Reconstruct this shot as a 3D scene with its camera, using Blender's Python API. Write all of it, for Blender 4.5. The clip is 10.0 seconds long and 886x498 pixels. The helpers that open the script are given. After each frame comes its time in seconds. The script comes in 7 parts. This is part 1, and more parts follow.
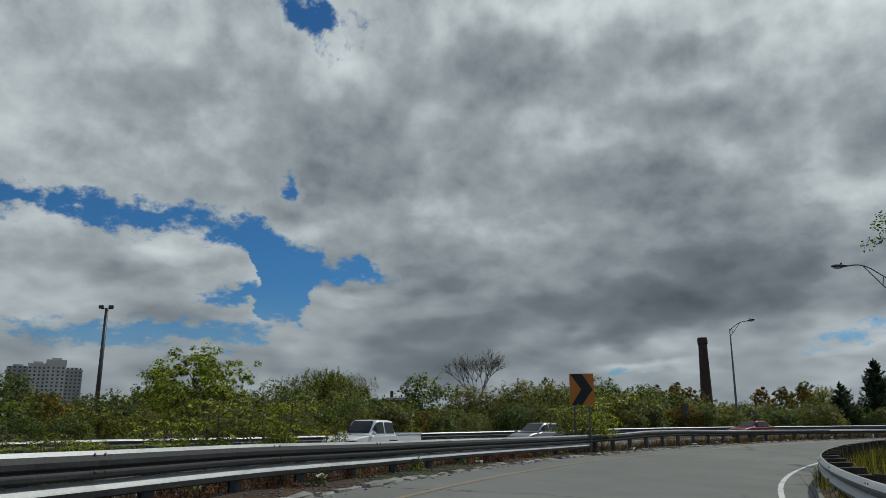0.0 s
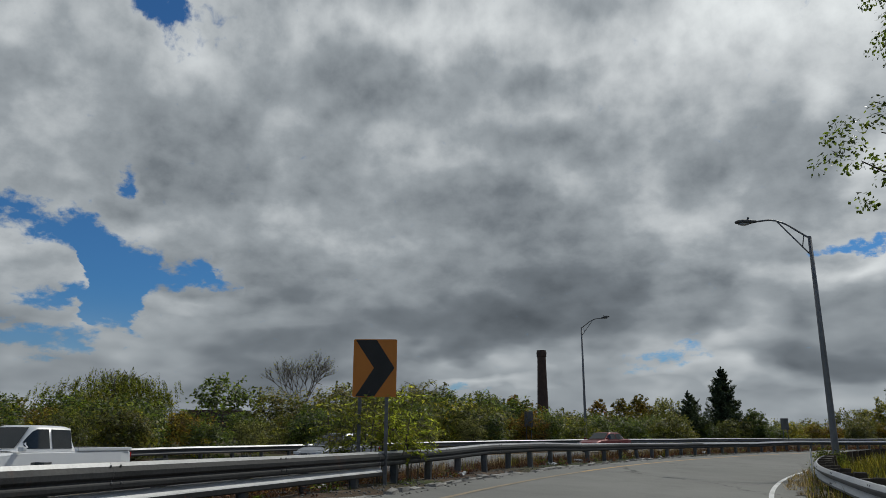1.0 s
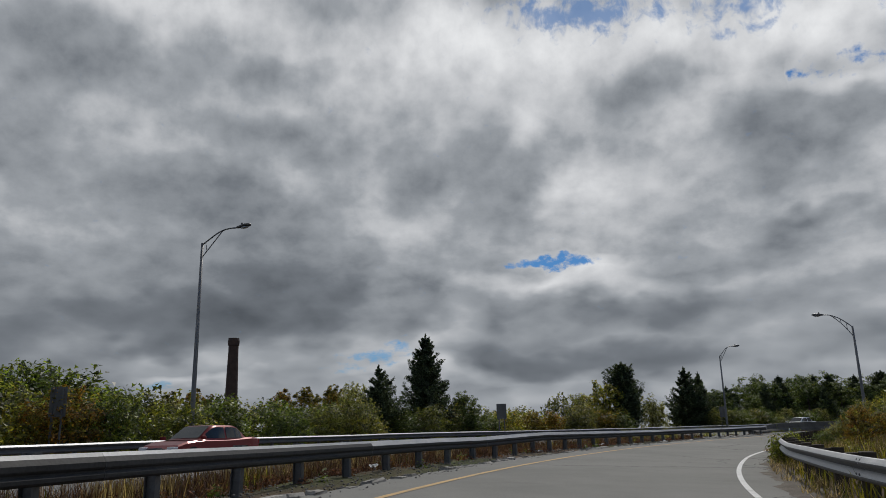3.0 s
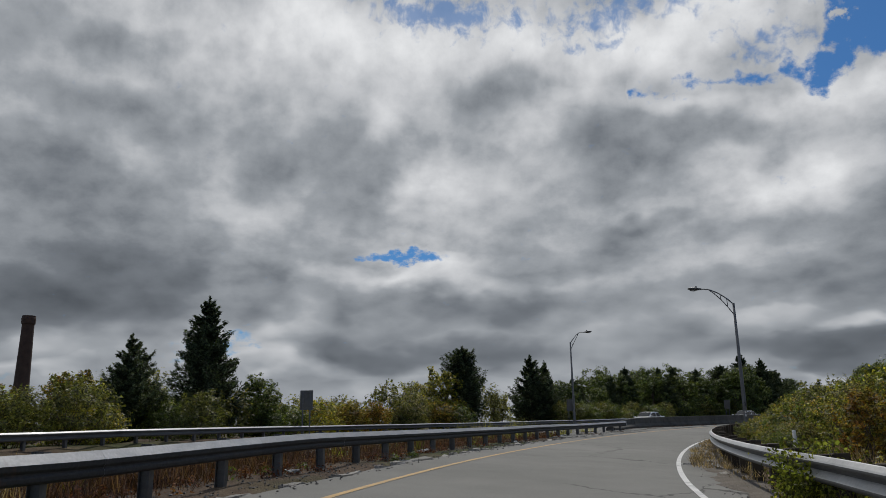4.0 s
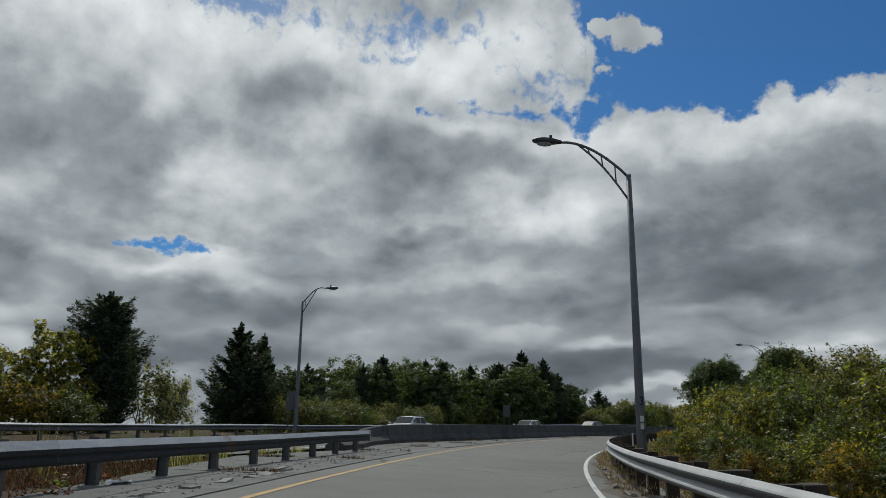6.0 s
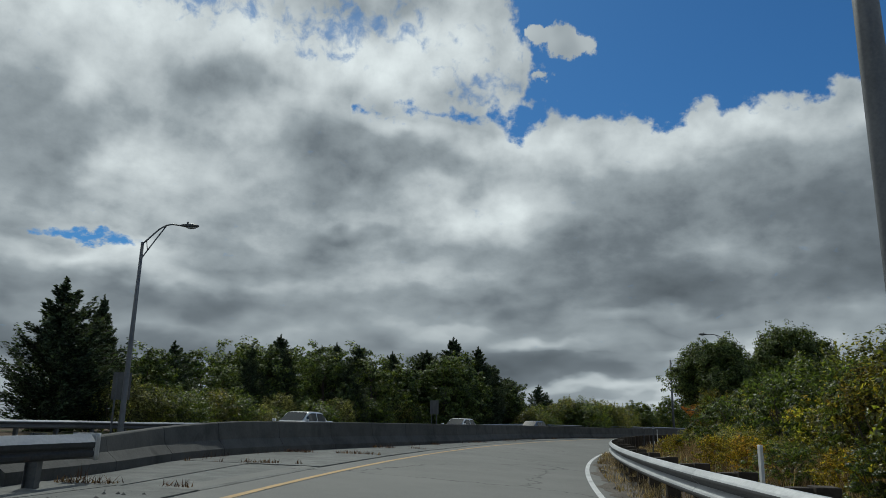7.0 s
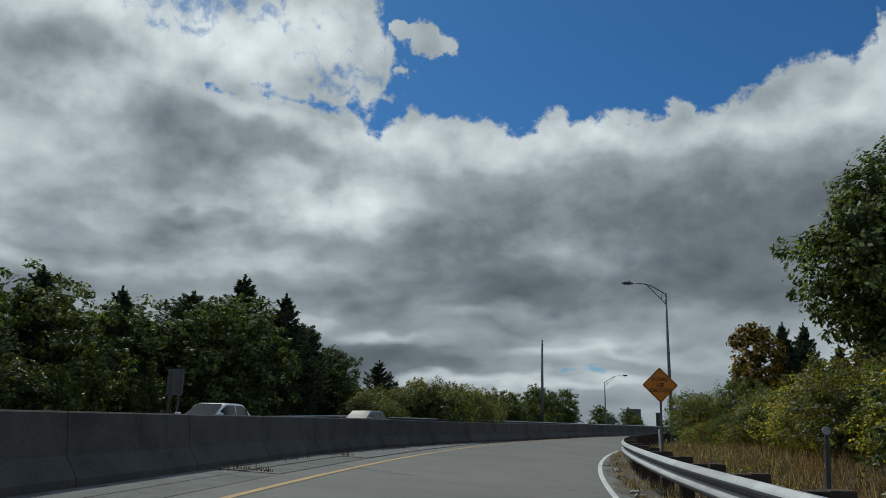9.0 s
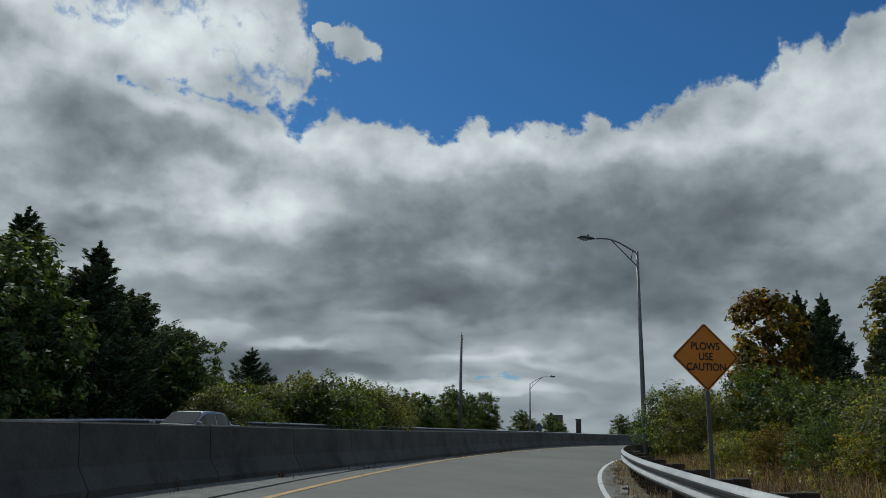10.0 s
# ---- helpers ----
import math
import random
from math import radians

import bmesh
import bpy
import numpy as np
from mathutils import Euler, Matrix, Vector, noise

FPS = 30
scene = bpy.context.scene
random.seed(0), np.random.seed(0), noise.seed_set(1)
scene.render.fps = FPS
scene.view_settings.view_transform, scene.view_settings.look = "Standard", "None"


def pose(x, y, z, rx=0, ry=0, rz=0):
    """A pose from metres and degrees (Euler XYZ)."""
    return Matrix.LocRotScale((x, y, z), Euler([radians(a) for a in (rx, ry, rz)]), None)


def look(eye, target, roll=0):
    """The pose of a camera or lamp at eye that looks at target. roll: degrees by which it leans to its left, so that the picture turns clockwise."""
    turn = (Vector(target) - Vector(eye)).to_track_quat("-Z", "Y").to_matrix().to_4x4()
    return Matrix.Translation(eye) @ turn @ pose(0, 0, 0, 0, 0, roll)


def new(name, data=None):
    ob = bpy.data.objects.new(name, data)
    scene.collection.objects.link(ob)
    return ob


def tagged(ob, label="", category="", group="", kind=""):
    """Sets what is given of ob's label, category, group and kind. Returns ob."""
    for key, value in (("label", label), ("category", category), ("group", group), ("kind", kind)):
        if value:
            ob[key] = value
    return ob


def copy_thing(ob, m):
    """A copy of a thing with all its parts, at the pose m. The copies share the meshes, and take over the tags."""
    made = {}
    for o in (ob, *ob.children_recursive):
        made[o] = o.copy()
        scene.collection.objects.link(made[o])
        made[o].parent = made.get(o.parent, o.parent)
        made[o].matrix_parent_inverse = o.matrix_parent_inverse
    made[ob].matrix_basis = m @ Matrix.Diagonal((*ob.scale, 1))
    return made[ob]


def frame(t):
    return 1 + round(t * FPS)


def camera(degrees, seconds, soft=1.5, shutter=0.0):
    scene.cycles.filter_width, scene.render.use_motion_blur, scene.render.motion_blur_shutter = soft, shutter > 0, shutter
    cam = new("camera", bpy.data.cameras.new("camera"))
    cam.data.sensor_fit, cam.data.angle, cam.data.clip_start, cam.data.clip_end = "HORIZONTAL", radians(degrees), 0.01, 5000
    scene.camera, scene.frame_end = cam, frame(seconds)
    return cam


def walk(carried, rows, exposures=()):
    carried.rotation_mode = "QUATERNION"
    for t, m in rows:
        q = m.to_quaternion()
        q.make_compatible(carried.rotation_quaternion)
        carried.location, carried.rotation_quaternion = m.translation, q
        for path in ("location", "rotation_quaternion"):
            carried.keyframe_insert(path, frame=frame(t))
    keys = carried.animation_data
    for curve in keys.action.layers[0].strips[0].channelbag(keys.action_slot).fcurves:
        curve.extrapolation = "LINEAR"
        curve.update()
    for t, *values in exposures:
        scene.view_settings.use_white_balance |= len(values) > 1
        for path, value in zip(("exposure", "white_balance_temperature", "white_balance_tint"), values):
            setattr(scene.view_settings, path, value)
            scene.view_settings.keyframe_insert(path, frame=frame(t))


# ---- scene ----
cam = camera(61.78, 10.0, soft=0.8)
PATH = [
    (0, (0.000, 0.000, 1.100), (-0.000, 9.729, 3.413), 0.19),
    (0.5, (1.385, 6.718, 1.027), (2.429, 16.376, 3.403), 0.37),
    (1, (3.512, 13.402, 1.008), (5.518, 22.877, 3.495), 0.27),
    (1.4, (5.675, 18.549, 0.980), (8.396, 27.824, 3.547), 0.14),
    (1.5, (6.298, 19.815, 0.977), (9.198, 29.031, 3.555), 0.08),
    (2, (9.752, 26.011, 0.967), (13.525, 34.907, 3.541), -0.39),
    (2.5, (13.973, 32.028, 0.963), (18.573, 40.545, 3.474), -0.84),
    (2.7, (15.815, 34.290, 0.964), (20.740, 42.629, 3.454), -1.03),
    (3.8, (26.572, 45.025, 1.098), (33.273, 52.077, 3.413), -1.22),
    (4, (28.742, 46.815, 1.127), (35.724, 53.590, 3.442), -1.02),
    (4.5, (34.544, 50.938, 1.143), (42.125, 57.020, 3.499), -0.71),
    (5, (40.678, 54.705, 1.192), (48.730, 60.146, 3.550), -0.23),
    (5.5, (46.931, 58.019, 1.209), (55.343, 62.880, 3.580), 0.29),
    (5.7, (49.486, 59.288, 1.231), (58.029, 63.916, 3.596), 0.51),
    (6.8, (63.743, 65.220, 1.291), (72.738, 68.882, 3.673), 1.03),
    (7, (66.431, 66.190, 1.313), (75.496, 69.681, 3.689), 1.11),
    (7.5, (73.365, 68.349, 1.400), (82.580, 71.422, 3.776), 1.46),
    (8, (80.639, 70.245, 1.448), (90.002, 72.840, 3.813), 1.52),
    (8.5, (87.695, 71.632, 1.495), (97.193, 73.731, 3.815), 1.72),
    (9, (94.893, 72.629, 1.550), (104.488, 74.209, 3.879), 1.41),
    (9.5, (102.171, 73.237, 1.572), (111.825, 74.270, 3.968), 1.24),
    (10, (109.638, 73.465, 1.662), (119.323, 73.955, 4.102), 1.33),
]
walk(cam, [(t, look(e, g, r)) for t, e, g, r in PATH],
     [(0, 0, 6250, 2), (1, 0, 6400, 6), (2.5, 0, 6500, 10), (4.5, 0, 6500, 10), (5.5, 0, 6450, 8), (7, 0, 6200, 1), (10, 0, 6150, 1)])

# ---- sky and sun ----
# Cloud layout: azimuth to the east of +y and elevation in radians. The two long breaks lie between
# a lower and an upper edge, given as (azimuth, elevation).
WEST_LOWER = [(-0.557, 0.247), (-0.522, 0.253), (-0.448, 0.234), (-0.389, 0.238), (-0.325, 0.243), (-0.284, 0.231), (-0.264, 0.219), (-0.236, 0.122),
              (-0.196, 0.126), (-0.176, 0.174), (-0.153, 0.185), (-0.105, 0.187), (-0.083, 0.192)]
WEST_UPPER = [(-0.561, 0.278), (-0.469, 0.274), (-0.393, 0.274), (-0.335, 0.273), (-0.301, 0.267), (-0.26, 0.275), (-0.243, 0.257), (-0.222, 0.244),
              (-0.185, 0.227), (-0.148, 0.215), (-0.107, 0.223), (-0.095, 0.201), (-0.083, 0.19)]
EAST_LOWER = [(1.113, 0.418), (1.145, 0.416), (1.21, 0.41), (1.259, 0.41), (1.309, 0.393), (1.333, 0.403), (1.358, 0.418), (1.403, 0.412),
              (1.423, 0.405), (1.447, 0.414), (1.471, 0.41), (1.495, 0.395), (1.534, 0.396), (1.573, 0.411), (1.626, 0.41), (1.684, 0.399),
              (1.705, 0.4), (1.727, 0.414), (1.754, 0.407), (1.763, 0.395), (1.833, 0.424), (1.879, 0.443), (1.915, 0.442), (1.973, 0.452),
              (1.982, 0.473), (2.055, 0.467), (2.068, 0.495), (2.107, 0.489)]
EAST_UPPER = [(1.112, 0.424), (1.145, 0.42), (1.177, 0.421), (1.226, 0.42), (1.259, 0.418), (1.292, 0.429), (1.323, 0.431)]
# the ragged right-hand end of the high cloud: (elevation, azimuth)
EAST_END = [(0.40, 1.326), (0.435, 1.330), (0.455, 1.322), (0.48, 1.334), (0.51, 1.318), (0.53, 1.298), (0.56, 1.292)]
# Single breaks, thin places, tufts, grey bellies and bright crowns: azimuth, elevation, half-axes, turn in degrees, weight.
BREAKS = [
    (-0.195, 0.529, 0.043, 0.023, -22, 1),
    (-0.213, 0.303, 0.01, 0.016, 6, 1),
    (-0.305, 0.112, 0.075, 0.014, 3, 1),
    (-0.40, 0.110, 0.15, 0.016, 2, 0.9),
    (-0.272, 0.168, 0.040, 0.012, 8, 1),
    (0.741, 0.224, 0.05, 0.007, 4, 1),
    (0.498, 0.103, 0.045, 0.013, 11, 0.7),
    (0.247, 0.068, 0.042, 0.005, 0, 0.6),
    (1.592, 0.073, 0.052, 0.007, 1, 0.6),
]
THIN = [
    (0.789, 0.545, 0.11, 0.023, -8, 1),
    (0.811, 0.541, 0.118, 0.028, 2, 0.8),
    (1.039, 0.522, 0.118, 0.027, 8, 0.8),
    (1.258, 0.456, 0.066, 0.028, 2, 1.2),
    (1.037, 0.501, 0.049, 0.028, -4, 0.6),
    (1.145, 0.525, 0.158, 0.027, -7, 0.6),
    (1.254, 0.281, 0.017, 0.013, -6, 0.6),
    (-0.146, 0.508, 0.047, 0.027, 7, 0.9),
]
TUFT = [
    (1.373, 0.51, 0.038, 0.021, -15, 1),
    (1.35, 0.472, 0.017, 0.006, 0, 0.7),
    (1.335, 0.521, 0.015, 0.01, 0, 0.8),
]
DARK_A = [
    (-0.15, 0.33, 0.33, 0.13, 0, 0.48),
    (0.12, 0.155, 0.20, 0.055, 0, 0.30),
    (0.33, 0.205, 0.17, 0.085, 0, 0.50),
    (0.078, 0.473, 0.091, 0.051, 1, 0.7),
    (0.317, 0.304, 0.152, 0.045, -3, 0.6),
    (0.365, 0.212, 0.188, 0.044, -3, 0.85),
    (0.288, 0.148, 0.22, 0.033, -1, 1.0),
    (0.419, 0.377, 0.111, 0.043, -6, 0.4),
    (-0.392, 0.413, 0.096, 0.039, 12, 0.45),
    (-0.071, 0.326, 0.054, 0.037, 3, 0.3),
    (-0.406, 0.181, 0.053, 0.017, 6, 0.3),
    (-0.37, 0.133, 0.085, 0.012, 4, 0.3),
    (0.001, 0.07, 0.163, 0.024, 1, 0.75),
    (0.007, 0.118, 0.12, 0.022, 1, 0.4),
    (0.346, 0.477, 0.09, 0.029, 3, 0.5),
    (0.264, 0.318, 0.091, 0.044, 3, 0.6),
    (0.272, 0.148, 0.181, 0.029, 1, 0.8),
    (0.033, 0.215, 0.094, 0.034, 5, 0.4),
]
DARK_B = [
    (0.566, 0.352, 0.044, 0.053, -2, 0.4),
    (0.686, 0.352, 0.07, 0.067, -4, 0.75),
    (0.891, 0.435, 0.071, 0.027, -10, 0.5),
    (1.019, 0.336, 0.049, 0.039, -11, 0.5),
    (0.492, 0.262, 0.118, 0.023, -1, 0.35),
    (0.316, 0.403, 0.119, 0.026, 3, 0.35),
    (0.732, 0.155, 0.18, 0.029, -3, 0.55),
    (0.784, 0.091, 0.172, 0.021, -2, 0.75),
    (0.032, 0.105, 0.122, 0.023, 2, 0.6),
    (1.077, 0.356, 0.086, 0.055, -4, 0.6),
    (1.208, 0.362, 0.088, 0.029, -7, 0.4),
    (1.379, 0.234, 0.123, 0.04, -8, 0.6),
    (1.063, 0.248, 0.099, 0.021, -3, 0.5),
    (0.944, 0.154, 0.175, 0.034, -1, 0.5),
]
DARK_C = [
    (-0.18, 0.20, 0.24, 0.08, 0, 0.28),
    (1.24, 0.163, 0.136, 0.018, -4, 0.61),
    (1.298, 0.079, 0.14, 0.021, -3, 0.81),
    (0.695, 0.102, 0.124, 0.029, 0, 0.68),
    (1.655, 0.285, 0.275, 0.043, -4, 1.01),
    (1.752, 0.221, 0.206, 0.065, -4, 0.94),
    (1.391, 0.241, 0.139, 0.034, 0, 0.74),
    (1.542, 0.18, 0.26, 0.035, -1, 0.94),
    (1.079, 0.254, 0.06, 0.013, 5, 0.61),
    (0.959, 0.214, 0.09, 0.022, 6, 0.54),
    (1.392, 0.127, 0.151, 0.019, 1, 0.47),
    (1.339, 0.085, 0.128, 0.022, 1, 0.68),
    (0.842, 0.425, 0.10, 0.050, 12, 0.32),
    (1.911, 0.302, 0.246, 0.047, -5, 0.94),
    (2.002, 0.203, 0.185, 0.055, -4, 0.94),
    (1.687, 0.173, 0.223, 0.05, 0, 0.81),
]
LIGHT_A = [
    (0.204, 0.542, 0.264, 0.031, -2, 0.6),
    (-0.294, 0.396, 0.035, 0.048, 9, 0.35),
    (-0.165, 0.456, 0.054, 0.042, 7, 0.45),
    (-0.158, 0.26, 0.074, 0.026, 4, 0.45),
    (-0.123, 0.17, 0.073, 0.016, 3, 0.6),
    (-0.007, 0.291, 0.063, 0.023, 2, 0.35),
    (0.518, 0.28, 0.034, 0.042, -6, 0.4),
    (0.201, 0.391, 0.089, 0.026, -2, 0.35),
    (0.576, 0.079, 0.103, 0.017, -2, 0.7),
    (0.271, 0.083, 0.081, 0.009, 0, 0.6),
    (-0.355, 0.224, 0.094, 0.017, 7, 0.6),
    (0.62, 0.16, 0.035, 0.04, -5, 0.4),
    (0.68, 0.506, 0.218, 0.039, -5, 0.8),
    (0.381, 0.353, 0.048, 0.038, 1, 0.5),
    (0.819, 0.31, 0.086, 0.043, -6, 0.6),
]
LIGHT_B = [
    (0.735, 0.196, 0.189, 0.016, -4, 0.6),
    (1.008, 0.432, 0.064, 0.039, -13, 0.5),
    (-0.04, 0.408, 0.05, 0.032, 11, 0.4),
    (0.995, 0.496, 0.221, 0.039, -3, 0.7),
    (0.648, 0.496, 0.142, 0.042, 5, 0.5),
    (1.15, 0.396, 0.167, 0.016, -6, 0.6),
    (1.253, 0.299, 0.105, 0.043, -7, 0.55),
    (1.202, 0.128, 0.076, 0.016, -3, 0.5),
    (1.352, 0.112, 0.068, 0.009, -4, 0.5),
    (1.14, 0.491, 0.178, 0.042, 5, 0.7),
    (0.942, 0.37, 0.121, 0.021, 9, 0.4),
    (1.391, 0.369, 0.175, 0.026, 0, 0.6),
    (1.625, 0.387, 0.161, 0.025, -5, 0.7),
    (1.257, 0.275, 0.047, 0.027, 2, 0.55),
]
LIGHT_C = [
    (0.66, 0.45, 0.34, 0.10, -3, 0.32),
    (0.82, 0.211, 0.104, 0.012, 8, 0.6),
    (1.505, 0.15, 0.11, 0.013, 0, 0.45),
    (1.437, 0.117, 0.067, 0.013, 1, 0.3),
    (1.466, 0.055, 0.23, 0.008, 1, 0.8),
    (2.024, 0.424, 0.096, 0.039, -10, 0.7),
    (1.985, 0.37, 0.131, 0.03, -8, 0.5),
    (1.354, 0.12, 0.089, 0.015, 2, 0.4),
    (1.611, 0.094, 0.186, 0.01, 1, 0.45),
    (0.573, 0.115, 0.082, 0.021, 1, 0.4),
    (1.817, 0.377, 0.075, 0.033, -9, 0.5),
]
SUN_AZ, SUN_EL = radians(54), radians(50)
SKY_GAIN = 0.105


class Nodes:
    """Short names for building a node tree."""

    def __init__(self, tree):
        self.tree = tree

    def add(self, kind, **settings):
        n = self.tree.nodes.new(kind)
        for k, val in settings.items():
            n.inputs[k].default_value = val
        return n

    def link(self, a, b):
        self.tree.links.new(a, b)

    def put(self, sock, val):
        if isinstance(val, bpy.types.NodeSocket):
            self.link(val, sock)
        elif val is not None:
            sock.default_value = val

    def math(self, op, a, b=None, c=None, clamp=False):
        n = self.tree.nodes.new("ShaderNodeMath")
        n.operation, n.use_clamp = op, clamp
        for i, val in enumerate((a, b, c)):
            self.put(n.inputs[i], val)
        return n.outputs[0]

    def vec(self, op, a, b=None):
        n = self.tree.nodes.new("ShaderNodeVectorMath")
        n.operation = op
        self.put(n.inputs[0], a)
        self.put(n.inputs[1], b)
        return n.outputs[0]

    def noise(self, vector, scale, detail=4.0, rough=0.55, distortion=0.0, lac=2.0):
        n = self.tree.nodes.new("ShaderNodeTexNoise")
        self.put(n.inputs["Vector"], vector)
        n.inputs["Scale"].default_value, n.inputs["Detail"].default_value = scale, detail
        n.inputs["Roughness"].default_value, n.inputs["Distortion"].default_value = rough, distortion
        n.inputs["Lacunarity"].default_value = lac
        return n

    def ramp(self, fac, stops, smooth=False):
        n = self.tree.nodes.new("ShaderNodeValToRGB")
        if smooth:
            n.color_ramp.interpolation = "EASE"
        e = n.color_ramp.elements
        while len(e) < len(stops):
            e.new(0.5)
        for el, (p, col) in zip(e, stops):
            el.position, el.color = p, (*col, 1)
        self.put(n.inputs["Fac"], fac)
        return n.outputs["Color"]

    def step(self, val, lo, hi, smooth=True):
        n = self.tree.nodes.new("ShaderNodeMapRange")
        n.interpolation_type = "SMOOTHSTEP" if smooth else "LINEAR"
        self.put(n.inputs["Value"], val)
        n.inputs["From Min"].default_value, n.inputs["From Max"].default_value = lo, hi
        return n.outputs["Result"]

    def mix(self, fac, a, b, blend="MIX"):
        n = self.tree.nodes.new("ShaderNodeMix")
        n.data_type, n.blend_type = "RGBA", blend
        self.put(n.inputs[0], fac)
        for sock, val in ((n.inputs[6], a), (n.inputs[7], b)):
            self.put(sock, (*val, 1) if isinstance(val, tuple) and len(val) == 3 else val)
        return n.outputs[2]


def build_world():
    world = bpy.data.worlds.new("cloudy_sky")
    world.use_nodes = True
    scene.world = world
    t = world.node_tree
    t.nodes.clear()
    N = Nodes(t)
    way = N.add("ShaderNodeTexCoord").outputs["Generated"]
    sep = N.add("ShaderNodeSeparateXYZ")
    N.link(way, sep.inputs[0])
    dx, dy, dz = sep.outputs
    az = N.math("ARCTAN2", dx, dy)
    el = N.math("ARCSINE", dz)
    flat = N.add("ShaderNodeCombineXYZ")
    N.link(az, flat.inputs[0])
    N.link(el, flat.inputs[1])
    # cloud coordinates: shapes flatten towards the horizon
    low = N.math("LOGARITHM", N.math("ADD", N.math("MAXIMUM", el, -0.08), 0.28), math.e)
    plane = N.add("ShaderNodeCombineXYZ")
    N.link(az, plane.inputs[0])
    N.link(N.math("MULTIPLY", low, 0.78), plane.inputs[1])
    plane = plane.outputs[0]

    def shaken(amount, scale, detail, rough):
        n = N.noise(plane, scale, detail, rough).outputs["Color"]
        return N.vec("MULTIPLY", N.vec("SUBTRACT", n, (0.5, 0.5, 0.5)), (amount, amount * 0.7, 0.0))

    edge_place = N.vec("ADD", flat.outputs[0], shaken(0.060, 22.0, 6.0, 0.58))
    soft_place = N.vec("ADD", flat.outputs[0], N.vec("ADD", shaken(0.12, 8.0, 2.0, 0.4), shaken(0.030, 30.0, 2.0, 0.4)))
    lump = N.vec("ADD", plane, shaken(0.06, 9.0, 2.0, 0.4))

    def cone(row, where, reach):
        a, e, rx, ry, turn, w = row
        m = t.nodes.new("ShaderNodeMapping")
        m.vector_type = "TEXTURE"
        m.inputs["Location"].default_value = (a, e, 0)
        m.inputs["Rotation"].default_value = (0, 0, radians(turn))
        m.inputs["Scale"].default_value = (rx * reach, ry * reach, 1)
        N.link(where, m.inputs["Vector"])
        g = t.nodes.new("ShaderNodeTexGradient")
        g.gradient_type = "SPHERICAL"
        N.link(m.outputs[0], g.inputs[0])
        return g.outputs["Fac"]

    def blobs(rows, where, reach=1.35):
        total = 0.0
        for row in rows:
            total = N.math("MULTIPLY_ADD", cone(row, where, reach), row[5], total)
        return total

    def edge_line(points, along):
        """The edge's elevation as a function of azimuth."""
        a0, a1 = points[0][0] - 0.01, points[-1][0] + 0.01
        return N.ramp(N.step(along, a0, a1, False), [((p - a0) / (a1 - a0), (e, e, e)) for p, e in points])

    parts = N.add("ShaderNodeSeparateXYZ")
    N.link(edge_place, parts.inputs[0])
    along, height = parts.outputs[0], parts.outputs[1]
    rag = N.math("SUBTRACT", N.noise(plane, 30.0, 9.0, 0.60).outputs["Fac"], 0.5)

    def between(lower, upper):
        return N.math("MINIMUM", N.math("SUBTRACT", height, edge_line(lower, along)), N.math("SUBTRACT", edge_line(upper, along), height))

    east = N.math("MAXIMUM", N.math("SUBTRACT", edge_line(EAST_UPPER, along), height), N.math("SUBTRACT", along, edge_line(EAST_END, height)))
    east = N.math("MINIMUM", east, N.math("SUBTRACT", height, edge_line(EAST_LOWER, along)))
    east = N.math("SUBTRACT", east, N.step(N.math("ABSOLUTE", N.math("SUBTRACT", az, 1.75)), 0.68, 0.75))
    west = N.math("SUBTRACT", between(WEST_LOWER, WEST_UPPER), N.step(N.math("ABSOLUTE", N.math("ADD", az, 0.36)), 0.30, 0.36))
    hole = N.math("MAXIMUM", east, west)
    for row in BREAKS:
        hole = N.math("MAXIMUM", hole, N.math("MULTIPLY_ADD", cone(row, edge_place, 2.0), 2 * max(row[3], 0.02) * row[5], -max(row[3], 0.02)))
    # the cloud deck is broken again behind the walk
    away = N.step(N.math("ABSOLUTE", N.math("SUBTRACT", az, 0.75)), 1.75, 2.1)
    away = N.math("MULTIPLY", away, N.step(N.noise(plane, 1.6, 3.0).outputs["Fac"], 0.5, 0.62))
    hole = N.math("ADD", hole, N.math("MULTIPLY", away, 0.5))
    hole = N.math("MULTIPLY_ADD", rag, 0.075, hole)
    clear = N.step(hole, -0.007, 0.010)
    tuft = N.math("MULTIPLY", blobs(TUFT, edge_place, 1.7), N.math("MULTIPLY_ADD", rag, 4.5, 1.0))
    clear = N.math("MULTIPLY", clear, N.math("SUBTRACT", 1.0, N.step(tuft, 0.30, 0.55)))
    thin = N.math("MULTIPLY_ADD", blobs(THIN, edge_place, 1.7), 0.26, N.noise(plane, 40.0, 6.0, 0.60, 0.3).outputs["Fac"])
    clear = N.math("MAXIMUM", clear, N.math("MULTIPLY", N.step(thin, 0.64, 0.92), 0.75))
    # thin cloud veils the breaks near the horizon
    clear = N.math("MULTIPLY", clear, N.math("MULTIPLY_ADD", N.step(el, 0.02, 0.19), 0.42, 0.58))
    rim = N.math("MULTIPLY", N.step(hole, -0.055, 0.0), N.step(el, 0.05, 0.25))
    # grey and white of the cloud deck
    big = N.math("SUBTRACT", N.noise(lump, 7.0, 2.0, 0.4).outputs["Fac"], 0.5)
    mid = N.math("SUBTRACT", N.noise(lump, 18.0, 2.0, 0.4).outputs["Fac"], 0.5)
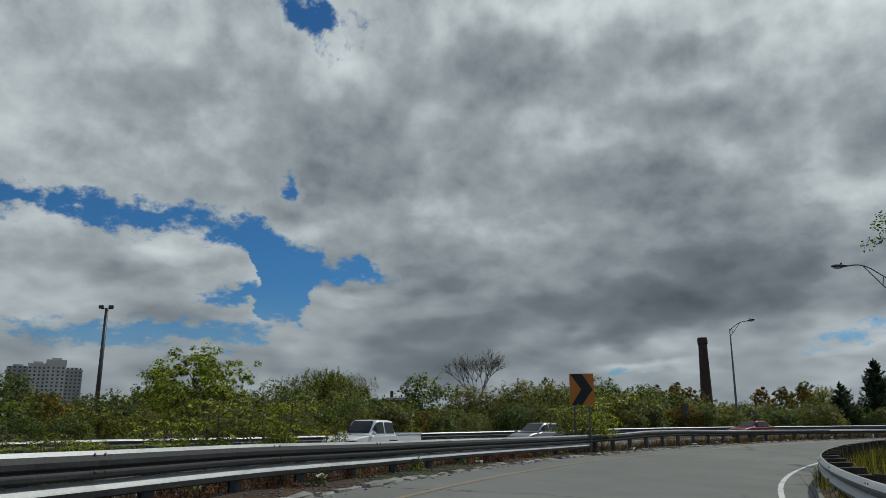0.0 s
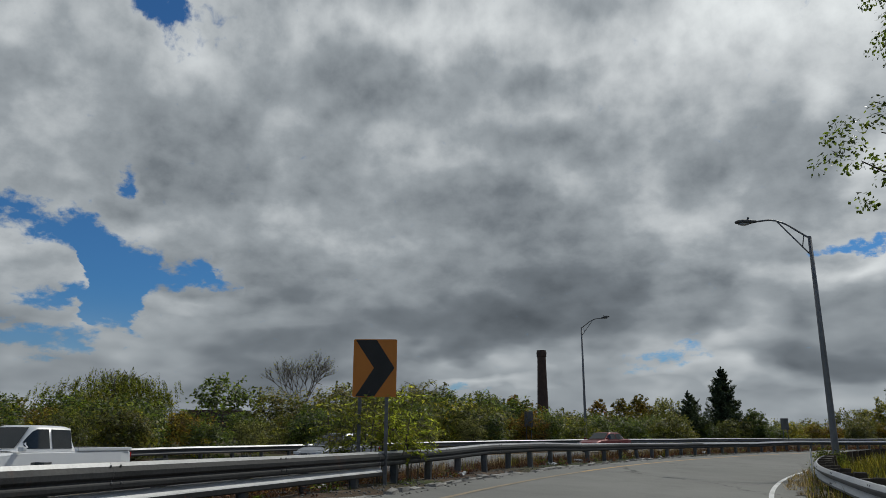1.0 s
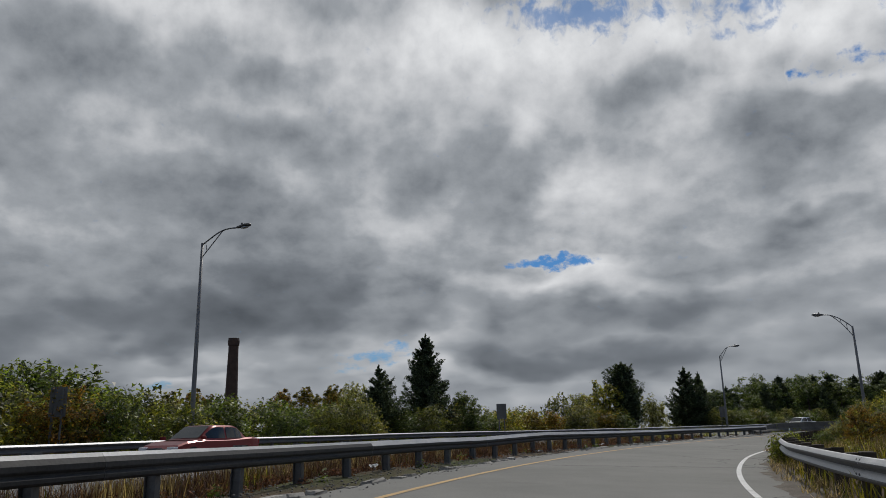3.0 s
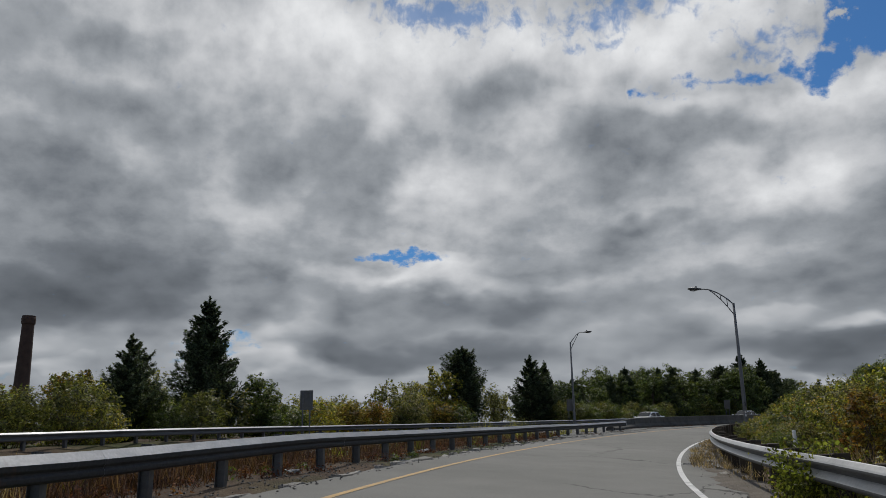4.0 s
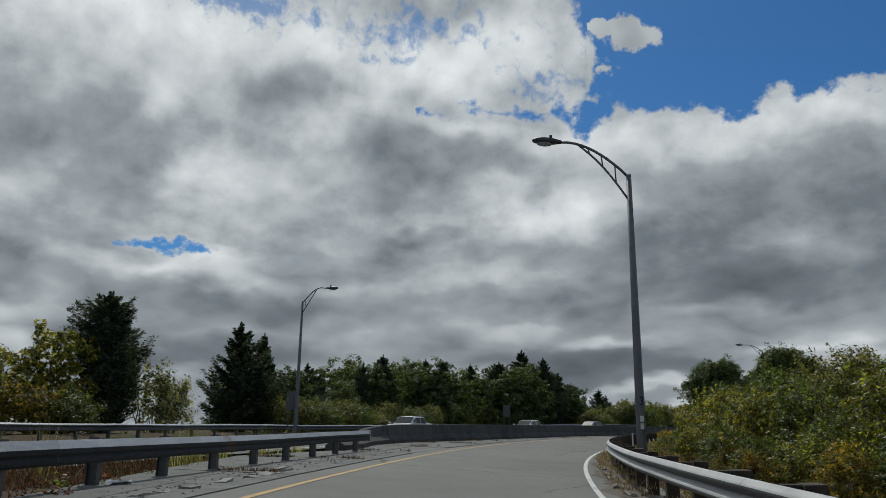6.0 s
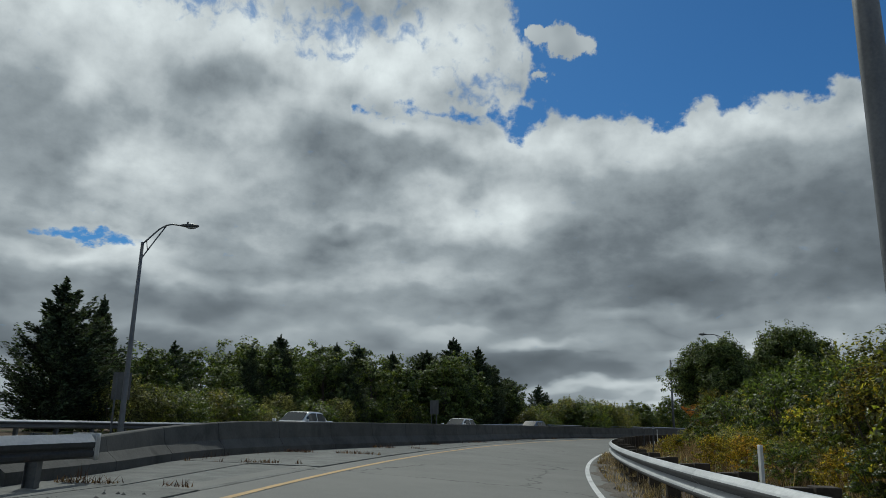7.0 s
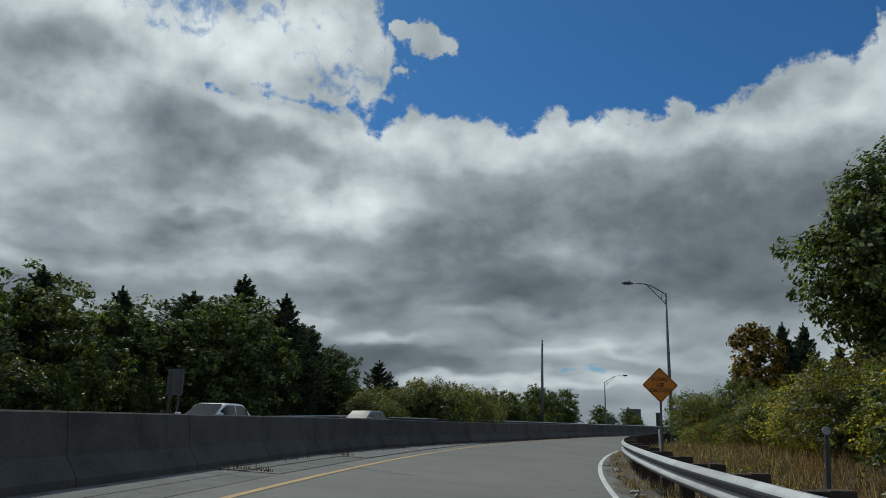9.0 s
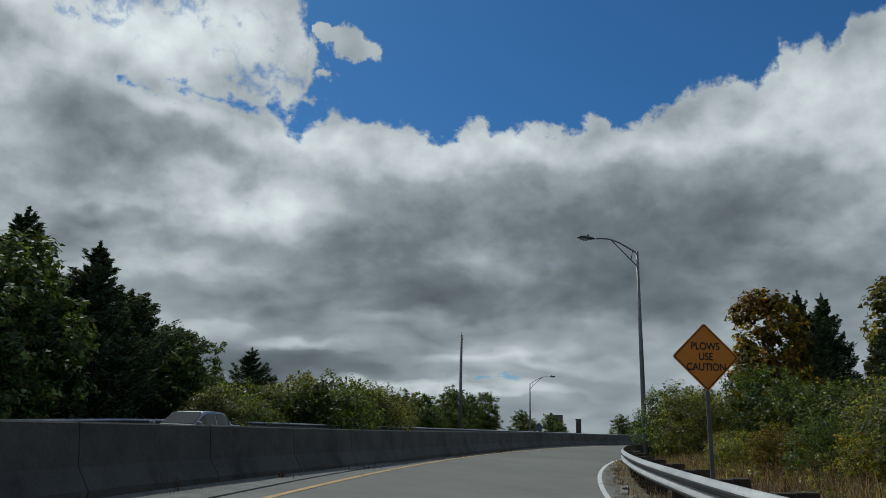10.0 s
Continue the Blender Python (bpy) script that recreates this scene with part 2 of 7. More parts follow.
    # grey heaps of two sizes with brighter gaps between them
    def heaps(scale, shake):
        v = t.nodes.new("ShaderNodeTexVoronoi")
        v.feature = "SMOOTH_F1"
        v.inputs["Scale"].default_value, v.inputs["Detail"].default_value = scale, 1.0
        v.inputs["Roughness"].default_value, v.inputs["Smoothness"].default_value = 0.4, 0.55
        N.link(N.vec("ADD", plane, shake), v.inputs["Vector"])
        return N.math("SUBTRACT", v.outputs["Distance"], 0.55)

    gap = heaps(8.0, shaken(0.11, 7.0, 3.0, 0.4))
    tight = heaps(21.0, shaken(0.05, 18.0, 3.0, 0.45))
    # lit crowns and shaded bellies: the same heaps read a little higher up
    here = N.noise(lump, 12.0, 2.0, 0.4).outputs["Fac"]
    above = N.noise(N.vec("ADD", lump, (-0.006, 0.022, 0.0)), 12.0, 2.0, 0.4).outputs["Fac"]
    lit = N.math("SUBTRACT", here, above)
    grey = N.math("ADD", N.math("ADD", blobs(DARK_A, soft_place), blobs(DARK_B, soft_place)), blobs(DARK_C, soft_place))
    white = N.math("ADD", N.math("ADD", blobs(LIGHT_A, soft_place), blobs(LIGHT_B, soft_place)), blobs(LIGHT_C, soft_place))
    # bellies are smooth, crowns are broken up
    broken = N.math("MULTIPLY_ADD", N.math("SUBTRACT", white, N.math("MULTIPLY", grey, 0.6)), 0.55, 0.75, clamp=True)
    tone = N.math("MULTIPLY_ADD", big, 0.22, 0.435)
    tone = N.math("MULTIPLY_ADD", N.math("MULTIPLY", mid, broken), 0.10, tone)
    tone = N.math("MULTIPLY_ADD", tight, 0.11, tone)
    # soft-edged banks of single clouds before the deck
    bank = N.noise(lump, 6.5, 2.0, 0.4).outputs["Fac"]
    tone = N.math("MULTIPLY_ADD", N.math("SUBTRACT", N.step(bank, 0.43, 0.55), 0.5), -0.05, tone)
    tone = N.math("MULTIPLY_ADD", gap, 0.20, tone)
    tone = N.math("MULTIPLY_ADD", lit, 0.26, tone)
    tone = N.math("MULTIPLY_ADD", N.math("SUBTRACT", 1.0, N.math("POWER", math.e, N.math("MULTIPLY", grey, -1.0))), -0.47, tone)
    tone = N.math("MULTIPLY_ADD", N.math("SUBTRACT", 1.0, N.math("POWER", math.e, N.math("MULTIPLY", white, -1.0))), 0.45, tone)
    tone = N.math("MULTIPLY_ADD", rim, 0.16, tone)
    cloud = N.ramp(tone, [(0.0, (0.083, 0.094, 0.109)), (0.28, (0.169, 0.187, 0.210)), (0.52, (0.320, 0.342, 0.369)),
                          (0.75, (0.563, 0.577, 0.598)), (1.0, (0.838, 0.85, 0.862))])
    sky = N.add("ShaderNodeTexSky")
    sky.sky_type, sky.sun_disc = "NISHITA", False
    sky.sun_elevation, sky.sun_rotation = SUN_EL, SUN_AZ
    sky.air_density, sky.dust_density, sky.ozone_density = 1.0, 0.4, 3.0
    blue = N.vec("MULTIPLY", sky.outputs[0], (SKY_GAIN * 0.21, SKY_GAIN * 0.41, SKY_GAIN * 0.60))
    both = N.mix(clear, cloud, blue)
    bg = N.add("ShaderNodeBackground")
    N.link(both, bg.inputs["Color"])
    bg.inputs["Strength"].default_value = 1.0
    out = N.add("ShaderNodeOutputWorld")
    N.link(bg.outputs[0], out.inputs["Surface"])
    world.cycles.sampling_method = "MANUAL"
    world.cycles.sample_map_resolution = 512


build_world()
sun = new("sun", bpy.data.lights.new("sun", "SUN"))
sun.data.energy, sun.data.angle, sun.data.color = 2.1, radians(1.5), (1.0, 0.95, 0.87)
sun.matrix_basis = look((60 + 100 * math.sin(SUN_AZ), 60 + 100 * math.cos(SUN_AZ), 100 * math.tan(SUN_EL)), (60, 60, 0))

# ---- materials ----
def material(name, build, rough=0.8, metal=0.0, bump=0.0, spec=0.4):
    """build(N, pos) gives (colour socket or tuple, height socket or None, roughness socket or None)."""
    m = bpy.data.materials.new(name)
    m.use_nodes = True
    t = m.node_tree
    t.nodes.clear()
    N = Nodes(t)
    pos = N.add("ShaderNodeTexCoord").outputs["Object"]
    p = N.add("ShaderNodeBsdfPrincipled", Roughness=rough, Metallic=metal)
    p.inputs["Specular IOR Level"].default_value = spec
    col, height, rgh = build(N, pos)
    N.put(p.inputs["Base Color"], (*col, 1) if isinstance(col, tuple) else col)
    if rgh is not None:
        N.put(p.inputs["Roughness"], rgh)
    if height is not None and bump:
        b = N.add("ShaderNodeBump", Strength=1.0, Distance=bump)
        N.link(height, b.inputs["Height"])
        N.link(b.outputs[0], p.inputs["Normal"])
    out = N.add("ShaderNodeOutputMaterial")
    N.link(p.outputs[0], out.inputs[0])
    return m


def mottled(name, dark, light, scale=3.0, grain=60.0, rough=0.8, metal=0.0, bump=0.004, dirt=None, spec=0.4, vary=0.0):
    def build(N, pos):
        a = N.noise(pos, scale, 6.0, 0.6).outputs["Fac"]
        b = N.noise(pos, grain, 3.0, 0.6).outputs["Fac"]
        f = N.math("ADD", N.math("MULTIPLY", a, 0.65), N.math("MULTIPLY", b, 0.35))
        col = N.ramp(f, [(0.30, dark), (0.70, light)])
        if dirt:
            d = N.step(N.noise(pos, scale * 0.37, 7.0, 0.7, 0.6).outputs["Fac"], 0.50, 0.70)
            col = N.mix(N.math("MULTIPLY", d, 0.75), col, dirt)
        if vary:
            r = N.add("ShaderNodeObjectInfo").outputs["Random"]
            col = N.mix(1.0, col, N.ramp(r, [(0.0, (1 - vary,) * 3), (1.0, (1 + vary,) * 3)]), "MULTIPLY")
        return col, b, None
    return material(name, build, rough, metal, bump, spec)


def asphalt_build(base, light, warm):
    def build(N, pos):
        patches = N.noise(pos, 0.11, 5.0, 0.6, 0.3).outputs["Fac"]
        stain = N.noise(pos, 0.7, 6.0, 0.65).outputs["Fac"]
        grit = N.noise(pos, 55.0, 2.0, 0.7).outputs["Fac"]
        f = N.math("ADD", N.math("MULTIPLY", patches, 0.45), N.math("ADD", N.math("MULTIPLY", stain, 0.30), N.math("MULTIPLY", grit, 0.25)))
        col = N.ramp(f, [(0.28, base), (0.72, light)])
        crack = N.add("ShaderNodeTexVoronoi")
        crack.feature = "DISTANCE_TO_EDGE"
        crack.inputs["Scale"].default_value = 0.13
        warped = N.vec("ADD", pos, N.vec("MULTIPLY", N.noise(pos, 0.8, 5.0, 0.65).outputs["Color"], (1.6, 1.6, 0)))
        N.link(warped, crack.inputs["Vector"])
        line = N.math("SUBTRACT", 1.0, N.step(crack.outputs["Distance"], 0.0016, 0.0050))
        line = N.math("MULTIPLY", line, N.step(patches, 0.44, 0.56))
        col = N.mix(N.math("MULTIPLY", line, 0.75), col, (0.035, 0.035, 0.033))
        oil = N.step(N.noise(pos, 0.45, 4.0, 0.7).outputs["Fac"], 0.56, 0.75)
        col = N.mix(N.math("MULTIPLY", oil, 0.35), col, warm)
        return col, grit, None
    return build


M_ASPHALT = material("ramp_asphalt", asphalt_build((0.116, 0.116, 0.107), (0.232, 0.230, 0.212), (0.096, 0.093, 0.085)), 0.86, 0, 0.003, 0.3)
M_HIGHWAY = material("highway_asphalt", asphalt_build((0.11, 0.112, 0.112), (0.18, 0.18, 0.178), (0.09, 0.09, 0.088)), 0.86, 0, 0.003, 0.3)
M_APRON = mottled("worn_concrete_slab", (0.085, 0.09, 0.084), (0.205, 0.207, 0.195), 2.2, 42, 0.9, 0, 0.006, (0.075, 0.076, 0.068), vary=0.10)
M_BARRIER = mottled("weathered_barrier_concrete", (0.045, 0.045, 0.043), (0.105, 0.103, 0.097), 1.3, 22, 0.92, 0, 0.006, (0.022, 0.022, 0.021), vary=0.12)
M_CURB = mottled("pale_kerb_granite", (0.17, 0.162, 0.148), (0.38, 0.365, 0.335), 5.0, 45, 0.85, 0, 0.010, (0.20, 0.18, 0.15), vary=0.25)
M_YELLOW = mottled("worn_yellow_line_paint", (0.40, 0.255, 0.10), (0.56, 0.37, 0.16), 4.0, 40, 0.75, 0, 0.002, (0.24, 0.20, 0.14))
M_YELLOW_FADED = mottled("nearly_worn_off_yellow_paint", (0.20, 0.17, 0.125), (0.34, 0.26, 0.16), 5.0, 40, 0.8, 0, 0.002, (0.15, 0.145, 0.13))
M_WHITE = mottled("worn_white_line_paint", (0.50, 0.50, 0.49), (0.78, 0.78, 0.76), 4.0, 40, 0.75, 0, 0.002, (0.30, 0.30, 0.29))
# the drain pit's shade, given as a dark colour
M_PIT_SHADE = mottled("drain_pit_shade", (0.035, 0.034, 0.03), (0.08, 0.075, 0.06), 6.0, 50, 0.95)
M_STONE = mottled("gravel_stone", (0.10, 0.097, 0.09), (0.24, 0.23, 0.215), 6.0, 40, 0.9, 0, 0.006, vary=0.4)
M_DIRT = mottled("dirt_and_grit", (0.075, 0.064, 0.053), (0.19, 0.165, 0.135), 2.2, 34, 0.95, 0, 0.02, (0.10, 0.09, 0.075))
M_LITTER = mottled("scrap_paper_and_plastic", (0.45, 0.46, 0.47), (0.75, 0.75, 0.74), 6.0, 40, 0.7)


def steel_build(lo, hi, rust, gloss=(0.42, 0.62)):
    def build(N, pos):
        streak = N.vec("MULTIPLY", pos, (1.0, 1.0, 5.0))
        a = N.noise(streak, 1.7, 6.0, 0.65).outputs["Fac"]
        b = N.noise(pos, 24.0, 4.0, 0.6).outputs["Fac"]
        f = N.math("ADD", N.math("MULTIPLY", a, 0.6), N.math("MULTIPLY", b, 0.4))
        col = N.ramp(f, [(0.32, lo), (0.68, hi)])
        r = N.step(N.noise(pos, 0.8, 7.0, 0.72, 0.5).outputs["Fac"], 0.60, 0.74)
        col = N.mix(N.math("MULTIPLY", r, rust), col, (0.10, 0.045, 0.022))
        tone = N.add("ShaderNodeObjectInfo").outputs["Random"]
        col = N.mix(1.0, col, N.ramp(tone, [(0.0, (0.82,) * 3), (1.0, (1.12,) * 3)]), "MULTIPLY")
        return col, b, N.ramp(a, [(0.3, (gloss[0],) * 3), (0.7, (gloss[1],) * 3)])
    return build


M_STEEL = material("weathered_galvanised_steel", steel_build((0.30, 0.305, 0.31), (0.50, 0.505, 0.51), 0.4, (0.42, 0.60)), 0.4, 0.45, 0.001)
# darker copy of the steel: shade painted on the old beams' fronts
M_STEEL_SHADE = material("shaded_face_of_steel", steel_build((0.016, 0.017, 0.018), (0.052, 0.053, 0.055), 0.6, (0.5, 0.7)), 0.6, 0.0, 0.001, 0.2)
M_STEEL_NEW = material("bright_galvanised_steel", steel_build((0.30, 0.31, 0.32), (0.48, 0.49, 0.50), 0.15), 0.45, 0.55, 0.001)
# milder painted shade for the fronts of the newer beams
M_STEEL_HALF_SHADE = material("half_shaded_face_of_steel", steel_build((0.060, 0.062, 0.065), (0.135, 0.138, 0.142), 0.35, (0.5, 0.7)), 0.6, 0.2, 0.001, 0.25)
M_POST = material("dull_steel_post", steel_build((0.075, 0.077, 0.08), (0.16, 0.163, 0.165), 0.5), 0.6, 0.35, 0.002)
M_LAMP = mottled("grey_painted_lamp_steel", (0.10, 0.105, 0.112), (0.185, 0.19, 0.20), 2.5, 40, 0.5, 0.4, 0.001)
M_LAMP_DARK = mottled("dark_lamp_housing", (0.05, 0.052, 0.055), (0.10, 0.102, 0.105), 4, 40, 0.5, 0.3, 0.001)
M_LENS = mottled("lamp_glass_lens", (0.25, 0.26, 0.27), (0.40, 0.41, 0.42), 8, 40, 0.25, 0, 0.0)
M_TIMBER = mottled("creosoted_timber", (0.022, 0.018, 0.014), (0.075, 0.058, 0.042), 3.0, 34, 0.9, 0, 0.006, vary=0.3)
M_SIGN_ORANGE = mottled("faded_orange_sign_sheet", (0.42, 0.145, 0.020), (0.52, 0.19, 0.026), 2.0, 50, 0.55, 0, 0.0003)
M_SIGN_AMBER = mottled("amber_sign_sheet", (0.58, 0.195, 0.02), (0.70, 0.245, 0.028), 2.0, 50, 0.5, 0, 0.0003)
M_SIGN_BLACK = mottled("black_sign_ink", (0.012, 0.012, 0.012), (0.025, 0.024, 0.023), 3, 50, 0.6, 0, 0.0)
M_SIGN_BACK = mottled("dull_aluminium_sign_back", (0.085, 0.085, 0.083), (0.15, 0.15, 0.147), 3.0, 40, 0.6, 0.3, 0.0005)
M_BRICK = mottled("sooty_red_brick", (0.035, 0.023, 0.020), (0.085, 0.055, 0.046), 0.6, 5.0, 0.9, 0, 0.02, (0.035, 0.028, 0.026))
M_TOWER = mottled("beige_tower_concrete", (0.50, 0.48, 0.44), (0.66, 0.64, 0.59), 0.2, 3.0, 0.9, 0, 0.01)
M_TOWER_DARK = mottled("grey_tower_concrete", (0.30, 0.30, 0.30), (0.42, 0.42, 0.41), 0.2, 3.0, 0.9, 0, 0.01)
M_PANE = mottled("far_window_glass", (0.02, 0.025, 0.03), (0.06, 0.07, 0.085), 0.5, 3.0, 0.15, 0, 0.0, spec=0.6)
M_PLASTIC_WHITE = mottled("white_marker_plastic", (0.55, 0.56, 0.55), (0.74, 0.74, 0.72), 6, 50, 0.6)
M_BARK = mottled("grey_brown_bark", (0.05, 0.04, 0.032), (0.15, 0.125, 0.10), 5.0, 30, 0.95, 0, 0.02)


def ground_build(N, pos):
    a = N.noise(pos, 0.09, 6.0, 0.62, 0.4).outputs["Fac"]
    b = N.noise(pos, 1.4, 6.0, 0.65).outputs["Fac"]
    g = N.noise(pos, 26.0, 4.0, 0.7).outputs["Fac"]
    f = N.math("ADD", N.math("MULTIPLY", b, 0.6), N.math("MULTIPLY", g, 0.4))
    dry = N.ramp(f, [(0.30, (0.040, 0.028, 0.021)), (0.55, (0.10, 0.070, 0.048)), (0.75, (0.20, 0.155, 0.11))])
    green = N.ramp(f, [(0.30, (0.020, 0.028, 0.010)), (0.70, (0.085, 0.10, 0.032))])
    return N.mix(N.step(a, 0.46, 0.60), dry, green), N.math("ADD", b, N.math("MULTIPLY", g, 0.5)), None


M_GROUND = material("dry_grass_and_soil", ground_build, 0.95, 0, 0.05, 0.2)


def leaf_material(name, stops, through_light=0.58, rough=0.55, spec=0.17):
    """Leaves: every leaf has its own tint, every plant leans to one side of the range."""
    m = bpy.data.materials.new(name)
    m.use_nodes = True
    t = m.node_tree
    t.nodes.clear()
    N = Nodes(t)
    isl = N.add("ShaderNodeNewGeometry").outputs["Random Per Island"]
    obj = N.add("ShaderNodeObjectInfo").outputs["Random"]
    pos = N.add("ShaderNodeTexCoord").outputs["Object"]
    patch = N.noise(pos, 1.7, 3.0, 0.6).outputs["Fac"]
    f = N.math("ADD", N.math("MULTIPLY", isl, 0.30), N.math("ADD", N.math("MULTIPLY", obj, 0.26), N.math("MULTIPLY", N.math("MULTIPLY_ADD", patch, 2.5, -0.75), 0.55)))
    f = N.math("SUBTRACT", f, 0.10)
    col = N.ramp(f, stops)
    bright = N.math("MULTIPLY_ADD", N.math("POWER", N.math("FRACT", N.math("MULTIPLY", isl, 17.3)), 2.4), 2.0, 0.42)
    col = N.mix(1.0, col, N.ramp(N.math("MULTIPLY", bright, 0.5), [(0.0, (0.0,) * 3), (1.0, (2.0,) * 3)]), "MULTIPLY")
    p = N.add("ShaderNodeBsdfPrincipled", Roughness=rough)
    p.inputs["Specular IOR Level"].default_value = spec
    N.link(col, p.inputs["Base Color"])
    tr = N.add("ShaderNodeBsdfTranslucent")
    N.link(N.mix(1.0, col, (1.95, 1.9, 0.74), "MULTIPLY"), tr.inputs["Color"])
    mx = N.add("ShaderNodeMixShader")
    mx.inputs[0].default_value = through_light
    N.link(p.outputs[0], mx.inputs[1])
    N.link(tr.outputs[0], mx.inputs[2])
    out = N.add("ShaderNodeOutputMaterial")
    N.link(mx.outputs[0], out.inputs[0])
    return m


L_GREEN = leaf_material("green_leaves", [(0.1, (0.040, 0.062, 0.018)), (0.5, (0.075, 0.105, 0.028)), (0.8, (0.130, 0.140, 0.036)), (1.0, (0.20, 0.165, 0.042))], rough=0.42, spec=0.5)
L_OLIVE = leaf_material("olive_shrub_leaves", [(0.1, (0.050, 0.062, 0.024)), (0.45, (0.098, 0.110, 0.038)), (0.75, (0.155, 0.138, 0.050)), (1.0, (0.19, 0.10, 0.042))], rough=0.46, spec=0.4)
L_YELLOW = leaf_material("yellowing_leaves", [(0.1, (0.060, 0.082, 0.022)), (0.42, (0.135, 0.150, 0.034)), (0.70, (0.26, 0.22, 0.040)), (0.90, (0.33, 0.18, 0.035)), (1.0, (0.22, 0.085, 0.032))], rough=0.42, spec=0.5)
L_RUST = leaf_material("rusty_leaves", [(0.1, (0.060, 0.070, 0.022)), (0.45, (0.12, 0.105, 0.030)), (0.75, (0.20, 0.105, 0.030)), (1.0, (0.17, 0.050, 0.025))])
L_CEDAR = leaf_material("cedar_sprays", [(0.1, (0.036, 0.054, 0.034)), (0.6, (0.064, 0.086, 0.048)), (1.0, (0.105, 0.115, 0.060))], 0.2, 0.7)
L_OAK = leaf_material("dark_oak_leaves", [(0.1, (0.048, 0.074, 0.030)), (0.55, (0.092, 0.124, 0.042)), (0.85, (0.14, 0.155, 0.046)), (1.0, (0.21, 0.165, 0.05))], 0.30)
L_PALE = leaf_material("pale_silver_leaves", [(0.1, (0.085, 0.092, 0.050)), (0.6, (0.17, 0.175, 0.095)), (1.0, (0.26, 0.23, 0.12))])
L_DRY = leaf_material("dry_grass_blades", [(0.05, (0.040, 0.022, 0.018)), (0.4, (0.085, 0.046, 0.036)), (0.65, (0.13, 0.085, 0.058)), (0.85, (0.22, 0.17, 0.12)), (1.0, (0.30, 0.26, 0.18))], 0.2, 0.85)
L_REDWEED = leaf_material("rust_red_weed_leaves", [(0.05, (0.045, 0.020, 0.016)), (0.45, (0.105, 0.042, 0.030)), (0.75, (0.15, 0.075, 0.045)), (1.0, (0.14, 0.12, 0.05))], 0.25, 0.8)
L_STRAW = leaf_material("straw_grass_blades", [(0.05, (0.10, 0.070, 0.045)), (0.4, (0.21, 0.155, 0.105)), (0.75, (0.34, 0.265, 0.18)), (1.0, (0.42, 0.36, 0.22))], 0.25, 0.8)
L_TAN = leaf_material("tan_grass_blades", [(0.05, (0.10, 0.055, 0.035)), (0.4, (0.18, 0.11, 0.070)), (0.75, (0.27, 0.19, 0.12)), (1.0, (0.26, 0.25, 0.10))], 0.25, 0.8)
L_LIME = leaf_material("bright_lime_leaves", [(0.1, (0.10, 0.135, 0.030)), (0.5, (0.19, 0.225, 0.045)), (0.85, (0.28, 0.28, 0.06)), (1.0, (0.34, 0.24, 0.05))], 0.5)
L_AMBER = leaf_material("amber_leaves", [(0.1, (0.11, 0.12, 0.03)), (0.5, (0.26, 0.20, 0.03)), (0.8, (0.34, 0.17, 0.03)), (1.0, (0.24, 0.07, 0.025))])
L_WEED = leaf_material("yellow_green_weeds", [(0.1, (0.070, 0.080, 0.020)), (0.5, (0.16, 0.145, 0.030)), (0.8, (0.27, 0.20, 0.040)), (1.0, (0.26, 0.17, 0.07))], 0.3, 0.7)

# ---- mesh helpers ----
def mesh_object(name, verts, faces, mat, parent=None, label="", smooth=False):
    me = bpy.data.meshes.new(name)
    me.from_pydata([tuple(v) for v in verts], [], faces)
    me.update()
    if mat:
        me.materials.append(mat)
    if smooth:
        me.polygons.foreach_set("use_smooth", [True] * len(me.polygons))
    ob = new(name, me)
    if parent:
        ob.parent = parent
    if label:
        tagged(ob, label)
    return ob


def part(name, bm, mat, parent, label="", smooth=False):
    bmesh.ops.recalc_face_normals(bm, faces=bm.faces)
    me = bpy.data.meshes.new(name)
    bm.to_mesh(me)
    bm.free()
    if mat:
        me.materials.append(mat)
    if smooth:
        me.polygons.foreach_set("use_smooth", [True] * len(me.polygons))
    ob = new(name, me)
    if parent:
        ob.parent = parent
    if label:
        tagged(ob, label)
    return ob


def shared(name, me, parent, m):
    ob = new(name, me)
    ob.parent = parent
    ob.matrix_basis = m
    return ob


def box(bm, cx, cy, cz, sx, sy, sz, bevel=0.0, m=None):
    """Adds a box with the given full sizes; its edges are rounded by bevel."""
    made = bmesh.ops.create_cube(bm, size=1.0, matrix=Matrix.LocRotScale((cx, cy, cz), None, (sx, sy, sz)))
    if bevel:
        es = list({e for v in made["verts"] for e in v.link_edges})
        out = bmesh.ops.bevel(bm, geom=es, offset=bevel, segments=2, affect="EDGES", profile=0.6)
        vs = list({v for f in out["faces"] for v in f.verts})
    else:
        vs = made["verts"]
    if m is not None:
        bmesh.ops.transform(bm, matrix=m, verts=[v for v in bm.verts] if bevel else vs)


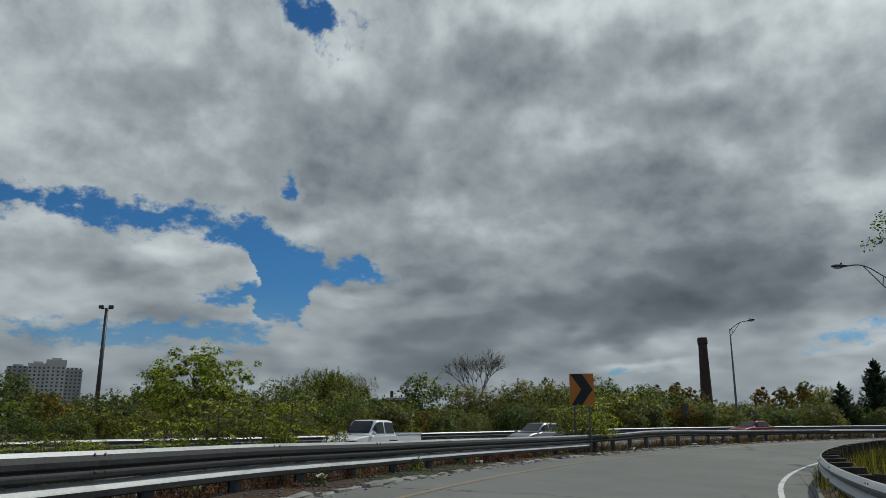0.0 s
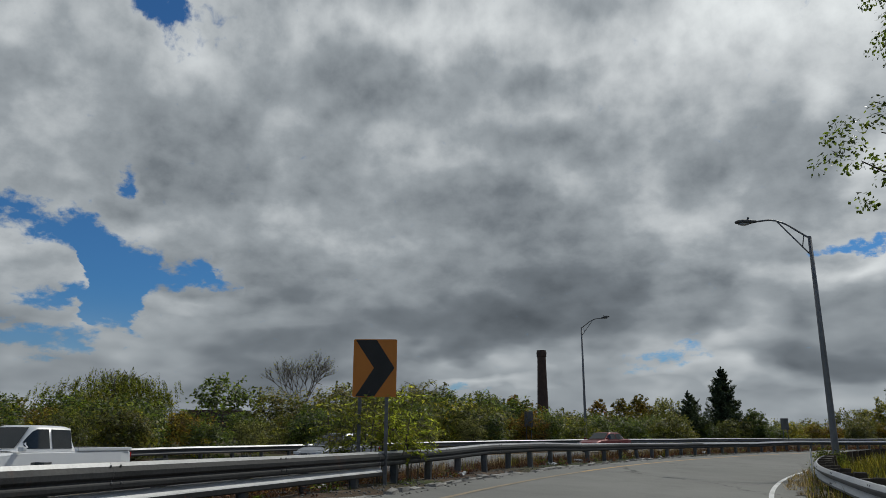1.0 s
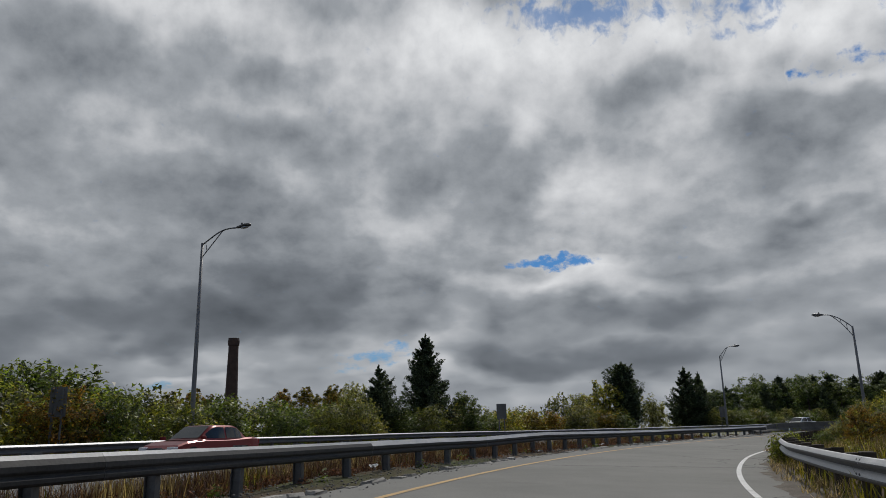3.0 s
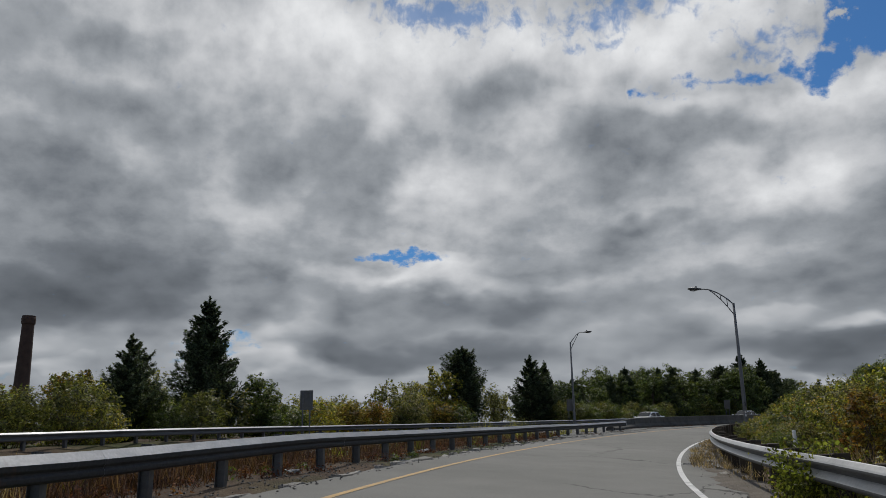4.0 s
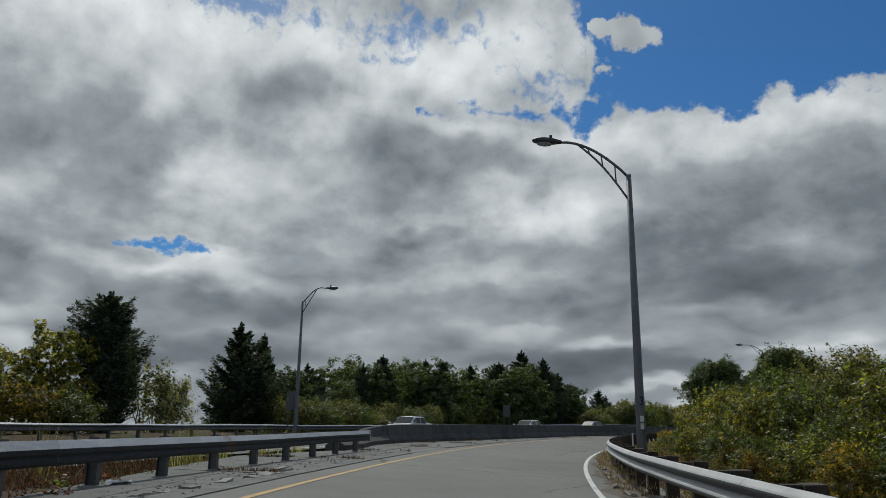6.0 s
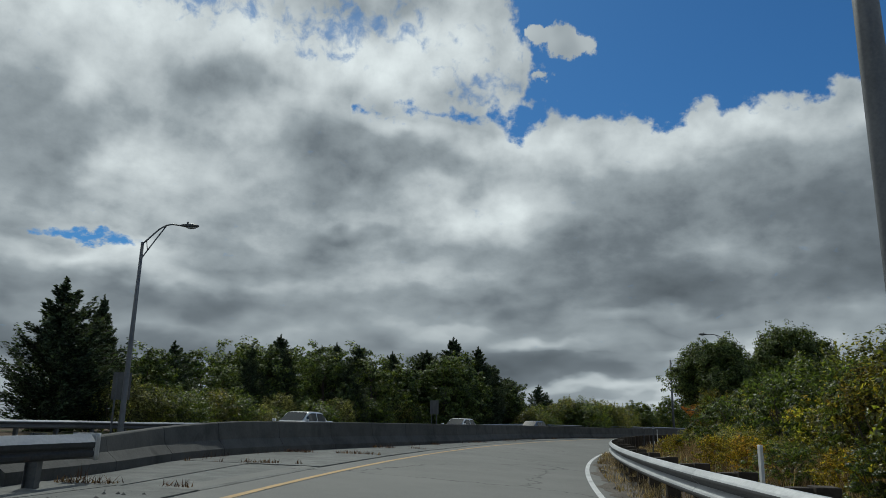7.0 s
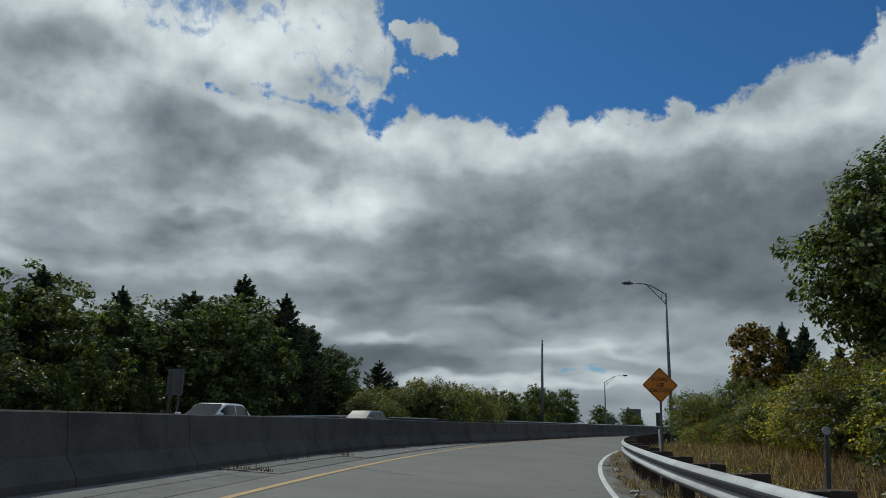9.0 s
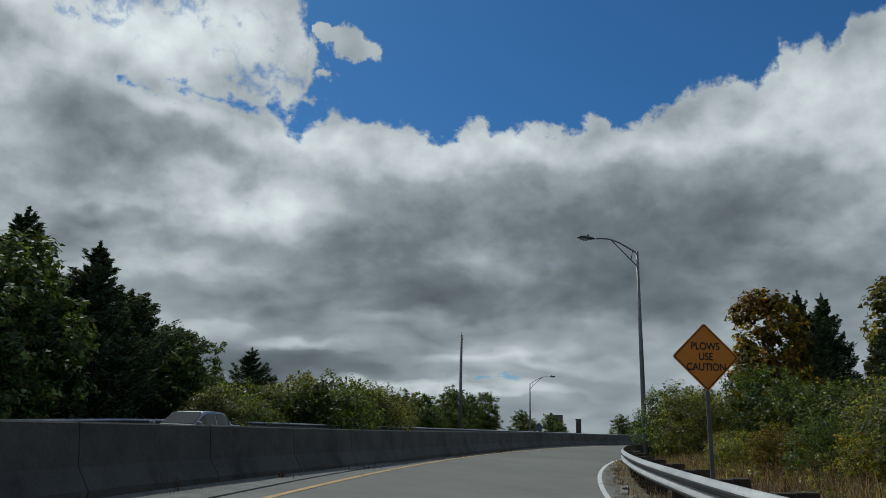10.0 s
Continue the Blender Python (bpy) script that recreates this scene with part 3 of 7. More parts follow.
def tube_arrays(points, radii, sides=7):
    """A round tapered tube through the points: vertices and faces."""
    pts = [Vector(p) for p in points]
    verts, faces = [], []
    ref = Vector((0.31, 0.17, 0.93))
    for i, p in enumerate(pts):
        d = (pts[min(i + 1, len(pts) - 1)] - pts[max(i - 1, 0)]).normalized()
        a = d.cross(ref)
        if a.length < 0.1:
            a = d.cross(Vector((1, 0, 0)))
        a.normalize()
        b = d.cross(a)
        for k in range(sides):
            w = 2 * math.pi * k / sides
            verts.append(p + (a * math.cos(w) + b * math.sin(w)) * radii[i])
    for i in range(len(pts) - 1):
        for k in range(sides):
            k2 = (k + 1) % sides
            faces.append((i * sides + k, i * sides + k2, (i + 1) * sides + k2, (i + 1) * sides + k))
    faces.append(tuple(range(sides - 1, -1, -1)))
    faces.append(tuple((len(pts) - 1) * sides + k for k in range(sides)))
    return verts, faces


def tubes(name, runs, mat, parent=None, label="", sides=7):
    verts, faces = [], []
    for pts, radii in runs:
        v, f = tube_arrays(pts, radii, sides)
        o = len(verts)
        verts += v
        faces += [tuple(i + o for i in q) for q in f]
    return mesh_object(name, verts, faces, mat, parent, label, smooth=True)


def thing(name, label, category, place=(0, 0, 0), turn=0.0, group="", kind=""):
    ob = new(name)
    ob.matrix_basis = pose(*place, 0, 0, turn)
    return tagged(ob, label, category, group, kind)


# ---- plan: the ramp's line, one knot a second of driving ----
RAMP_KNOTS = np.array([
    (2.1, -27.3, -0.05), (-0.5, -13.8, -0.05), (0.0, 0.0, -0.03), (3.49, 13.36, -0.07), (9.82, 26.09, -0.10), (18.46, 37.38, -0.03),
    (28.88, 46.87, 0.06), (40.6, 54.65, 0.14), (53.23, 61.02, 0.20), (66.56, 66.22, 0.28), (80.47, 70.19, 0.39), (94.91, 72.65, 0.49),
    (109.6, 73.46, 0.60), (124.21, 72.67, 0.70), (138.64, 70.28, 0.80), (152.72, 66.33, 0.90), (166.4, 60.9, 0.98), (179.5, 54.2, 1.04), (192, 46.4, 1.06)])
BANK = 0.05


def spline(knots, steps=24):
    out = []
    n = len(knots)
    for i in range(n - 1):
        p0, p1, p2, p3 = knots[max(i - 1, 0)], knots[i], knots[i + 1], knots[min(i + 2, n - 1)]
        if i == 0:
            p0 = 2 * p1 - p2
        if i == n - 2:
            p3 = 2 * p2 - p1
        for k in range(steps):
            t = k / steps
            out.append(0.5 * (2 * p1 + (p2 - p0) * t + (2 * p0 - 5 * p1 + 4 * p2 - p3) * t * t + (3 * p1 - p0 - 3 * p2 + p3) * t ** 3))
    out.append(knots[-1])
    return np.array(out)


def side_normals(c):
    t = np.gradient(c[:, :2], axis=0)
    t /= np.linalg.norm(t, axis=1)[:, None]
    return np.stack([-t[:, 1], t[:, 0]], 1)


RAMP = spline(RAMP_KNOTS)
RAMP_N = side_normals(RAMP)
RAMP_U = np.linspace(-2, -2 + len(RAMP_KNOTS) - 1, len(RAMP))


def at_ramp(u, lat, up=0.0):
    """The point beside the ramp's line at knot u, lat metres to the left, up metres above the surface."""
    x, y, z = (np.interp(u, RAMP_U, RAMP[:, k]) for k in range(3))
    n = np.array([np.interp(u, RAMP_U, RAMP_N[:, k]) for k in range(2)])
    return Vector((x + n[0] * lat, y + n[1] * lat, z + BANK * min(max(lat, -3.0), 4.2) + up))


def ramp_turn(u):
    n = [np.interp(u, RAMP_U, RAMP_N[:, k]) for k in range(2)]
    return math.degrees(math.atan2(n[1], n[0])) - 90


def walk_line(fn, u0, u1, step):
    """Points along fn(u), step metres apart."""
    us = np.linspace(u0, u1, int((u1 - u0) * 60) + 2)
    pts = np.array([fn(u) for u in us])
    s = np.concatenate([[0], np.cumsum(np.linalg.norm(np.diff(pts[:, :2], axis=0), axis=1))])
    want = np.arange(0, s[-1], step)
    return [Vector([np.interp(w, s, pts[:, k]) for k in range(3)]) for w in want], np.interp(want, s, us)


def loft(name, centre, normals, profile, mat, parent=None, closed=False, smooth=False):
    n = len(profile)
    verts = [(c[0] + m[0] * lat, c[1] + m[1] * lat, c[2] + up) for c, m in zip(centre, normals) for lat, up in profile]
    faces = []
    span = n if closed else n - 1
    for i in range(len(centre) - 1):
        for k in range(span):
            k2 = (k + 1) % n
            faces.append((i * n + k, (i + 1) * n + k, (i + 1) * n + k2, i * n + k2))
    if closed:
        faces.append(tuple(range(n)))
        faces.append(tuple((len(centre) - 1) * n + k for k in range(n - 1, -1, -1)))
    return mesh_object(name, verts, faces, mat, parent, smooth=smooth)


HIGH_KNOTS = np.array([(*at_ramp(u, 14.2)[:2], at_ramp(u, 0)[2] + low) for u, low in zip(range(-2, 7), (-0.42, -0.42, -0.42, -0.42, -0.38, -0.25, -0.1, 0.05, 0.15))] + [
    (62.4, 79.9, 0.47), (77.6, 83.1, 0.56), (96, 84.6, 0.66), (115, 84.6, 0.76), (131, 82.6, 0.86), (152, 77.4, 0.98), (180, 67.5, 1.1), (215, 52, 1.2), (262, 27, 1.25)])
HIGH = spline(HIGH_KNOTS)
HIGH_N = side_normals(HIGH)
HIGH_U = np.linspace(0, len(HIGH_KNOTS) - 1, len(HIGH))


def at_highway(u, lat, up=0.0):
    x, y, z = (np.interp(u, HIGH_U, HIGH[:, k]) for k in range(3))
    n = np.array([np.interp(u, HIGH_U, HIGH_N[:, k]) for k in range(2)])
    return Vector((x + n[0] * lat, y + n[1] * lat, z + up))


def highway_turn(u):
    n = [np.interp(u, HIGH_U, HIGH_N[:, k]) for k in range(2)]
    return math.degrees(math.atan2(n[1], n[0])) - 90


BARRIER_KNOTS = np.array([(73.0, 74.1, 0.66), (75.75, 75.15, 0.67), (79.2, 76.7, 0.70), (82.8, 77.6, 0.72), (90, 77.85, 0.76), (101, 78.0, 0.79), (112, 78.2, 0.87), (120, 77.5, 0.91), (129.4, 75.7, 0.94),
                          (137, 74.2, 0.99), (151.5, 70.6, 1.10), (166, 65.5, 1.18), (182, 57.6, 1.24)])
BARRIER = spline(BARRIER_KNOTS, 12)


# ---- ground: one sheet out to the horizon ----
def ground_height(x, y):
    """Height of the soil at arrays x, y."""
    shape = x.shape
    p = np.stack([x.ravel(), y.ravel()], 1)
    z = np.empty(len(p))
    for i in range(0, len(p), 4000):
        q = p[i:i + 4000]
        d = ((q[:, None, :] - RAMP[None, ::2, :2]) ** 2).sum(2)
        j = d.argmin(1) * 2
        lat = ((q - RAMP[j, :2]) * RAMP_N[j]).sum(1)
        far = np.sqrt(d.min(1))
        u = RAMP_U[j]
        prof = np.interp(lat, [-40, -14, -7, -4.6, -3.4, -3.05, -2.9, 3.9, 4.3, 5.6, 24, 60],
                         [0.3, 0.4, 0.35, 0.16, -0.10, -0.12, -0.32, -0.05, 0.19, 0.19, 0.3, 0.5])
        low = np.interp(u, [-2, 1, 2, 3, 4, 5, 6], [-0.42, -0.42, -0.38, -0.25, -0.1, 0.05, 0.15])
        blend = np.interp(lat, [5.6, 8.2, 8.8, 19.6, 20.6, 27], [0, 1, 1, 1, 1, 0])
        prof = prof * (1 - blend) + (low + np.interp(lat, [8.2, 8.8, 19.8, 20.6], [0, -0.2, -0.2, 0.28])) * blend
        late = np.interp(u, [6.6, 7.4], [0, 1])
        prof = np.where((lat > 3.6) & (lat < 17), prof * (1 - late) - 0.12 * late, prof)
        keep = np.interp(far, [45, 130], [1, 0])
        rough = 0.05 * np.sin(q[:, 0] * 1.3 + 2 * np.sin(q[:, 1] * 0.7)) * np.sin(q[:, 1] * 1.1 + np.sin(q[:, 0] * 0.5))
        rough = np.where(((lat > -2.8) & (lat < 4.2)) | ((lat > 7.8) & (lat < 21)), 0, rough)
        z[i:i + 4000] = (RAMP[j, 2] + prof) * keep + 0.25 * (1 - keep) + rough
    return z.reshape(shape)


def build_ground():
    far = [300, 420, 650, 1100, 2200, 4200]
    xs = np.array([-4200, -2200, -1100, -600, -300, -160, -100] + list(np.arange(-60, 215, 1.0)) + [220, 240] + far)
    ys = np.array([-4200, -2200, -1100, -600, -300, -150, -80] + list(np.arange(-45, 112, 1.0)) + [116, 130, 160, 220] + far)
    gx, gy = np.meshgrid(xs, ys, indexing="ij")
    gz = ground_height(gx, gy)
    v = np.stack([gx, gy, gz], 2).reshape(-1, 3)
    ny = len(ys)
    i, j = np.meshgrid(np.arange(len(xs) - 1), np.arange(ny - 1), indexing="ij")
    a = (i * ny + j).ravel()
    f = np.stack([a, a + ny, a + ny + 1, a + 1], 1)
    me = bpy.data.meshes.new("ground")
    me.vertices.add(len(v))
    me.vertices.foreach_set("co", v.ravel())
    me.loops.add(f.size)
    me.loops.foreach_set("vertex_index", f.ravel())
    me.polygons.add(len(f))
    me.polygons.foreach_set("loop_start", np.arange(0, f.size, 4))
    me.polygons.foreach_set("use_smooth", np.ones(len(f), bool))
    me.update()
    me.materials.append(M_GROUND)
    return tagged(new("ground", me), "dry grassy ground with bare brown soil beside the road", "ground", kind="structure")


build_ground()

# ---- roads ----
def ramp_strip(name, u0, u1, lats, up, mat, label, category, step=1.2):
    us = np.linspace(u0, u1, int((u1 - u0) * 13.8 / step) + 2)
    verts, faces, n = [], [], len(lats)
    for u in us:
        for lat in lats:
            verts.append(at_ramp(u, lat, up))
    for i in range(len(us) - 1):
        for k in range(n - 1):
            faces.append((i * n + k, (i + 1) * n + k, (i + 1) * n + k + 1, i * n + k + 1))
    ob = mesh_object(name, verts, faces, mat, smooth=True)
    return tagged(ob, label, category, kind="structure")


ramp_strip("road", -2, 16, [-3.0, -1.6, 0, 1.6, 3.1, 4.05], 0.0, M_ASPHALT, "pale grey worn asphalt of a curving one-lane ramp", "road")
tagged(loft("highway", HIGH[::4], HIGH_N[::4], [(-5.9, -0.0), (-3, 0.02), (0, 0.03), (3, 0.02), (5.9, 0.0)], M_HIGHWAY, smooth=True),
       "grey asphalt highway carriageway behind the guardrail", "road", kind="structure")
ramp_strip("yellow_line", 2.6, 16, [3.03, 3.14], 0.006, M_YELLOW, "worn yellow edge line painted on asphalt", "road marking")
ramp_strip("faded_yellow_line", -2, 2.6, [3.03, 3.14], 0.006, M_YELLOW_FADED, "nearly worn away yellow edge line on asphalt", "road marking")


def white_lat(u):
    return float(np.interp(u, [-2, 0.5, 2, 3.2, 5, 7, 9, 16], [-2.25, -2.25, -2.2, -2.1, -1.63, -1.57, -1.62, -1.62]))


def white_line():
    us = np.linspace(-2, 16, 230)
    verts, faces = [], []
    for i, u in enumerate(us):
        w = white_lat(u)
        verts += [at_ramp(u, w - 0.054, 0.006), at_ramp(u, w + 0.054, 0.006)]
        if i:
            faces.append((2 * i - 2, 2 * i - 1, 2 * i + 1, 2 * i))
    return tagged(mesh_object("white_line", verts, faces, M_WHITE), "worn white edge line painted on asphalt", "road marking", kind="structure")


white_line()
for side in (-5.2, 5.2):
    tagged(loft("highway_line", HIGH[::4] + np.array([0, 0, 0.016]), HIGH_N[::4], [(side - 0.07, 0), (side + 0.07, 0)], M_WHITE),
           "white highway edge line", "road marking", kind="structure")


# ---- guardrails ----
W_FRONT = [(0.0, 0.0), (0.02, -0.004), (0.066, -0.046), (0.081, -0.064), (0.083, -0.084), (0.070, -0.108), (0.018, -0.140), (0.006, -0.152), (0.006, -0.164),
           (0.018, -0.176), (0.066, -0.222), (0.080, -0.242), (0.081, -0.262), (0.068, -0.284), (0.02, -0.308), (0.0, -0.312)]
W_OLD = [(0.0, 0.0), (0.018, 0.0), (0.048, -0.042), (0.074, -0.078), (0.088, -0.098), (0.090, -0.150), (0.080, -0.168), (0.066, -0.180), (0.066, -0.196),
         (0.080, -0.212), (0.086, -0.226), (0.086, -0.262), (0.070, -0.282), (0.03, -0.294), (0.0, -0.296)]
W_OLD = W_OLD + [(d - 0.006, z) for d, z in reversed(W_OLD)]
W_PROFILE = W_FRONT + [(d - 0.006, z) for d, z in reversed(W_FRONT)]
CHANNEL = [(0.0, 0.0), (0.012, 0.0), (0.074, -0.080), (0.084, -0.096), (0.084, -0.160), (0.066, -0.176), (0.0, -0.180)]
CHANNEL = CHANNEL + [(d - 0.006, z) for d, z in reversed(CHANNEL)]


def sweep(name, pts, face, profile, mat, parent, label=""):
    """A beam along pts; face is -1 when its front looks to the right of the way, +1 to the left."""
    c = np.array(pts)
    n = side_normals(c) * face
    ob = loft(name, c, n, profile, mat, parent, closed=True, smooth=False)
    if label:
        tagged(ob, label)
    return ob


def shade_strips(me, ring, bright_strips, shade_mat=None):
    """Paints shade into the profile's other strips with a darker steel."""
    me.materials.append(shade_mat or M_STEEL_SHADE)
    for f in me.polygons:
        f.material_index = 0 if f.index % ring in bright_strips else 1


def guardrail(label, line, face, length_u, height, beam_mat, post_mesh, post_off, group, seed, wobble=0.02, bolted=False, rub=None, block=None, profile=W_PROFILE):
    """A W-beam rail in sections 3.81 m long on posts 1.905 m apart."""
    rng = random.Random(seed)
    rail = thing("guardrail", label, "guardrail", group=group)
    us = np.linspace(length_u[0], length_u[1], 1600)
    pts = np.array([line(u) for u in us])
    s = np.concatenate([[0], np.cumsum(np.linalg.norm(np.diff(pts[:, :2], axis=0), axis=1))])
    total = s[-1]
    count = int(total / 3.81)
    joints = [rng.uniform(-wobble, wobble) for _ in range(count + 2)]

    def spot(w, up=0.0):
        sag = np.interp(w / 3.81, range(len(joints)), joints)
        p = [np.interp(w, s, pts[:, k]) for k in range(3)]
        return Vector((p[0], p[1], p[2] + up + sag))

    for i in range(count):
        row = [spot(i * 3.81 + k * 0.635 - (0.12 if k == 0 else 0), height) for k in range(7)]
        n = side_normals(np.array(row)) * face
        shift = 0.003 * (i % 2)
        beam = sweep("beam", [Vector((p.x + q[0] * shift, p.y + q[1] * shift, p.z)) for p, q in zip(row, n)], face, profile, beam_mat, rail)
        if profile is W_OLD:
            # shade painted below the upper slope; the unshaded band widens after 86 m
            shade_strips(beam.data, len(profile), (0, 1) if i * 3.81 < 86 else (0, 1, 2, 3))
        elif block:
            # shade painted on every strip but the up-facing slopes
            shade_strips(beam.data, len(profile), (0, 1, 2, 8, 9, 10), M_STEEL_HALF_SHADE)
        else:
            # far rail: painted shade on all but its top slope
            shade_strips(beam.data, len(profile), (0, 1, 2), M_STEEL_HALF_SHADE)
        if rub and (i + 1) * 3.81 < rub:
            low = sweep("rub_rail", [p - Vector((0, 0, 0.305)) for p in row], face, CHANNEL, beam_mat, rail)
            # the rub rail's front gets the same painted shade
            shade_strips(low.data, len(CHANNEL), (0, 1, 2))
    for i in range(int(count * 2)):
        w = i * 1.905 + 0.95
        p = spot(w)
        q = spot(w + 0.3) - spot(w - 0.3)
        a = math.degrees(math.atan2(q.y, q.x))
        nrm = Vector((-q.y, q.x, 0)).normalized() * face
        lean = rng.uniform(-2.5, 2.5)
        base = p - nrm * post_off
        shared("post", post_mesh, rail, pose(base.x, base.y, p.z, rng.uniform(-1.5, 1.5), lean, a))
        if block:
            b = p - nrm * 0.09
            shared("block", block, rail, pose(b.x, b.y, p.z + height - 0.16, 0, 0, a))
        if i % 2 and w < 75 and bolted:
            # splice bolts on the two ridges
            for dz, dn in ((-0.040, 0.056), (-0.215, 0.084)):
                for dw in (-0.08, 0.08):
                    c = spot(w + dw + 0.95 - 0.06, height + dz) + nrm * dn
                    shared("bolt", BOLT, rail, pose(c.x, c.y, c.z, 0, 0, a + (0 if face > 0 else 180)))
    return rail, spot, total


def post_mesh_steel(h=0.72, depth=0.6):
    bm = bmesh.new()
    z0, z1 = -depth, h - 0.03
    for y in (-0.072, 0.072):
        box(bm, 0, y, (z0 + z1) / 2, 0.10, 0.008, z1 - z0)
    box(bm, 0, 0, (z0 + z1) / 2, 0.007, 0.138, z1 - z0)
    me = bpy.data.meshes.new("post")
    bm.to_mesh(me)
    bm.free()
    me.materials.append(M_POST)
    return me


def timber_mesh(name, sx, sy, z0, z1):
    bm = bmesh.new()
    box(bm, 0, 0, (z0 + z1) / 2, sx, sy, z1 - z0, 0.012)
    me = bpy.data.meshes.new(name)
    bm.to_mesh(me)
    bm.free()
    me.materials.append(M_TIMBER)
    return me


def bolt_mesh():
    bm = bmesh.new()
    bmesh.ops.create_uvsphere(bm, u_segments=8, v_segments=5, radius=0.017)
    for v in bm.verts:
        v.co.y = v.co.y * 0.6 + 0.004
    me = bpy.data.meshes.new("bolt")
    bm.to_mesh(me)
    bm.free()
    me.materials.append(M_POST)
    return me


BOLT = bolt_mesh()
POST_STEEL = post_mesh_steel()
POST_TIMBER = timber_mesh("post", 0.19, 0.19, -0.6, 0.74)
BLOCK_TIMBER = timber_mesh("block", 0.15, 0.17, -0.17, 0.17)


def right_lat(u):
    return float(np.interp(u, [-2, 0.4, 1.2, 2, 2.8, 3.6, 5, 7, 16], [-2.6, -2.6, -3.05, -3.25, -3.2, -3.1, -2.75, -2.32, -2.3]))


def left_sag(u):
    """Knocks and settling of the old rail."""
    return float(np.interp(u, [0.7, 1.0, 2.05, 2.25, 2.45, 2.76, 3.0, 3.4, 3.8, 4.5, 4.95, 5.2, 6.0, 7.0, 7.7],
                           [0.0, -0.03, -0.03, 0.0, 0.075, 0.08, 0.03, 0.0, -0.04, -0.06, 0.0, -0.02, -0.05, -0.07, -0.05]))


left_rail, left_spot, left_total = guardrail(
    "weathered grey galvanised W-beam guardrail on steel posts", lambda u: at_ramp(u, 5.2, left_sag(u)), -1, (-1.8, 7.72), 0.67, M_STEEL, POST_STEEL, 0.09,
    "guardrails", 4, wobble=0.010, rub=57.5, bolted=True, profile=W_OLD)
guardrail(
    "bright galvanised W-beam guardrail on dark timber posts", lambda u: at_ramp(u, right_lat(u)), 1, (-1.6, 15.8), 0.72, M_STEEL_NEW, POST_TIMBER, 0.27,
    "guardrails", 7, wobble=0.012, block=BLOCK_TIMBER, bolted=True)
guardrail(
    "grey W-beam guardrail along the far highway edge", lambda u: at_highway(u, 6.5, float(np.interp(u, [0, 5, 8, 10, 12.6, 13.6, 16], [0.32, 0.26, 0.09, 0.0, 0.1, 0.45, 0.45]))), -1, (0.0, 16.8), 0.74, M_STEEL_NEW, POST_STEEL, 0.09,
    "guardrails", 11, wobble=0.02)


def rail_end(spot_fn, w, face, height, parent):
    """The curled plate that closes a rail."""
    p, q = spot_fn(w), spot_fn(w - 0.5)
    d = (p - q).normalized()
    n = Vector((-d.y, d.x, 0)) * face
    verts, faces = [], []
    steps = 9
    for i in range(steps):
        a = math.pi * 0.95 * i / (steps - 1)
        c = p + d * (0.28 * math.sin(a)) + n * (0.083 - 0.17 * (1 - math.cos(a)))
        for z in (0.012, -0.06, -0.156, -0.25, -0.325):
            verts.append(c + Vector((0, 0, height + z)))
    for i in range(steps - 1):
        for k in range(4):
            faces.append((i * 5 + k, (i + 1) * 5 + k, (i + 1) * 5 + k + 1, i * 5 + k + 1))
    ob = mesh_object("end_plate", verts, faces, M_STEEL, parent, "curled steel end plate", smooth=True)
    ob.modifiers.new("thickness", "SOLIDIFY").thickness = 0.006


rail_end(left_spot, int(left_total / 3.81) * 3.81, -1, 0.67, left_rail)


# ---- concrete barrier ----
def barrier():
    wall = thing("concrete_barrier", "dark weathered concrete safety barrier between ramp and highway", "barrier", kind="structure")
    s = np.concatenate([[0], np.cumsum(np.linalg.norm(np.diff(BARRIER[:, :2], axis=0), axis=1))])
    w, length = 0.0, 3.05
    while w + length < s[-1]:
        stops = np.linspace(w, w + length - 0.018, 4)
        c = np.array([[np.interp(q, s, BARRIER[:, k]) for k in range(3)] for q in stops])
        n = side_normals(c)
        verts, faces = [], []
        for q, p, m in zip(stops, c, n):
            h = float(np.interp(q, [0.0, 10.4, 30.0], [0.36, 0.72, 0.82]))
            k = h / 0.82
            prof = [(0, -0.15), (0, 0.075), (0.16, 0.075 + 0.25 * k), (0.215, h - 0.02), (0.235, h), (0.375, h), (0.395, h - 0.02), (0.45, 0.075 + 0.25 * k), (0.61, 0.075), (0.61, -0.15)]
            verts += [(p[0] + m[0] * a, p[1] + m[1] * a, p[2] + b) for a, b in prof]
        k = 10
        for i in range(len(c) - 1):
            for j in range(k):
                j2 = (j + 1) % k
                faces.append((i * k + j, (i + 1) * k + j, (i + 1) * k + j2, i * k + j2))
        faces.append(tuple(range(k)))
        faces.append(tuple(3 * k + j for j in range(k - 1, -1, -1)))
        mesh_object("barrier_segment", verts, faces, M_BARRIER, wall)
        w += length


barrier()


# ---- concrete apron between ramp and barrier ----
def barrier_y(x):
    return float(np.interp(x, BARRIER[:, 0], BARRIER[:, 1])) + 0.05


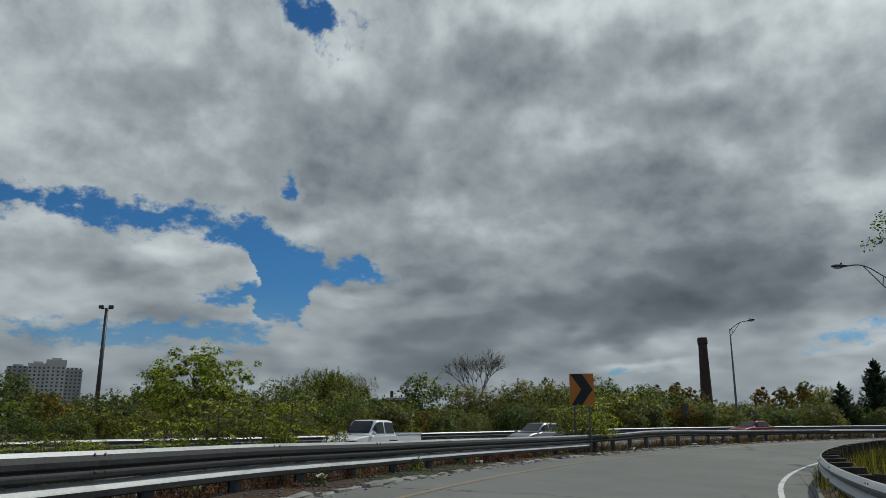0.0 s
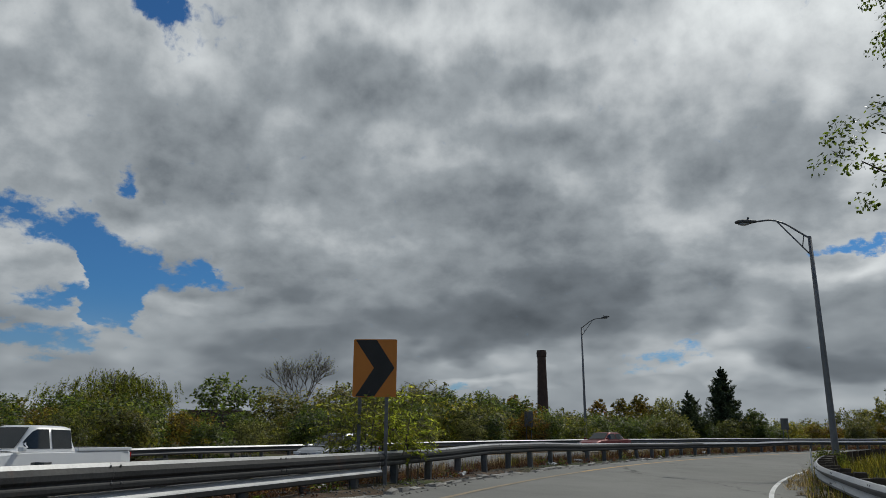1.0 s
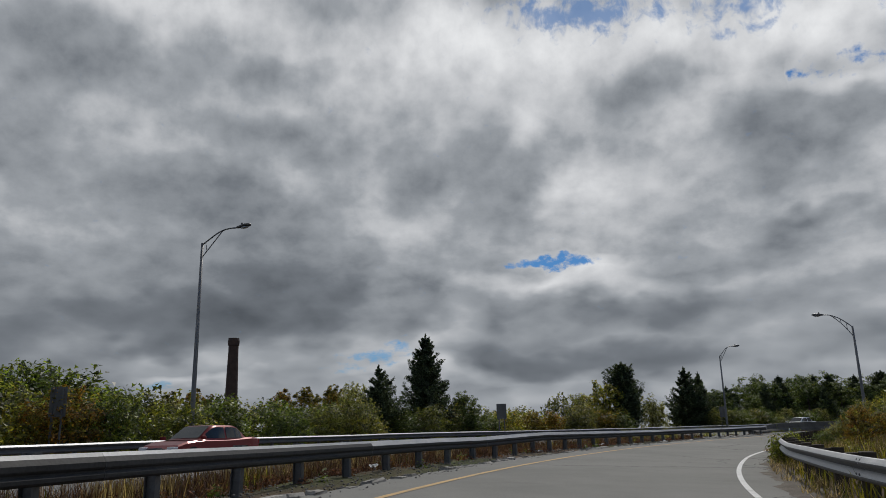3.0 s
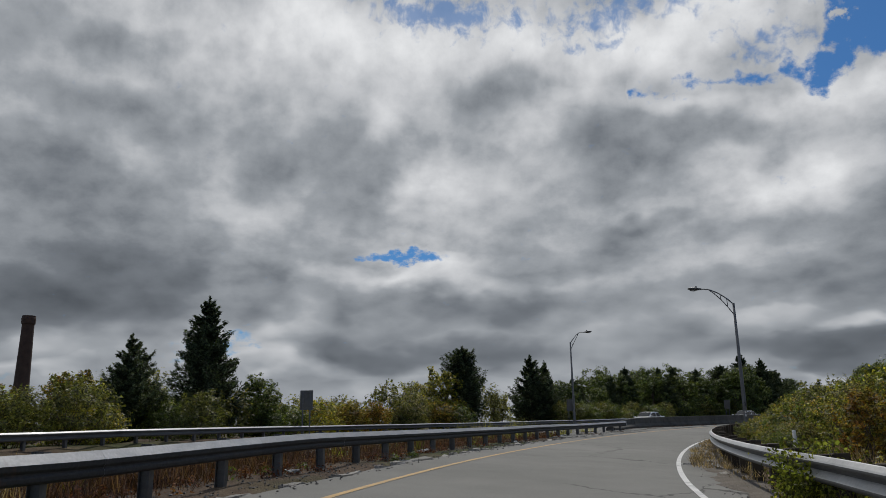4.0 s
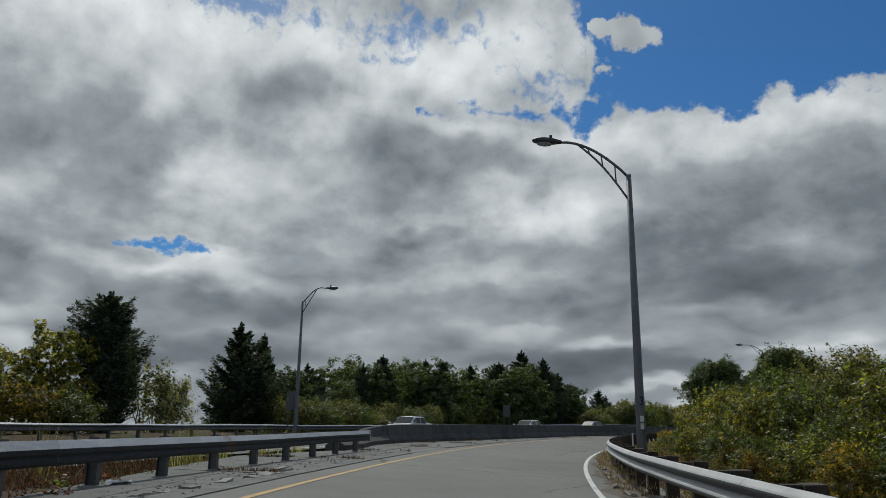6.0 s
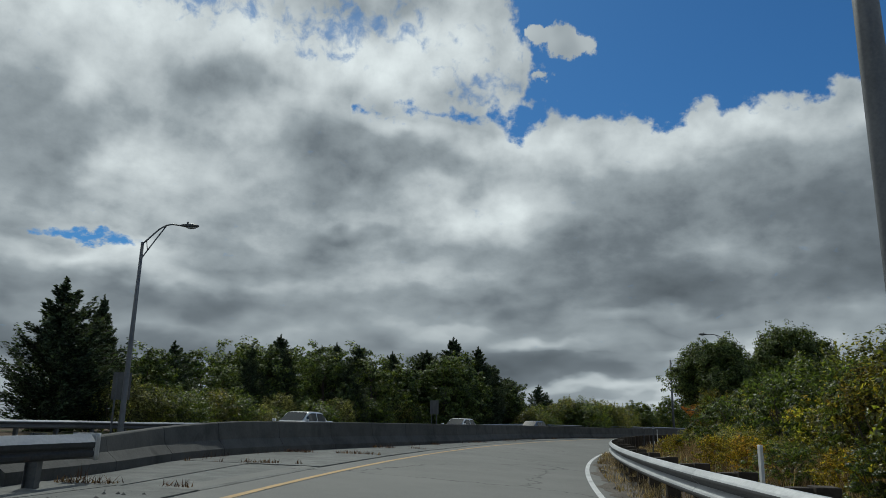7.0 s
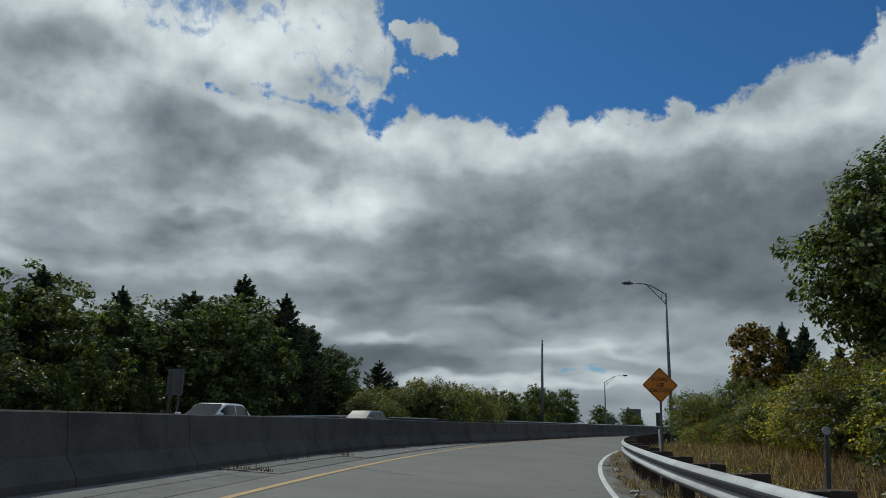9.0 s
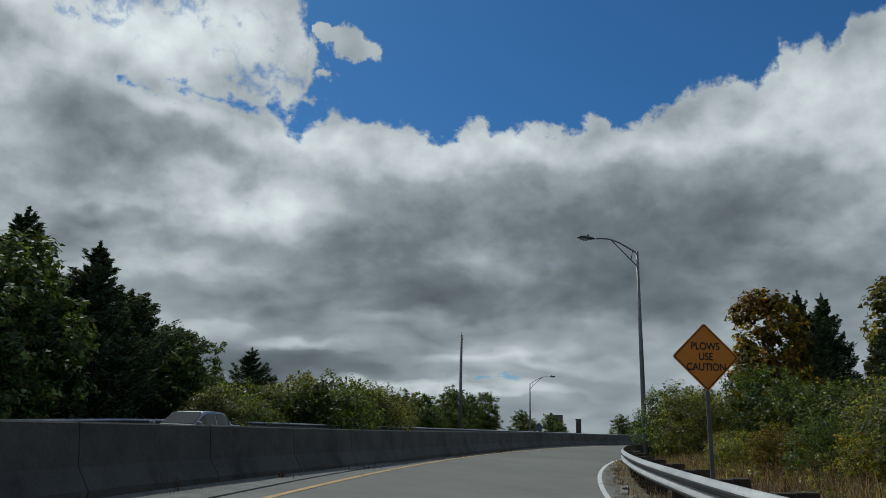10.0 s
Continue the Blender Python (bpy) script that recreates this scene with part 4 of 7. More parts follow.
def apron():
    slab = thing("shoulder_apron", "cracked pale concrete shoulder slabs beside the ramp", "pavement", kind="structure")
    edges = np.arange(6.55, 14.6, 0.36)
    rng = random.Random(5)
    for a, b in zip(edges, edges[1:]):
        for lo, hi in ((0.0, 0.5), (0.5, 1.0)):
            verts = []
            for u in (a + 0.0012, b - 0.0012):
                inner = at_ramp(u, 3.62)
                n = at_ramp(u, 4.62) - at_ramp(u, 3.62)
                if inner.x > 71.5:
                    outer = Vector((inner.x + n.x * 2, barrier_y(inner.x + n.x * 2), inner.z))
                else:
                    outer = at_ramp(u, float(np.interp(u, [6.5, 7.9], [5.0, 8.6])))
                outer.z = inner.z + 0.045
                p = inner.lerp(outer, lo + (0.003 if lo else 0))
                q = inner.lerp(outer, hi - (0.003 if lo == 0 else 0))
                verts += [p, q]
            lift = rng.uniform(0.004, 0.022)
            top = [v + Vector((0, 0, lift)) for v in (verts[0], verts[2], verts[3], verts[1])]
            low = [v - Vector((0, 0, 0.12)) for v in top]
            mesh_object("slab", top + low, [(0, 1, 2, 3), (0, 4, 5, 1), (1, 5, 6, 2), (2, 6, 7, 3), (3, 7, 4, 0)], M_APRON, slab)


apron()


# ---- broken kerb stones under the left rail ----
def stone_mesh(name, seed, sx, sy, sz, mat):
    rng = random.Random(seed)
    bm = bmesh.new()
    box(bm, 0, 0, 0, sx, sy, sz, min(sx, sy, sz) * 0.22)
    for v in bm.verts:
        v.co += Vector((rng.uniform(-1, 1) * sx * 0.05, rng.uniform(-1, 1) * sy * 0.09, rng.uniform(-1, 1) * sz * 0.09))
    me = bpy.data.meshes.new(name)
    bm.to_mesh(me)
    bm.free()
    me.materials.append(mat)
    return me


def kerb():
    rng = random.Random(21)
    row = thing("kerb", "broken pale granite kerb stones along the ramp edge", "kerb", kind="structure")
    kinds = [stone_mesh("kerb_stone", i, (0.62, 0.54, 0.46, 0.58, 0.50)[i], 0.20, 0.19, M_CURB) for i in range(5)]
    for u in walk_line(lambda u: at_ramp(u, 4.12), -1.6, 7.0, 0.56)[1]:
        if rng.random() < (0.07 if u < 3.4 else 0.30):
            continue
        k = rng.uniform(0.75, 1.1)
        q = at_ramp(u, 4.10 + rng.uniform(-0.07, 0.07), rng.uniform(-0.075, -0.03) - (0.015 if u > 3.4 else 0))
        shared("kerb_stone", rng.choice(kinds), row, Matrix.Translation(q) @ pose(0, 0, 0, rng.uniform(-9, 9), rng.uniform(-4, 4), ramp_turn(u) + rng.uniform(-6, 6))
               @ Matrix.Diagonal((k, rng.uniform(0.8, 1.2), rng.uniform(0.8, 1.1), 1)))


kerb()


def inner_kerb():
    """What is left of a kerb on the inside of the curve."""
    rng = random.Random(22)
    row = thing("inner_kerb", "sunken broken pale kerb stones beneath the inner rail", "kerb", kind="structure")
    us = np.linspace(2.4, 15.4, 420)
    verts, faces = [], []
    for i, u in enumerate(us):
        rag = 0.10 * math.sin(u * 19) + 0.07 * math.sin(u * 43 + 1) + 0.05 * math.sin(u * 97)
        for k, (dl, up) in enumerate(((0.50 + rag, 0.003), (0.34 + rag * 0.6, 0.022), (0.0, 0.03), (-0.5, -0.03), (-0.5, -0.4))):
            verts.append(at_ramp(u, right_lat(u) + dl, up))
        if i:
            faces += [(5 * i - 5 + k, 5 * i + k, 5 * i + k + 1, 5 * i - 4 + k) for k in range(4)]
    tagged(mesh_object("dirt_strip", verts, faces, M_DIRT), "brown dirt and grit along the inner pavement edge", "ground", kind="structure")
    kinds = [stone_mesh("kerb_stone", 9 + i, (0.5, 0.34, 0.42)[i], 0.16, 0.20, M_CURB) for i in range(3)]
    for u in walk_line(lambda u: at_ramp(u, -2.0), 5.2, 13.5, 0.75)[1]:
        if rng.random() < 0.45:
            continue
        q = at_ramp(u, right_lat(u) + 0.24 + rng.uniform(-0.05, 0.07), rng.uniform(-0.06, -0.01))
        shared("kerb_stone", rng.choice(kinds), row, Matrix.Translation(q) @ pose(0, 0, 0, rng.uniform(-12, 12), rng.uniform(-6, 6), ramp_turn(u) + rng.uniform(-12, 12)))


inner_kerb()

# ---- street lamps ----
def street_lamp(x, y, z0, z1, head_dir, arm, rise, curved, dark=False):
    """A tapered steel pole with a trussed arm and a cobra head. z1: the pole's top."""
    mat = M_LAMP_DARK if dark else M_LAMP
    lamp = thing("street_lamp", "tall tapered grey steel street lamp with a trussed arm" if not curved else "tall tapered grey steel street lamp with a bowed double arm",
                 "street lamp", (x, y, z0), 0, "street lamps")
    h = z1 - z0
    tubes("pole", [([(0, 0, -0.3), (0, 0, 0.0), (0, 0, h * 0.5), (0, 0, h)], [0.125, 0.125, 0.098, 0.066])], mat, lamp, sides=14)
    tubes("base", [([(0, 0, -0.3), (0, 0, 0.05), (0, 0, 0.09)], [0.21, 0.21, 0.14])], mat, lamp, sides=14)
    d = Vector((head_dir[0], head_dir[1], 0)).normalized()
    low, high = Vector((0, 0, h - 0.75)), Vector((0, 0, h - 0.08))
    def upper(t):
        lift = math.sin(t * math.pi / 2) ** 0.9 if curved else min(t / 0.58, 1.0) - 0.10 * max(0.0, 0.16 - abs(t - 0.58)) / 0.16
        return high + d * (arm * 0.80 * t) + Vector((0, 0, (rise + 0.08) * lift))

    meet = 0.76 if curved else 0.60
    ups = [upper(i / 10) for i in range(11)]
    downs = []
    for i in range(9):
        t = i / 8
        p = low.lerp(upper(meet), t)
        downs.append(p + Vector((0, 0, 0.16 * math.sin(t * math.pi) if curved else 0.0)))
    tubes("arm", [(ups, [0.036] * 11), (downs, [0.028] * 9)], mat, lamp, sides=8)
    struts = []
    for i, j in ((2, 2), (4, 4), (6, 6)) if curved else ((1, 2),):
        struts.append(([ups[i], downs[j]], [0.02, 0.02]))
    for s in struts:
        tubes("strut", [s], mat, lamp, sides=6)
    bm = bmesh.new()
    prof = [(0.0, 0.05, 0.055), (0.10, 0.075, 0.075), (0.26, 0.125, 0.105), (0.46, 0.165, 0.115), (0.64, 0.155, 0.095), (0.76, 0.10, 0.06), (0.80, 0.02, 0.02)]
    rings = []
    for s, w, t in prof:
        rings.append([bm.verts.new((s, w * math.cos(a), t * (math.sin(a) if math.sin(a) > 0 else 0.75 * math.sin(a)))) for a in (2 * math.pi * k / 12 for k in range(12))])
    for r0, r1 in zip(rings, rings[1:]):
        for k in range(12):
            bm.faces.new((r0[k], r0[(k + 1) % 12], r1[(k + 1) % 12], r1[k]))
    bm.faces.new(rings[0][::-1])
    bm.faces.new(rings[-1])
    head = part("lamp_head", bm, M_LAMP_DARK, lamp, "dark cobra-head luminaire", smooth=True)
    tail = ups[-1]
    turn = math.degrees(math.atan2(d.y, d.x))
    head.matrix_basis = Matrix.Translation(tail) @ pose(0, 0, 0, 0, -6, turn)
    bm = bmesh.new()
    bmesh.ops.create_uvsphere(bm, u_segments=12, v_segments=6, radius=1, matrix=Matrix.LocRotScale((0.46, 0, -0.075), None, (0.22, 0.13, 0.06)))
    part("lens", bm, M_LENS, head, "glass lamp lens", smooth=True)
    bm = bmesh.new()
    bmesh.ops.create_cone(bm, cap_ends=True, segments=10, radius1=0.04, radius2=0.045, depth=0.09, matrix=Matrix.Translation((0.30, 0, 0.14)))
    part("photocell", bm, M_LAMP_DARK, head, "small photocell")
    return lamp


def ground_z(x, y):
    return float(ground_height(np.array([float(x)]), np.array([float(y)]))[0])


street_lamp(22.52, 36.77, -0.05, 8.45, (-0.71, 0.70), 2.25, 0.85, False)
lamp_d = street_lamp(72.38, 65.0, 0.15, 7.95, (-0.32, 0.95), 2.2, 1.0, True)
street_lamp(28.6, 73.6, 0.2, 10.5, (0.62, -0.78), 2.4, 0.6, False)
street_lamp(90.9, 89.6, 0.7, 9.0, (0.80, -0.60), 1.9, 1.0, False)
street_lamp(144.3, 65.95, 0.7, 10.38, (0.10, 1.0), 2.5, 0.66, False)
street_lamp(212.1, 66.4, 1.2, 8.75, (0.0, -1.0), 3.3, 0.95, False)


def pole_number():
    """The stencilled number on the lamp pole and its small tags."""
    cu = bpy.data.curves.new("number", "FONT")
    cu.body, cu.size, cu.align_x, cu.extrude = "=35", 0.30, "CENTER", 0.001
    tmp = new("number", cu)
    me = bpy.data.meshes.new_from_object(tmp.evaluated_get(bpy.context.evaluated_depsgraph_get()))
    bpy.data.objects.remove(tmp)
    me.materials.clear()
    me.materials.append(M_SIGN_BLACK)
    ob = new("number", me)
    ob.parent = lamp_d
    tagged(ob, "black stencilled pole number")
    r = 0.1235
    for v in me.vertices:
        a = v.co.x / r
        v.co = Vector((r * math.sin(a), -r * math.cos(a) - 0.002, v.co.y))
    ob.matrix_basis = pose(0, 0, 1.75, 0, 0, -62)
    for z in (1.42, 1.24):
        bm = bmesh.new()
        box(bm, 0, 0, 0, 0.09, 0.006, 0.14, 0.002)
        tag = part("tag", bm, M_PLASTIC_WHITE, lamp_d, "small pale number tag")
        tag.matrix_basis = pose(0, 0, z, 0, 0, -62) @ Matrix.Translation((0, -0.132, 0))


pole_number()


# ---- signs ----
def lettering(words, size, depth, parent, m, mat, name="lettering"):
    cu = bpy.data.curves.new(name, "FONT")
    cu.body, cu.size, cu.align_x, cu.align_y, cu.extrude = words, size, "CENTER", "CENTER", depth
    cu.offset = size * 0.022
    tmp = new(name, cu)
    me = bpy.data.meshes.new_from_object(tmp.evaluated_get(bpy.context.evaluated_depsgraph_get()))
    bpy.data.objects.remove(tmp)
    me.materials.clear()
    me.materials.append(mat)
    ob = new(name, me)
    ob.parent = parent
    ob.matrix_basis = m
    return ob


def plate(outline, y0, y1):
    """A flat plate in the x-z plane between y0 and y1."""
    bm = bmesh.new()
    a = [bm.verts.new((x, y0, z)) for x, z in outline]
    b = [bm.verts.new((x, y1, z)) for x, z in outline]
    bm.faces.new(a)
    bm.faces.new(b[::-1])
    n = len(outline)
    for i in range(n):
        bm.faces.new((a[i], b[i], b[(i + 1) % n], a[(i + 1) % n]))
    return bm


def rounded(points, r, steps=5):
    out = []
    n = len(points)
    for i in range(n):
        p, a, b = Vector(points[i]), Vector(points[i - 1]), Vector(points[(i + 1) % n])
        u, v = (a - p).normalized() * r, (b - p).normalized() * r
        for k in range(steps + 1):
            t = k / steps
            out.append(tuple((p + u) * (1 - t) ** 2 + p * 2 * t * (1 - t) + (p + v) * t * t))
    return out


def u_post(name, parent, x, y, z0, z1, mat=None):
    bm = bmesh.new()
    box(bm, x, y, (z0 + z1) / 2, 0.07, 0.006, z1 - z0)
    for s in (-0.034, 0.034):
        box(bm, x + s, y + 0.015, (z0 + z1) / 2, 0.006, 0.034, z1 - z0)
    return part(name, bm, mat or M_POST, parent)


def chevron_sign():
    mid = Vector((5.38, 29.10, 0.13))
    sign = thing("chevron_sign", "faded orange curve sign with a black chevron on two posts", "road sign", mid, -13)
    w, z0, z1 = 0.46, 1.72, 2.93
    panel = part("panel", plate(rounded([(-w, z0), (w, z0), (w, z1), (-w, z1)], 0.04), -0.004, 0.0), M_SIGN_ORANGE, sign)
    c = (z0 + z1) / 2
    pts = [(-0.42, z1 - 0.015), (0.03, z1 - 0.015), (0.415, c), (0.00, z0 + 0.015), (-0.40, z0 + 0.015), (-0.02, c)]
    part("chevron", plate(pts, -0.008, -0.0045), M_SIGN_BLACK, panel, "black chevron pointing along the curve")
    part("back", plate(rounded([(-w, z0), (w, z0), (w, z1), (-w, z1)], 0.04), 0.0005, 0.004), M_SIGN_BACK, panel)
    for x in (-0.30, 0.26):
        u_post("post", sign, x, 0.015, -0.5, z1 - 0.1)


def warning_sign():
    top = Vector((124.55, 68.98, 0.55))
    sign = thing("warning_sign", "amber diamond warning sign with black words on a steel post", "road sign", top, -84)
    r, c = 0.645, 2.73
    corner = lambda q: [(0, c - q), (q, c), (0, c + q), (-q, c)]
    panel = part("panel", plate(rounded(corner(r + 0.03), 0.06), -0.004, 0.0), M_SIGN_AMBER, sign)
    part("back", plate(rounded(corner(r + 0.03), 0.06), 0.0005, 0.004), M_SIGN_BACK, panel)
    outer, inner = rounded(corner(r), 0.05), rounded(corner(r - 0.028), 0.045)
    bm = bmesh.new()
    a = [bm.verts.new((x, -0.0065, z)) for x, z in outer]
    b = [bm.verts.new((x, -0.0065, z)) for x, z in inner]
    for i in range(len(a)):
        j = (i + 1) % len(a)
        bm.faces.new((a[i], a[j], b[j], b[i]))
    part("border", bm, M_SIGN_BLACK, panel, "thin black border line")
    for words, z in (("PLOWS", c + 0.205), ("USE", c + 0.0), ("CAUTION", c - 0.205)):
        lettering(words, 0.205, 0.001, panel, Matrix.Translation((0, -0.008, z)) @ pose(0, 0, 0, 90, 0, 0) @ Matrix.Diagonal((0.86, 1, 1, 1)), M_SIGN_BLACK)
    u_post("post", sign, 0, 0.012, -0.6, c + r * 0.6)


chevron_sign()
warning_sign()


def back_sign(x, y, z, top, turn, w=0.76, h=1.15):
    """A highway curve sign seen from behind."""
    sign = thing("sign_back", "bare grey back of a highway curve sign on two posts", "road sign", (x, y, z), turn, "highway signs seen from behind")
    t = top - z
    part("panel", plate(rounded([(-w / 2, t - h), (w / 2, t - h), (w / 2, t), (-w / 2, t)], 0.04), -0.004, 0.0), M_SIGN_BACK, sign)
    for px in (-w * 0.28, w * 0.28):
        u_post("post", sign, px, -0.03, -0.5, t - 0.05)


for x, y, top, turn in ((22.5, 70.28, 3.15, -45), (55.35, 84.23, 3.3, -40), (91.5, 90.4, 3.46, -62), (125.9, 89.6, 3.75, -85)):
    back_sign(x, y, ground_z(x, y), top, turn)


def marker_post(u, lat, h, lean=0.0):
    p = at_ramp(u, lat)
    z = ground_z(p.x, p.y)
    post = thing("marker_post", "slim white plastic delineator post beside the guardrail", "marker post", (p.x, p.y, z), ramp_turn(u), "delineator posts")
    bm = bmesh.new()
    box(bm, 0, 0, h / 2 - 0.15, 0.10, 0.035, h + 0.3, 0.008, pose(0, 0, 0, 0, lean, 0))
    body = part("post_body", bm, M_PLASTIC_WHITE, post)
    bm = bmesh.new()
    box(bm, 0, -0.02, h - 0.16, 0.075, 0.006, 0.16)
    part("reflector", bm, M_LENS, body, "small grey reflector")


for u, lat, h in ((7.6, -2.95, 1.12), (10.27, -3.0, 1.12), (4.85, -3.05, 0.95), (2.78, -3.0, 1.0)):
    marker_post(u, lat, h, (u * 37 % 5) - 2.5)


def small_reflector(x, y, h):
    z = ground_z(x, y)
    ob = thing("reflector_stake", "thin dark stake with a round reflector", "marker post", (x, y, z), -80, "")
    bm = bmesh.new()
    box(bm, 0, 0, h / 2 - 0.15, 0.045, 0.022, h + 0.3, 0.004, pose(0, 0, 0, 0, 3.0, 0))
    part("post", bm, M_LAMP_DARK, ob)
    bm = bmesh.new()
    bmesh.ops.create_cone(bm, cap_ends=True, segments=16, radius1=0.042, radius2=0.042, depth=0.012, matrix=Matrix.Translation((0.05, -0.02, h - 0.03)) @ pose(0, 0, 0, 90, 0, 0))
    part("reflector", bm, M_LENS, ob, "round pale reflector")


for x, y, top in ((88.84, 68.35, 1.52), (103.01, 70.10, 1.63)):
    small_reflector(x, y, top - ground_z(x, y))


# ---- drain grates ----
def grate(u, lat):
    p = at_ramp(u, lat, 0.004)
    g = thing("drain_grate", "rusty cast iron storm drain grate in the shoulder", "drain", p, ramp_turn(u), "drain grates")
    bm = bmesh.new()
    for x in (-0.34, 0.34):
        box(bm, x, 0, 0.006, 0.05, 0.62, 0.016)
    for y in (-0.285, 0.285):
        box(bm, 0, y, 0.006, 0.63, 0.05, 0.016)
    part("frame", bm, M_POST, g)
    for i in range(9):
        bm = bmesh.new()
        box(bm, -0.27 + i * 0.0675, 0, 0.004, 0.026, 0.52, 0.014)
        part("bar", bm, M_POST, g)
    # flat dark sheet that stands for the shaded hole below the bars
    bm = bmesh.new()
    box(bm, 0, 0, -0.001, 0.62, 0.52, 0.002)
    part("pit", bm, M_PIT_SHADE, g, "dark sheet for the shade under the bars")


grate(5.43, -1.98)
grate(10.55, -1.95)


# ---- cars on the highway ----
def loft_bm(sections):
    """Joins rings of equal length into a closed body."""
    bm = bmesh.new()
    rings = [[bm.verts.new(p) for p in s] for s in sections]
    n = len(rings[0])
    for a, b in zip(rings, rings[1:]):
        for k in range(n):
            bm.faces.new((a[k], a[(k + 1) % n], b[(k + 1) % n], b[k]))
    bm.faces.new(rings[0][::-1])
    bm.faces.new(rings[-1])
    return bm


CAR_PAINT = {}


def paint(name, col, metal=0.3):
    if name not in CAR_PAINT:
        CAR_PAINT[name] = mottled(name + "_car_paint", tuple(c * 0.93 for c in col), col, 2.0, 80, 0.28, metal, 0.0, spec=0.5)
    return CAR_PAINT[name]


M_GLASS = mottled("tinted_car_glass", (0.012, 0.016, 0.018), (0.03, 0.036, 0.04), 1.0, 20, 0.06, 0, 0.0, spec=0.35)
M_TYRE = mottled("black_rubber", (0.012, 0.012, 0.012), (0.03, 0.03, 0.03), 4, 50, 0.9)
M_RIM = mottled("alloy_rim", (0.35, 0.36, 0.37), (0.55, 0.56, 0.57), 5, 50, 0.35, 0.8, 0.0)
M_HEAD = mottled("clear_headlight", (0.55, 0.57, 0.60), (0.75, 0.77, 0.80), 5, 50, 0.1, 0, 0.0, spec=0.8)
M_TAIL = mottled("red_tail_light", (0.30, 0.01, 0.01), (0.45, 0.02, 0.02), 5, 50, 0.2, 0, 0.0, spec=0.7)


def car(u, lat, heading, kind, col, label):
    """A car on the highway; its front looks along +x before it is turned."""
    p = at_highway(u, lat, 0.02)
    c = thing("car" if kind != "pickup" else "pickup_truck", label, "car" if kind != "pickup" else "pickup truck", p, highway_turn(u) + heading, "cars on the highway")
    mat = paint(*col)
    L, W, roof, belt = {"sedan": (4.7, 1.80, 1.42, 0.90), "hatch": (4.35, 1.78, 1.52, 0.95), "suv": (4.75, 1.90, 1.72, 1.08), "pickup": (5.6, 1.95, 1.78, 1.08)}[kind]
    h = L / 2
    hood = belt - 0.02

    def ring(x, zlo, zhi, w):
        a = w / 2
        return [(x, -a * 0.94, zlo), (x, a * 0.94, zlo), (x, a, zlo + 0.18), (x, a, (zlo + zhi) / 2), (x, a * 0.96, zhi - 0.06), (x, a * 0.88, zhi),
                (x, -a * 0.88, zhi), (x, -a * 0.96, zhi - 0.06), (x, -a, (zlo + zhi) / 2), (x, -a, zlo + 0.18)]
    tail = belt + (0.06 if kind == "sedan" else 0.02)
    rows = [(-h, 0.42, tail - 0.22, W * 0.86), (-h + 0.08, 0.28, tail - 0.04, W * 0.95), (-h + 0.5, 0.22, tail, W), (-0.4, 0.2, belt, W), (h * 0.35, 0.2, belt, W),
            (h * 0.72, 0.2, hood - 0.05, W), (h - 0.22, 0.24, hood - 0.16, W * 0.95), (h - 0.04, 0.30, hood - 0.28, W * 0.86), (h, 0.38, hood - 0.36, W * 0.78)]
    part("body", loft_bm([ring(x, a, b, w) for x, a, b, w in rows]), mat, c, smooth=False)
    # cabin: rings along its length under a curved roof line
    x0, x1, up0, up1 = {"sedan": (-h * 0.80, h * 0.50, 0.34, 0.34), "hatch": (-h * 0.95, h * 0.56, 0.20, 0.36), "suv": (-h * 0.97, h * 0.46, 0.13, 0.30), "pickup": (-h * 0.24, h * 0.50, 0.10, 0.36)}[kind]
    a, top, full = W / 2 * 0.93, W / 2 * 0.74, roof - belt
    ease = lambda q: q * q * (3 - 2 * q)

    def rise(f):
        k = min(ease(min(f / up0, 1.0)), ease(min((1 - f) / up1, 1.0)))
        return full * k * (1.0 - 0.06 * (2 * f - 1) ** 2)

    def skin(f, g, side):
        """A point of the cabin: f from rear to front, g from belt to roof edge."""
        return Vector((x0 + (x1 - x0) * f, side * (a + (top - a) * g), belt - 0.03 + (rise(f) + 0.03) * g * 0.94))
    rows = []
    fs = [i / 22 for i in range(23)]
    for f in fs:
        x, r = x0 + (x1 - x0) * f, rise(f)
        ring = [skin(f, g, -1) for g in (0, 0.5, 1.0)] + [Vector((x, -top * 0.78, belt + r * 0.99)), Vector((x, 0, belt + r)), Vector((x, top * 0.78, belt + r * 0.99))]
        rows.append(ring + [skin(f, g, 1) for g in (1.0, 0.5, 0)])
    bm = bmesh.new()
    grid = [[bm.verts.new(p) for p in ring] for ring in rows]
    for r0, r1 in zip(grid, grid[1:]):
        for k in range(8):
            bm.faces.new((r0[k], r0[k + 1], r1[k + 1], r1[k]))
    part("cabin", bm, mat, c, smooth=True)

    def glass(name, strip):
        """A pane from two rows of points, slightly proud of the body."""
        bm = bmesh.new()
        lo, hi = [[bm.verts.new(p) for p in row] for row in strip]
        for k in range(len(lo) - 1):
            bm.faces.new((lo[k], lo[k + 1], hi[k + 1], hi[k]))
        part(name, bm, M_GLASS, c, "dark tinted glass", smooth=True)

    cuts = {"sedan": ((0.20, 0.49), (0.52, 0.84)), "pickup": ((0.10, 0.42), (0.46, 0.84)), "hatch": ((0.14, 0.34), (0.37, 0.58), (0.61, 0.86)), "suv": ((0.08, 0.30), (0.33, 0.57), (0.60, 0.88))}[kind]
    out = Vector((0, 0.012, 0))
    for side in (-1, 1):
        for f0, f1 in cuts:
            ff = [f0 + (f1 - f0) * k / 6 for k in range(7)]
            low = 0.14 * full
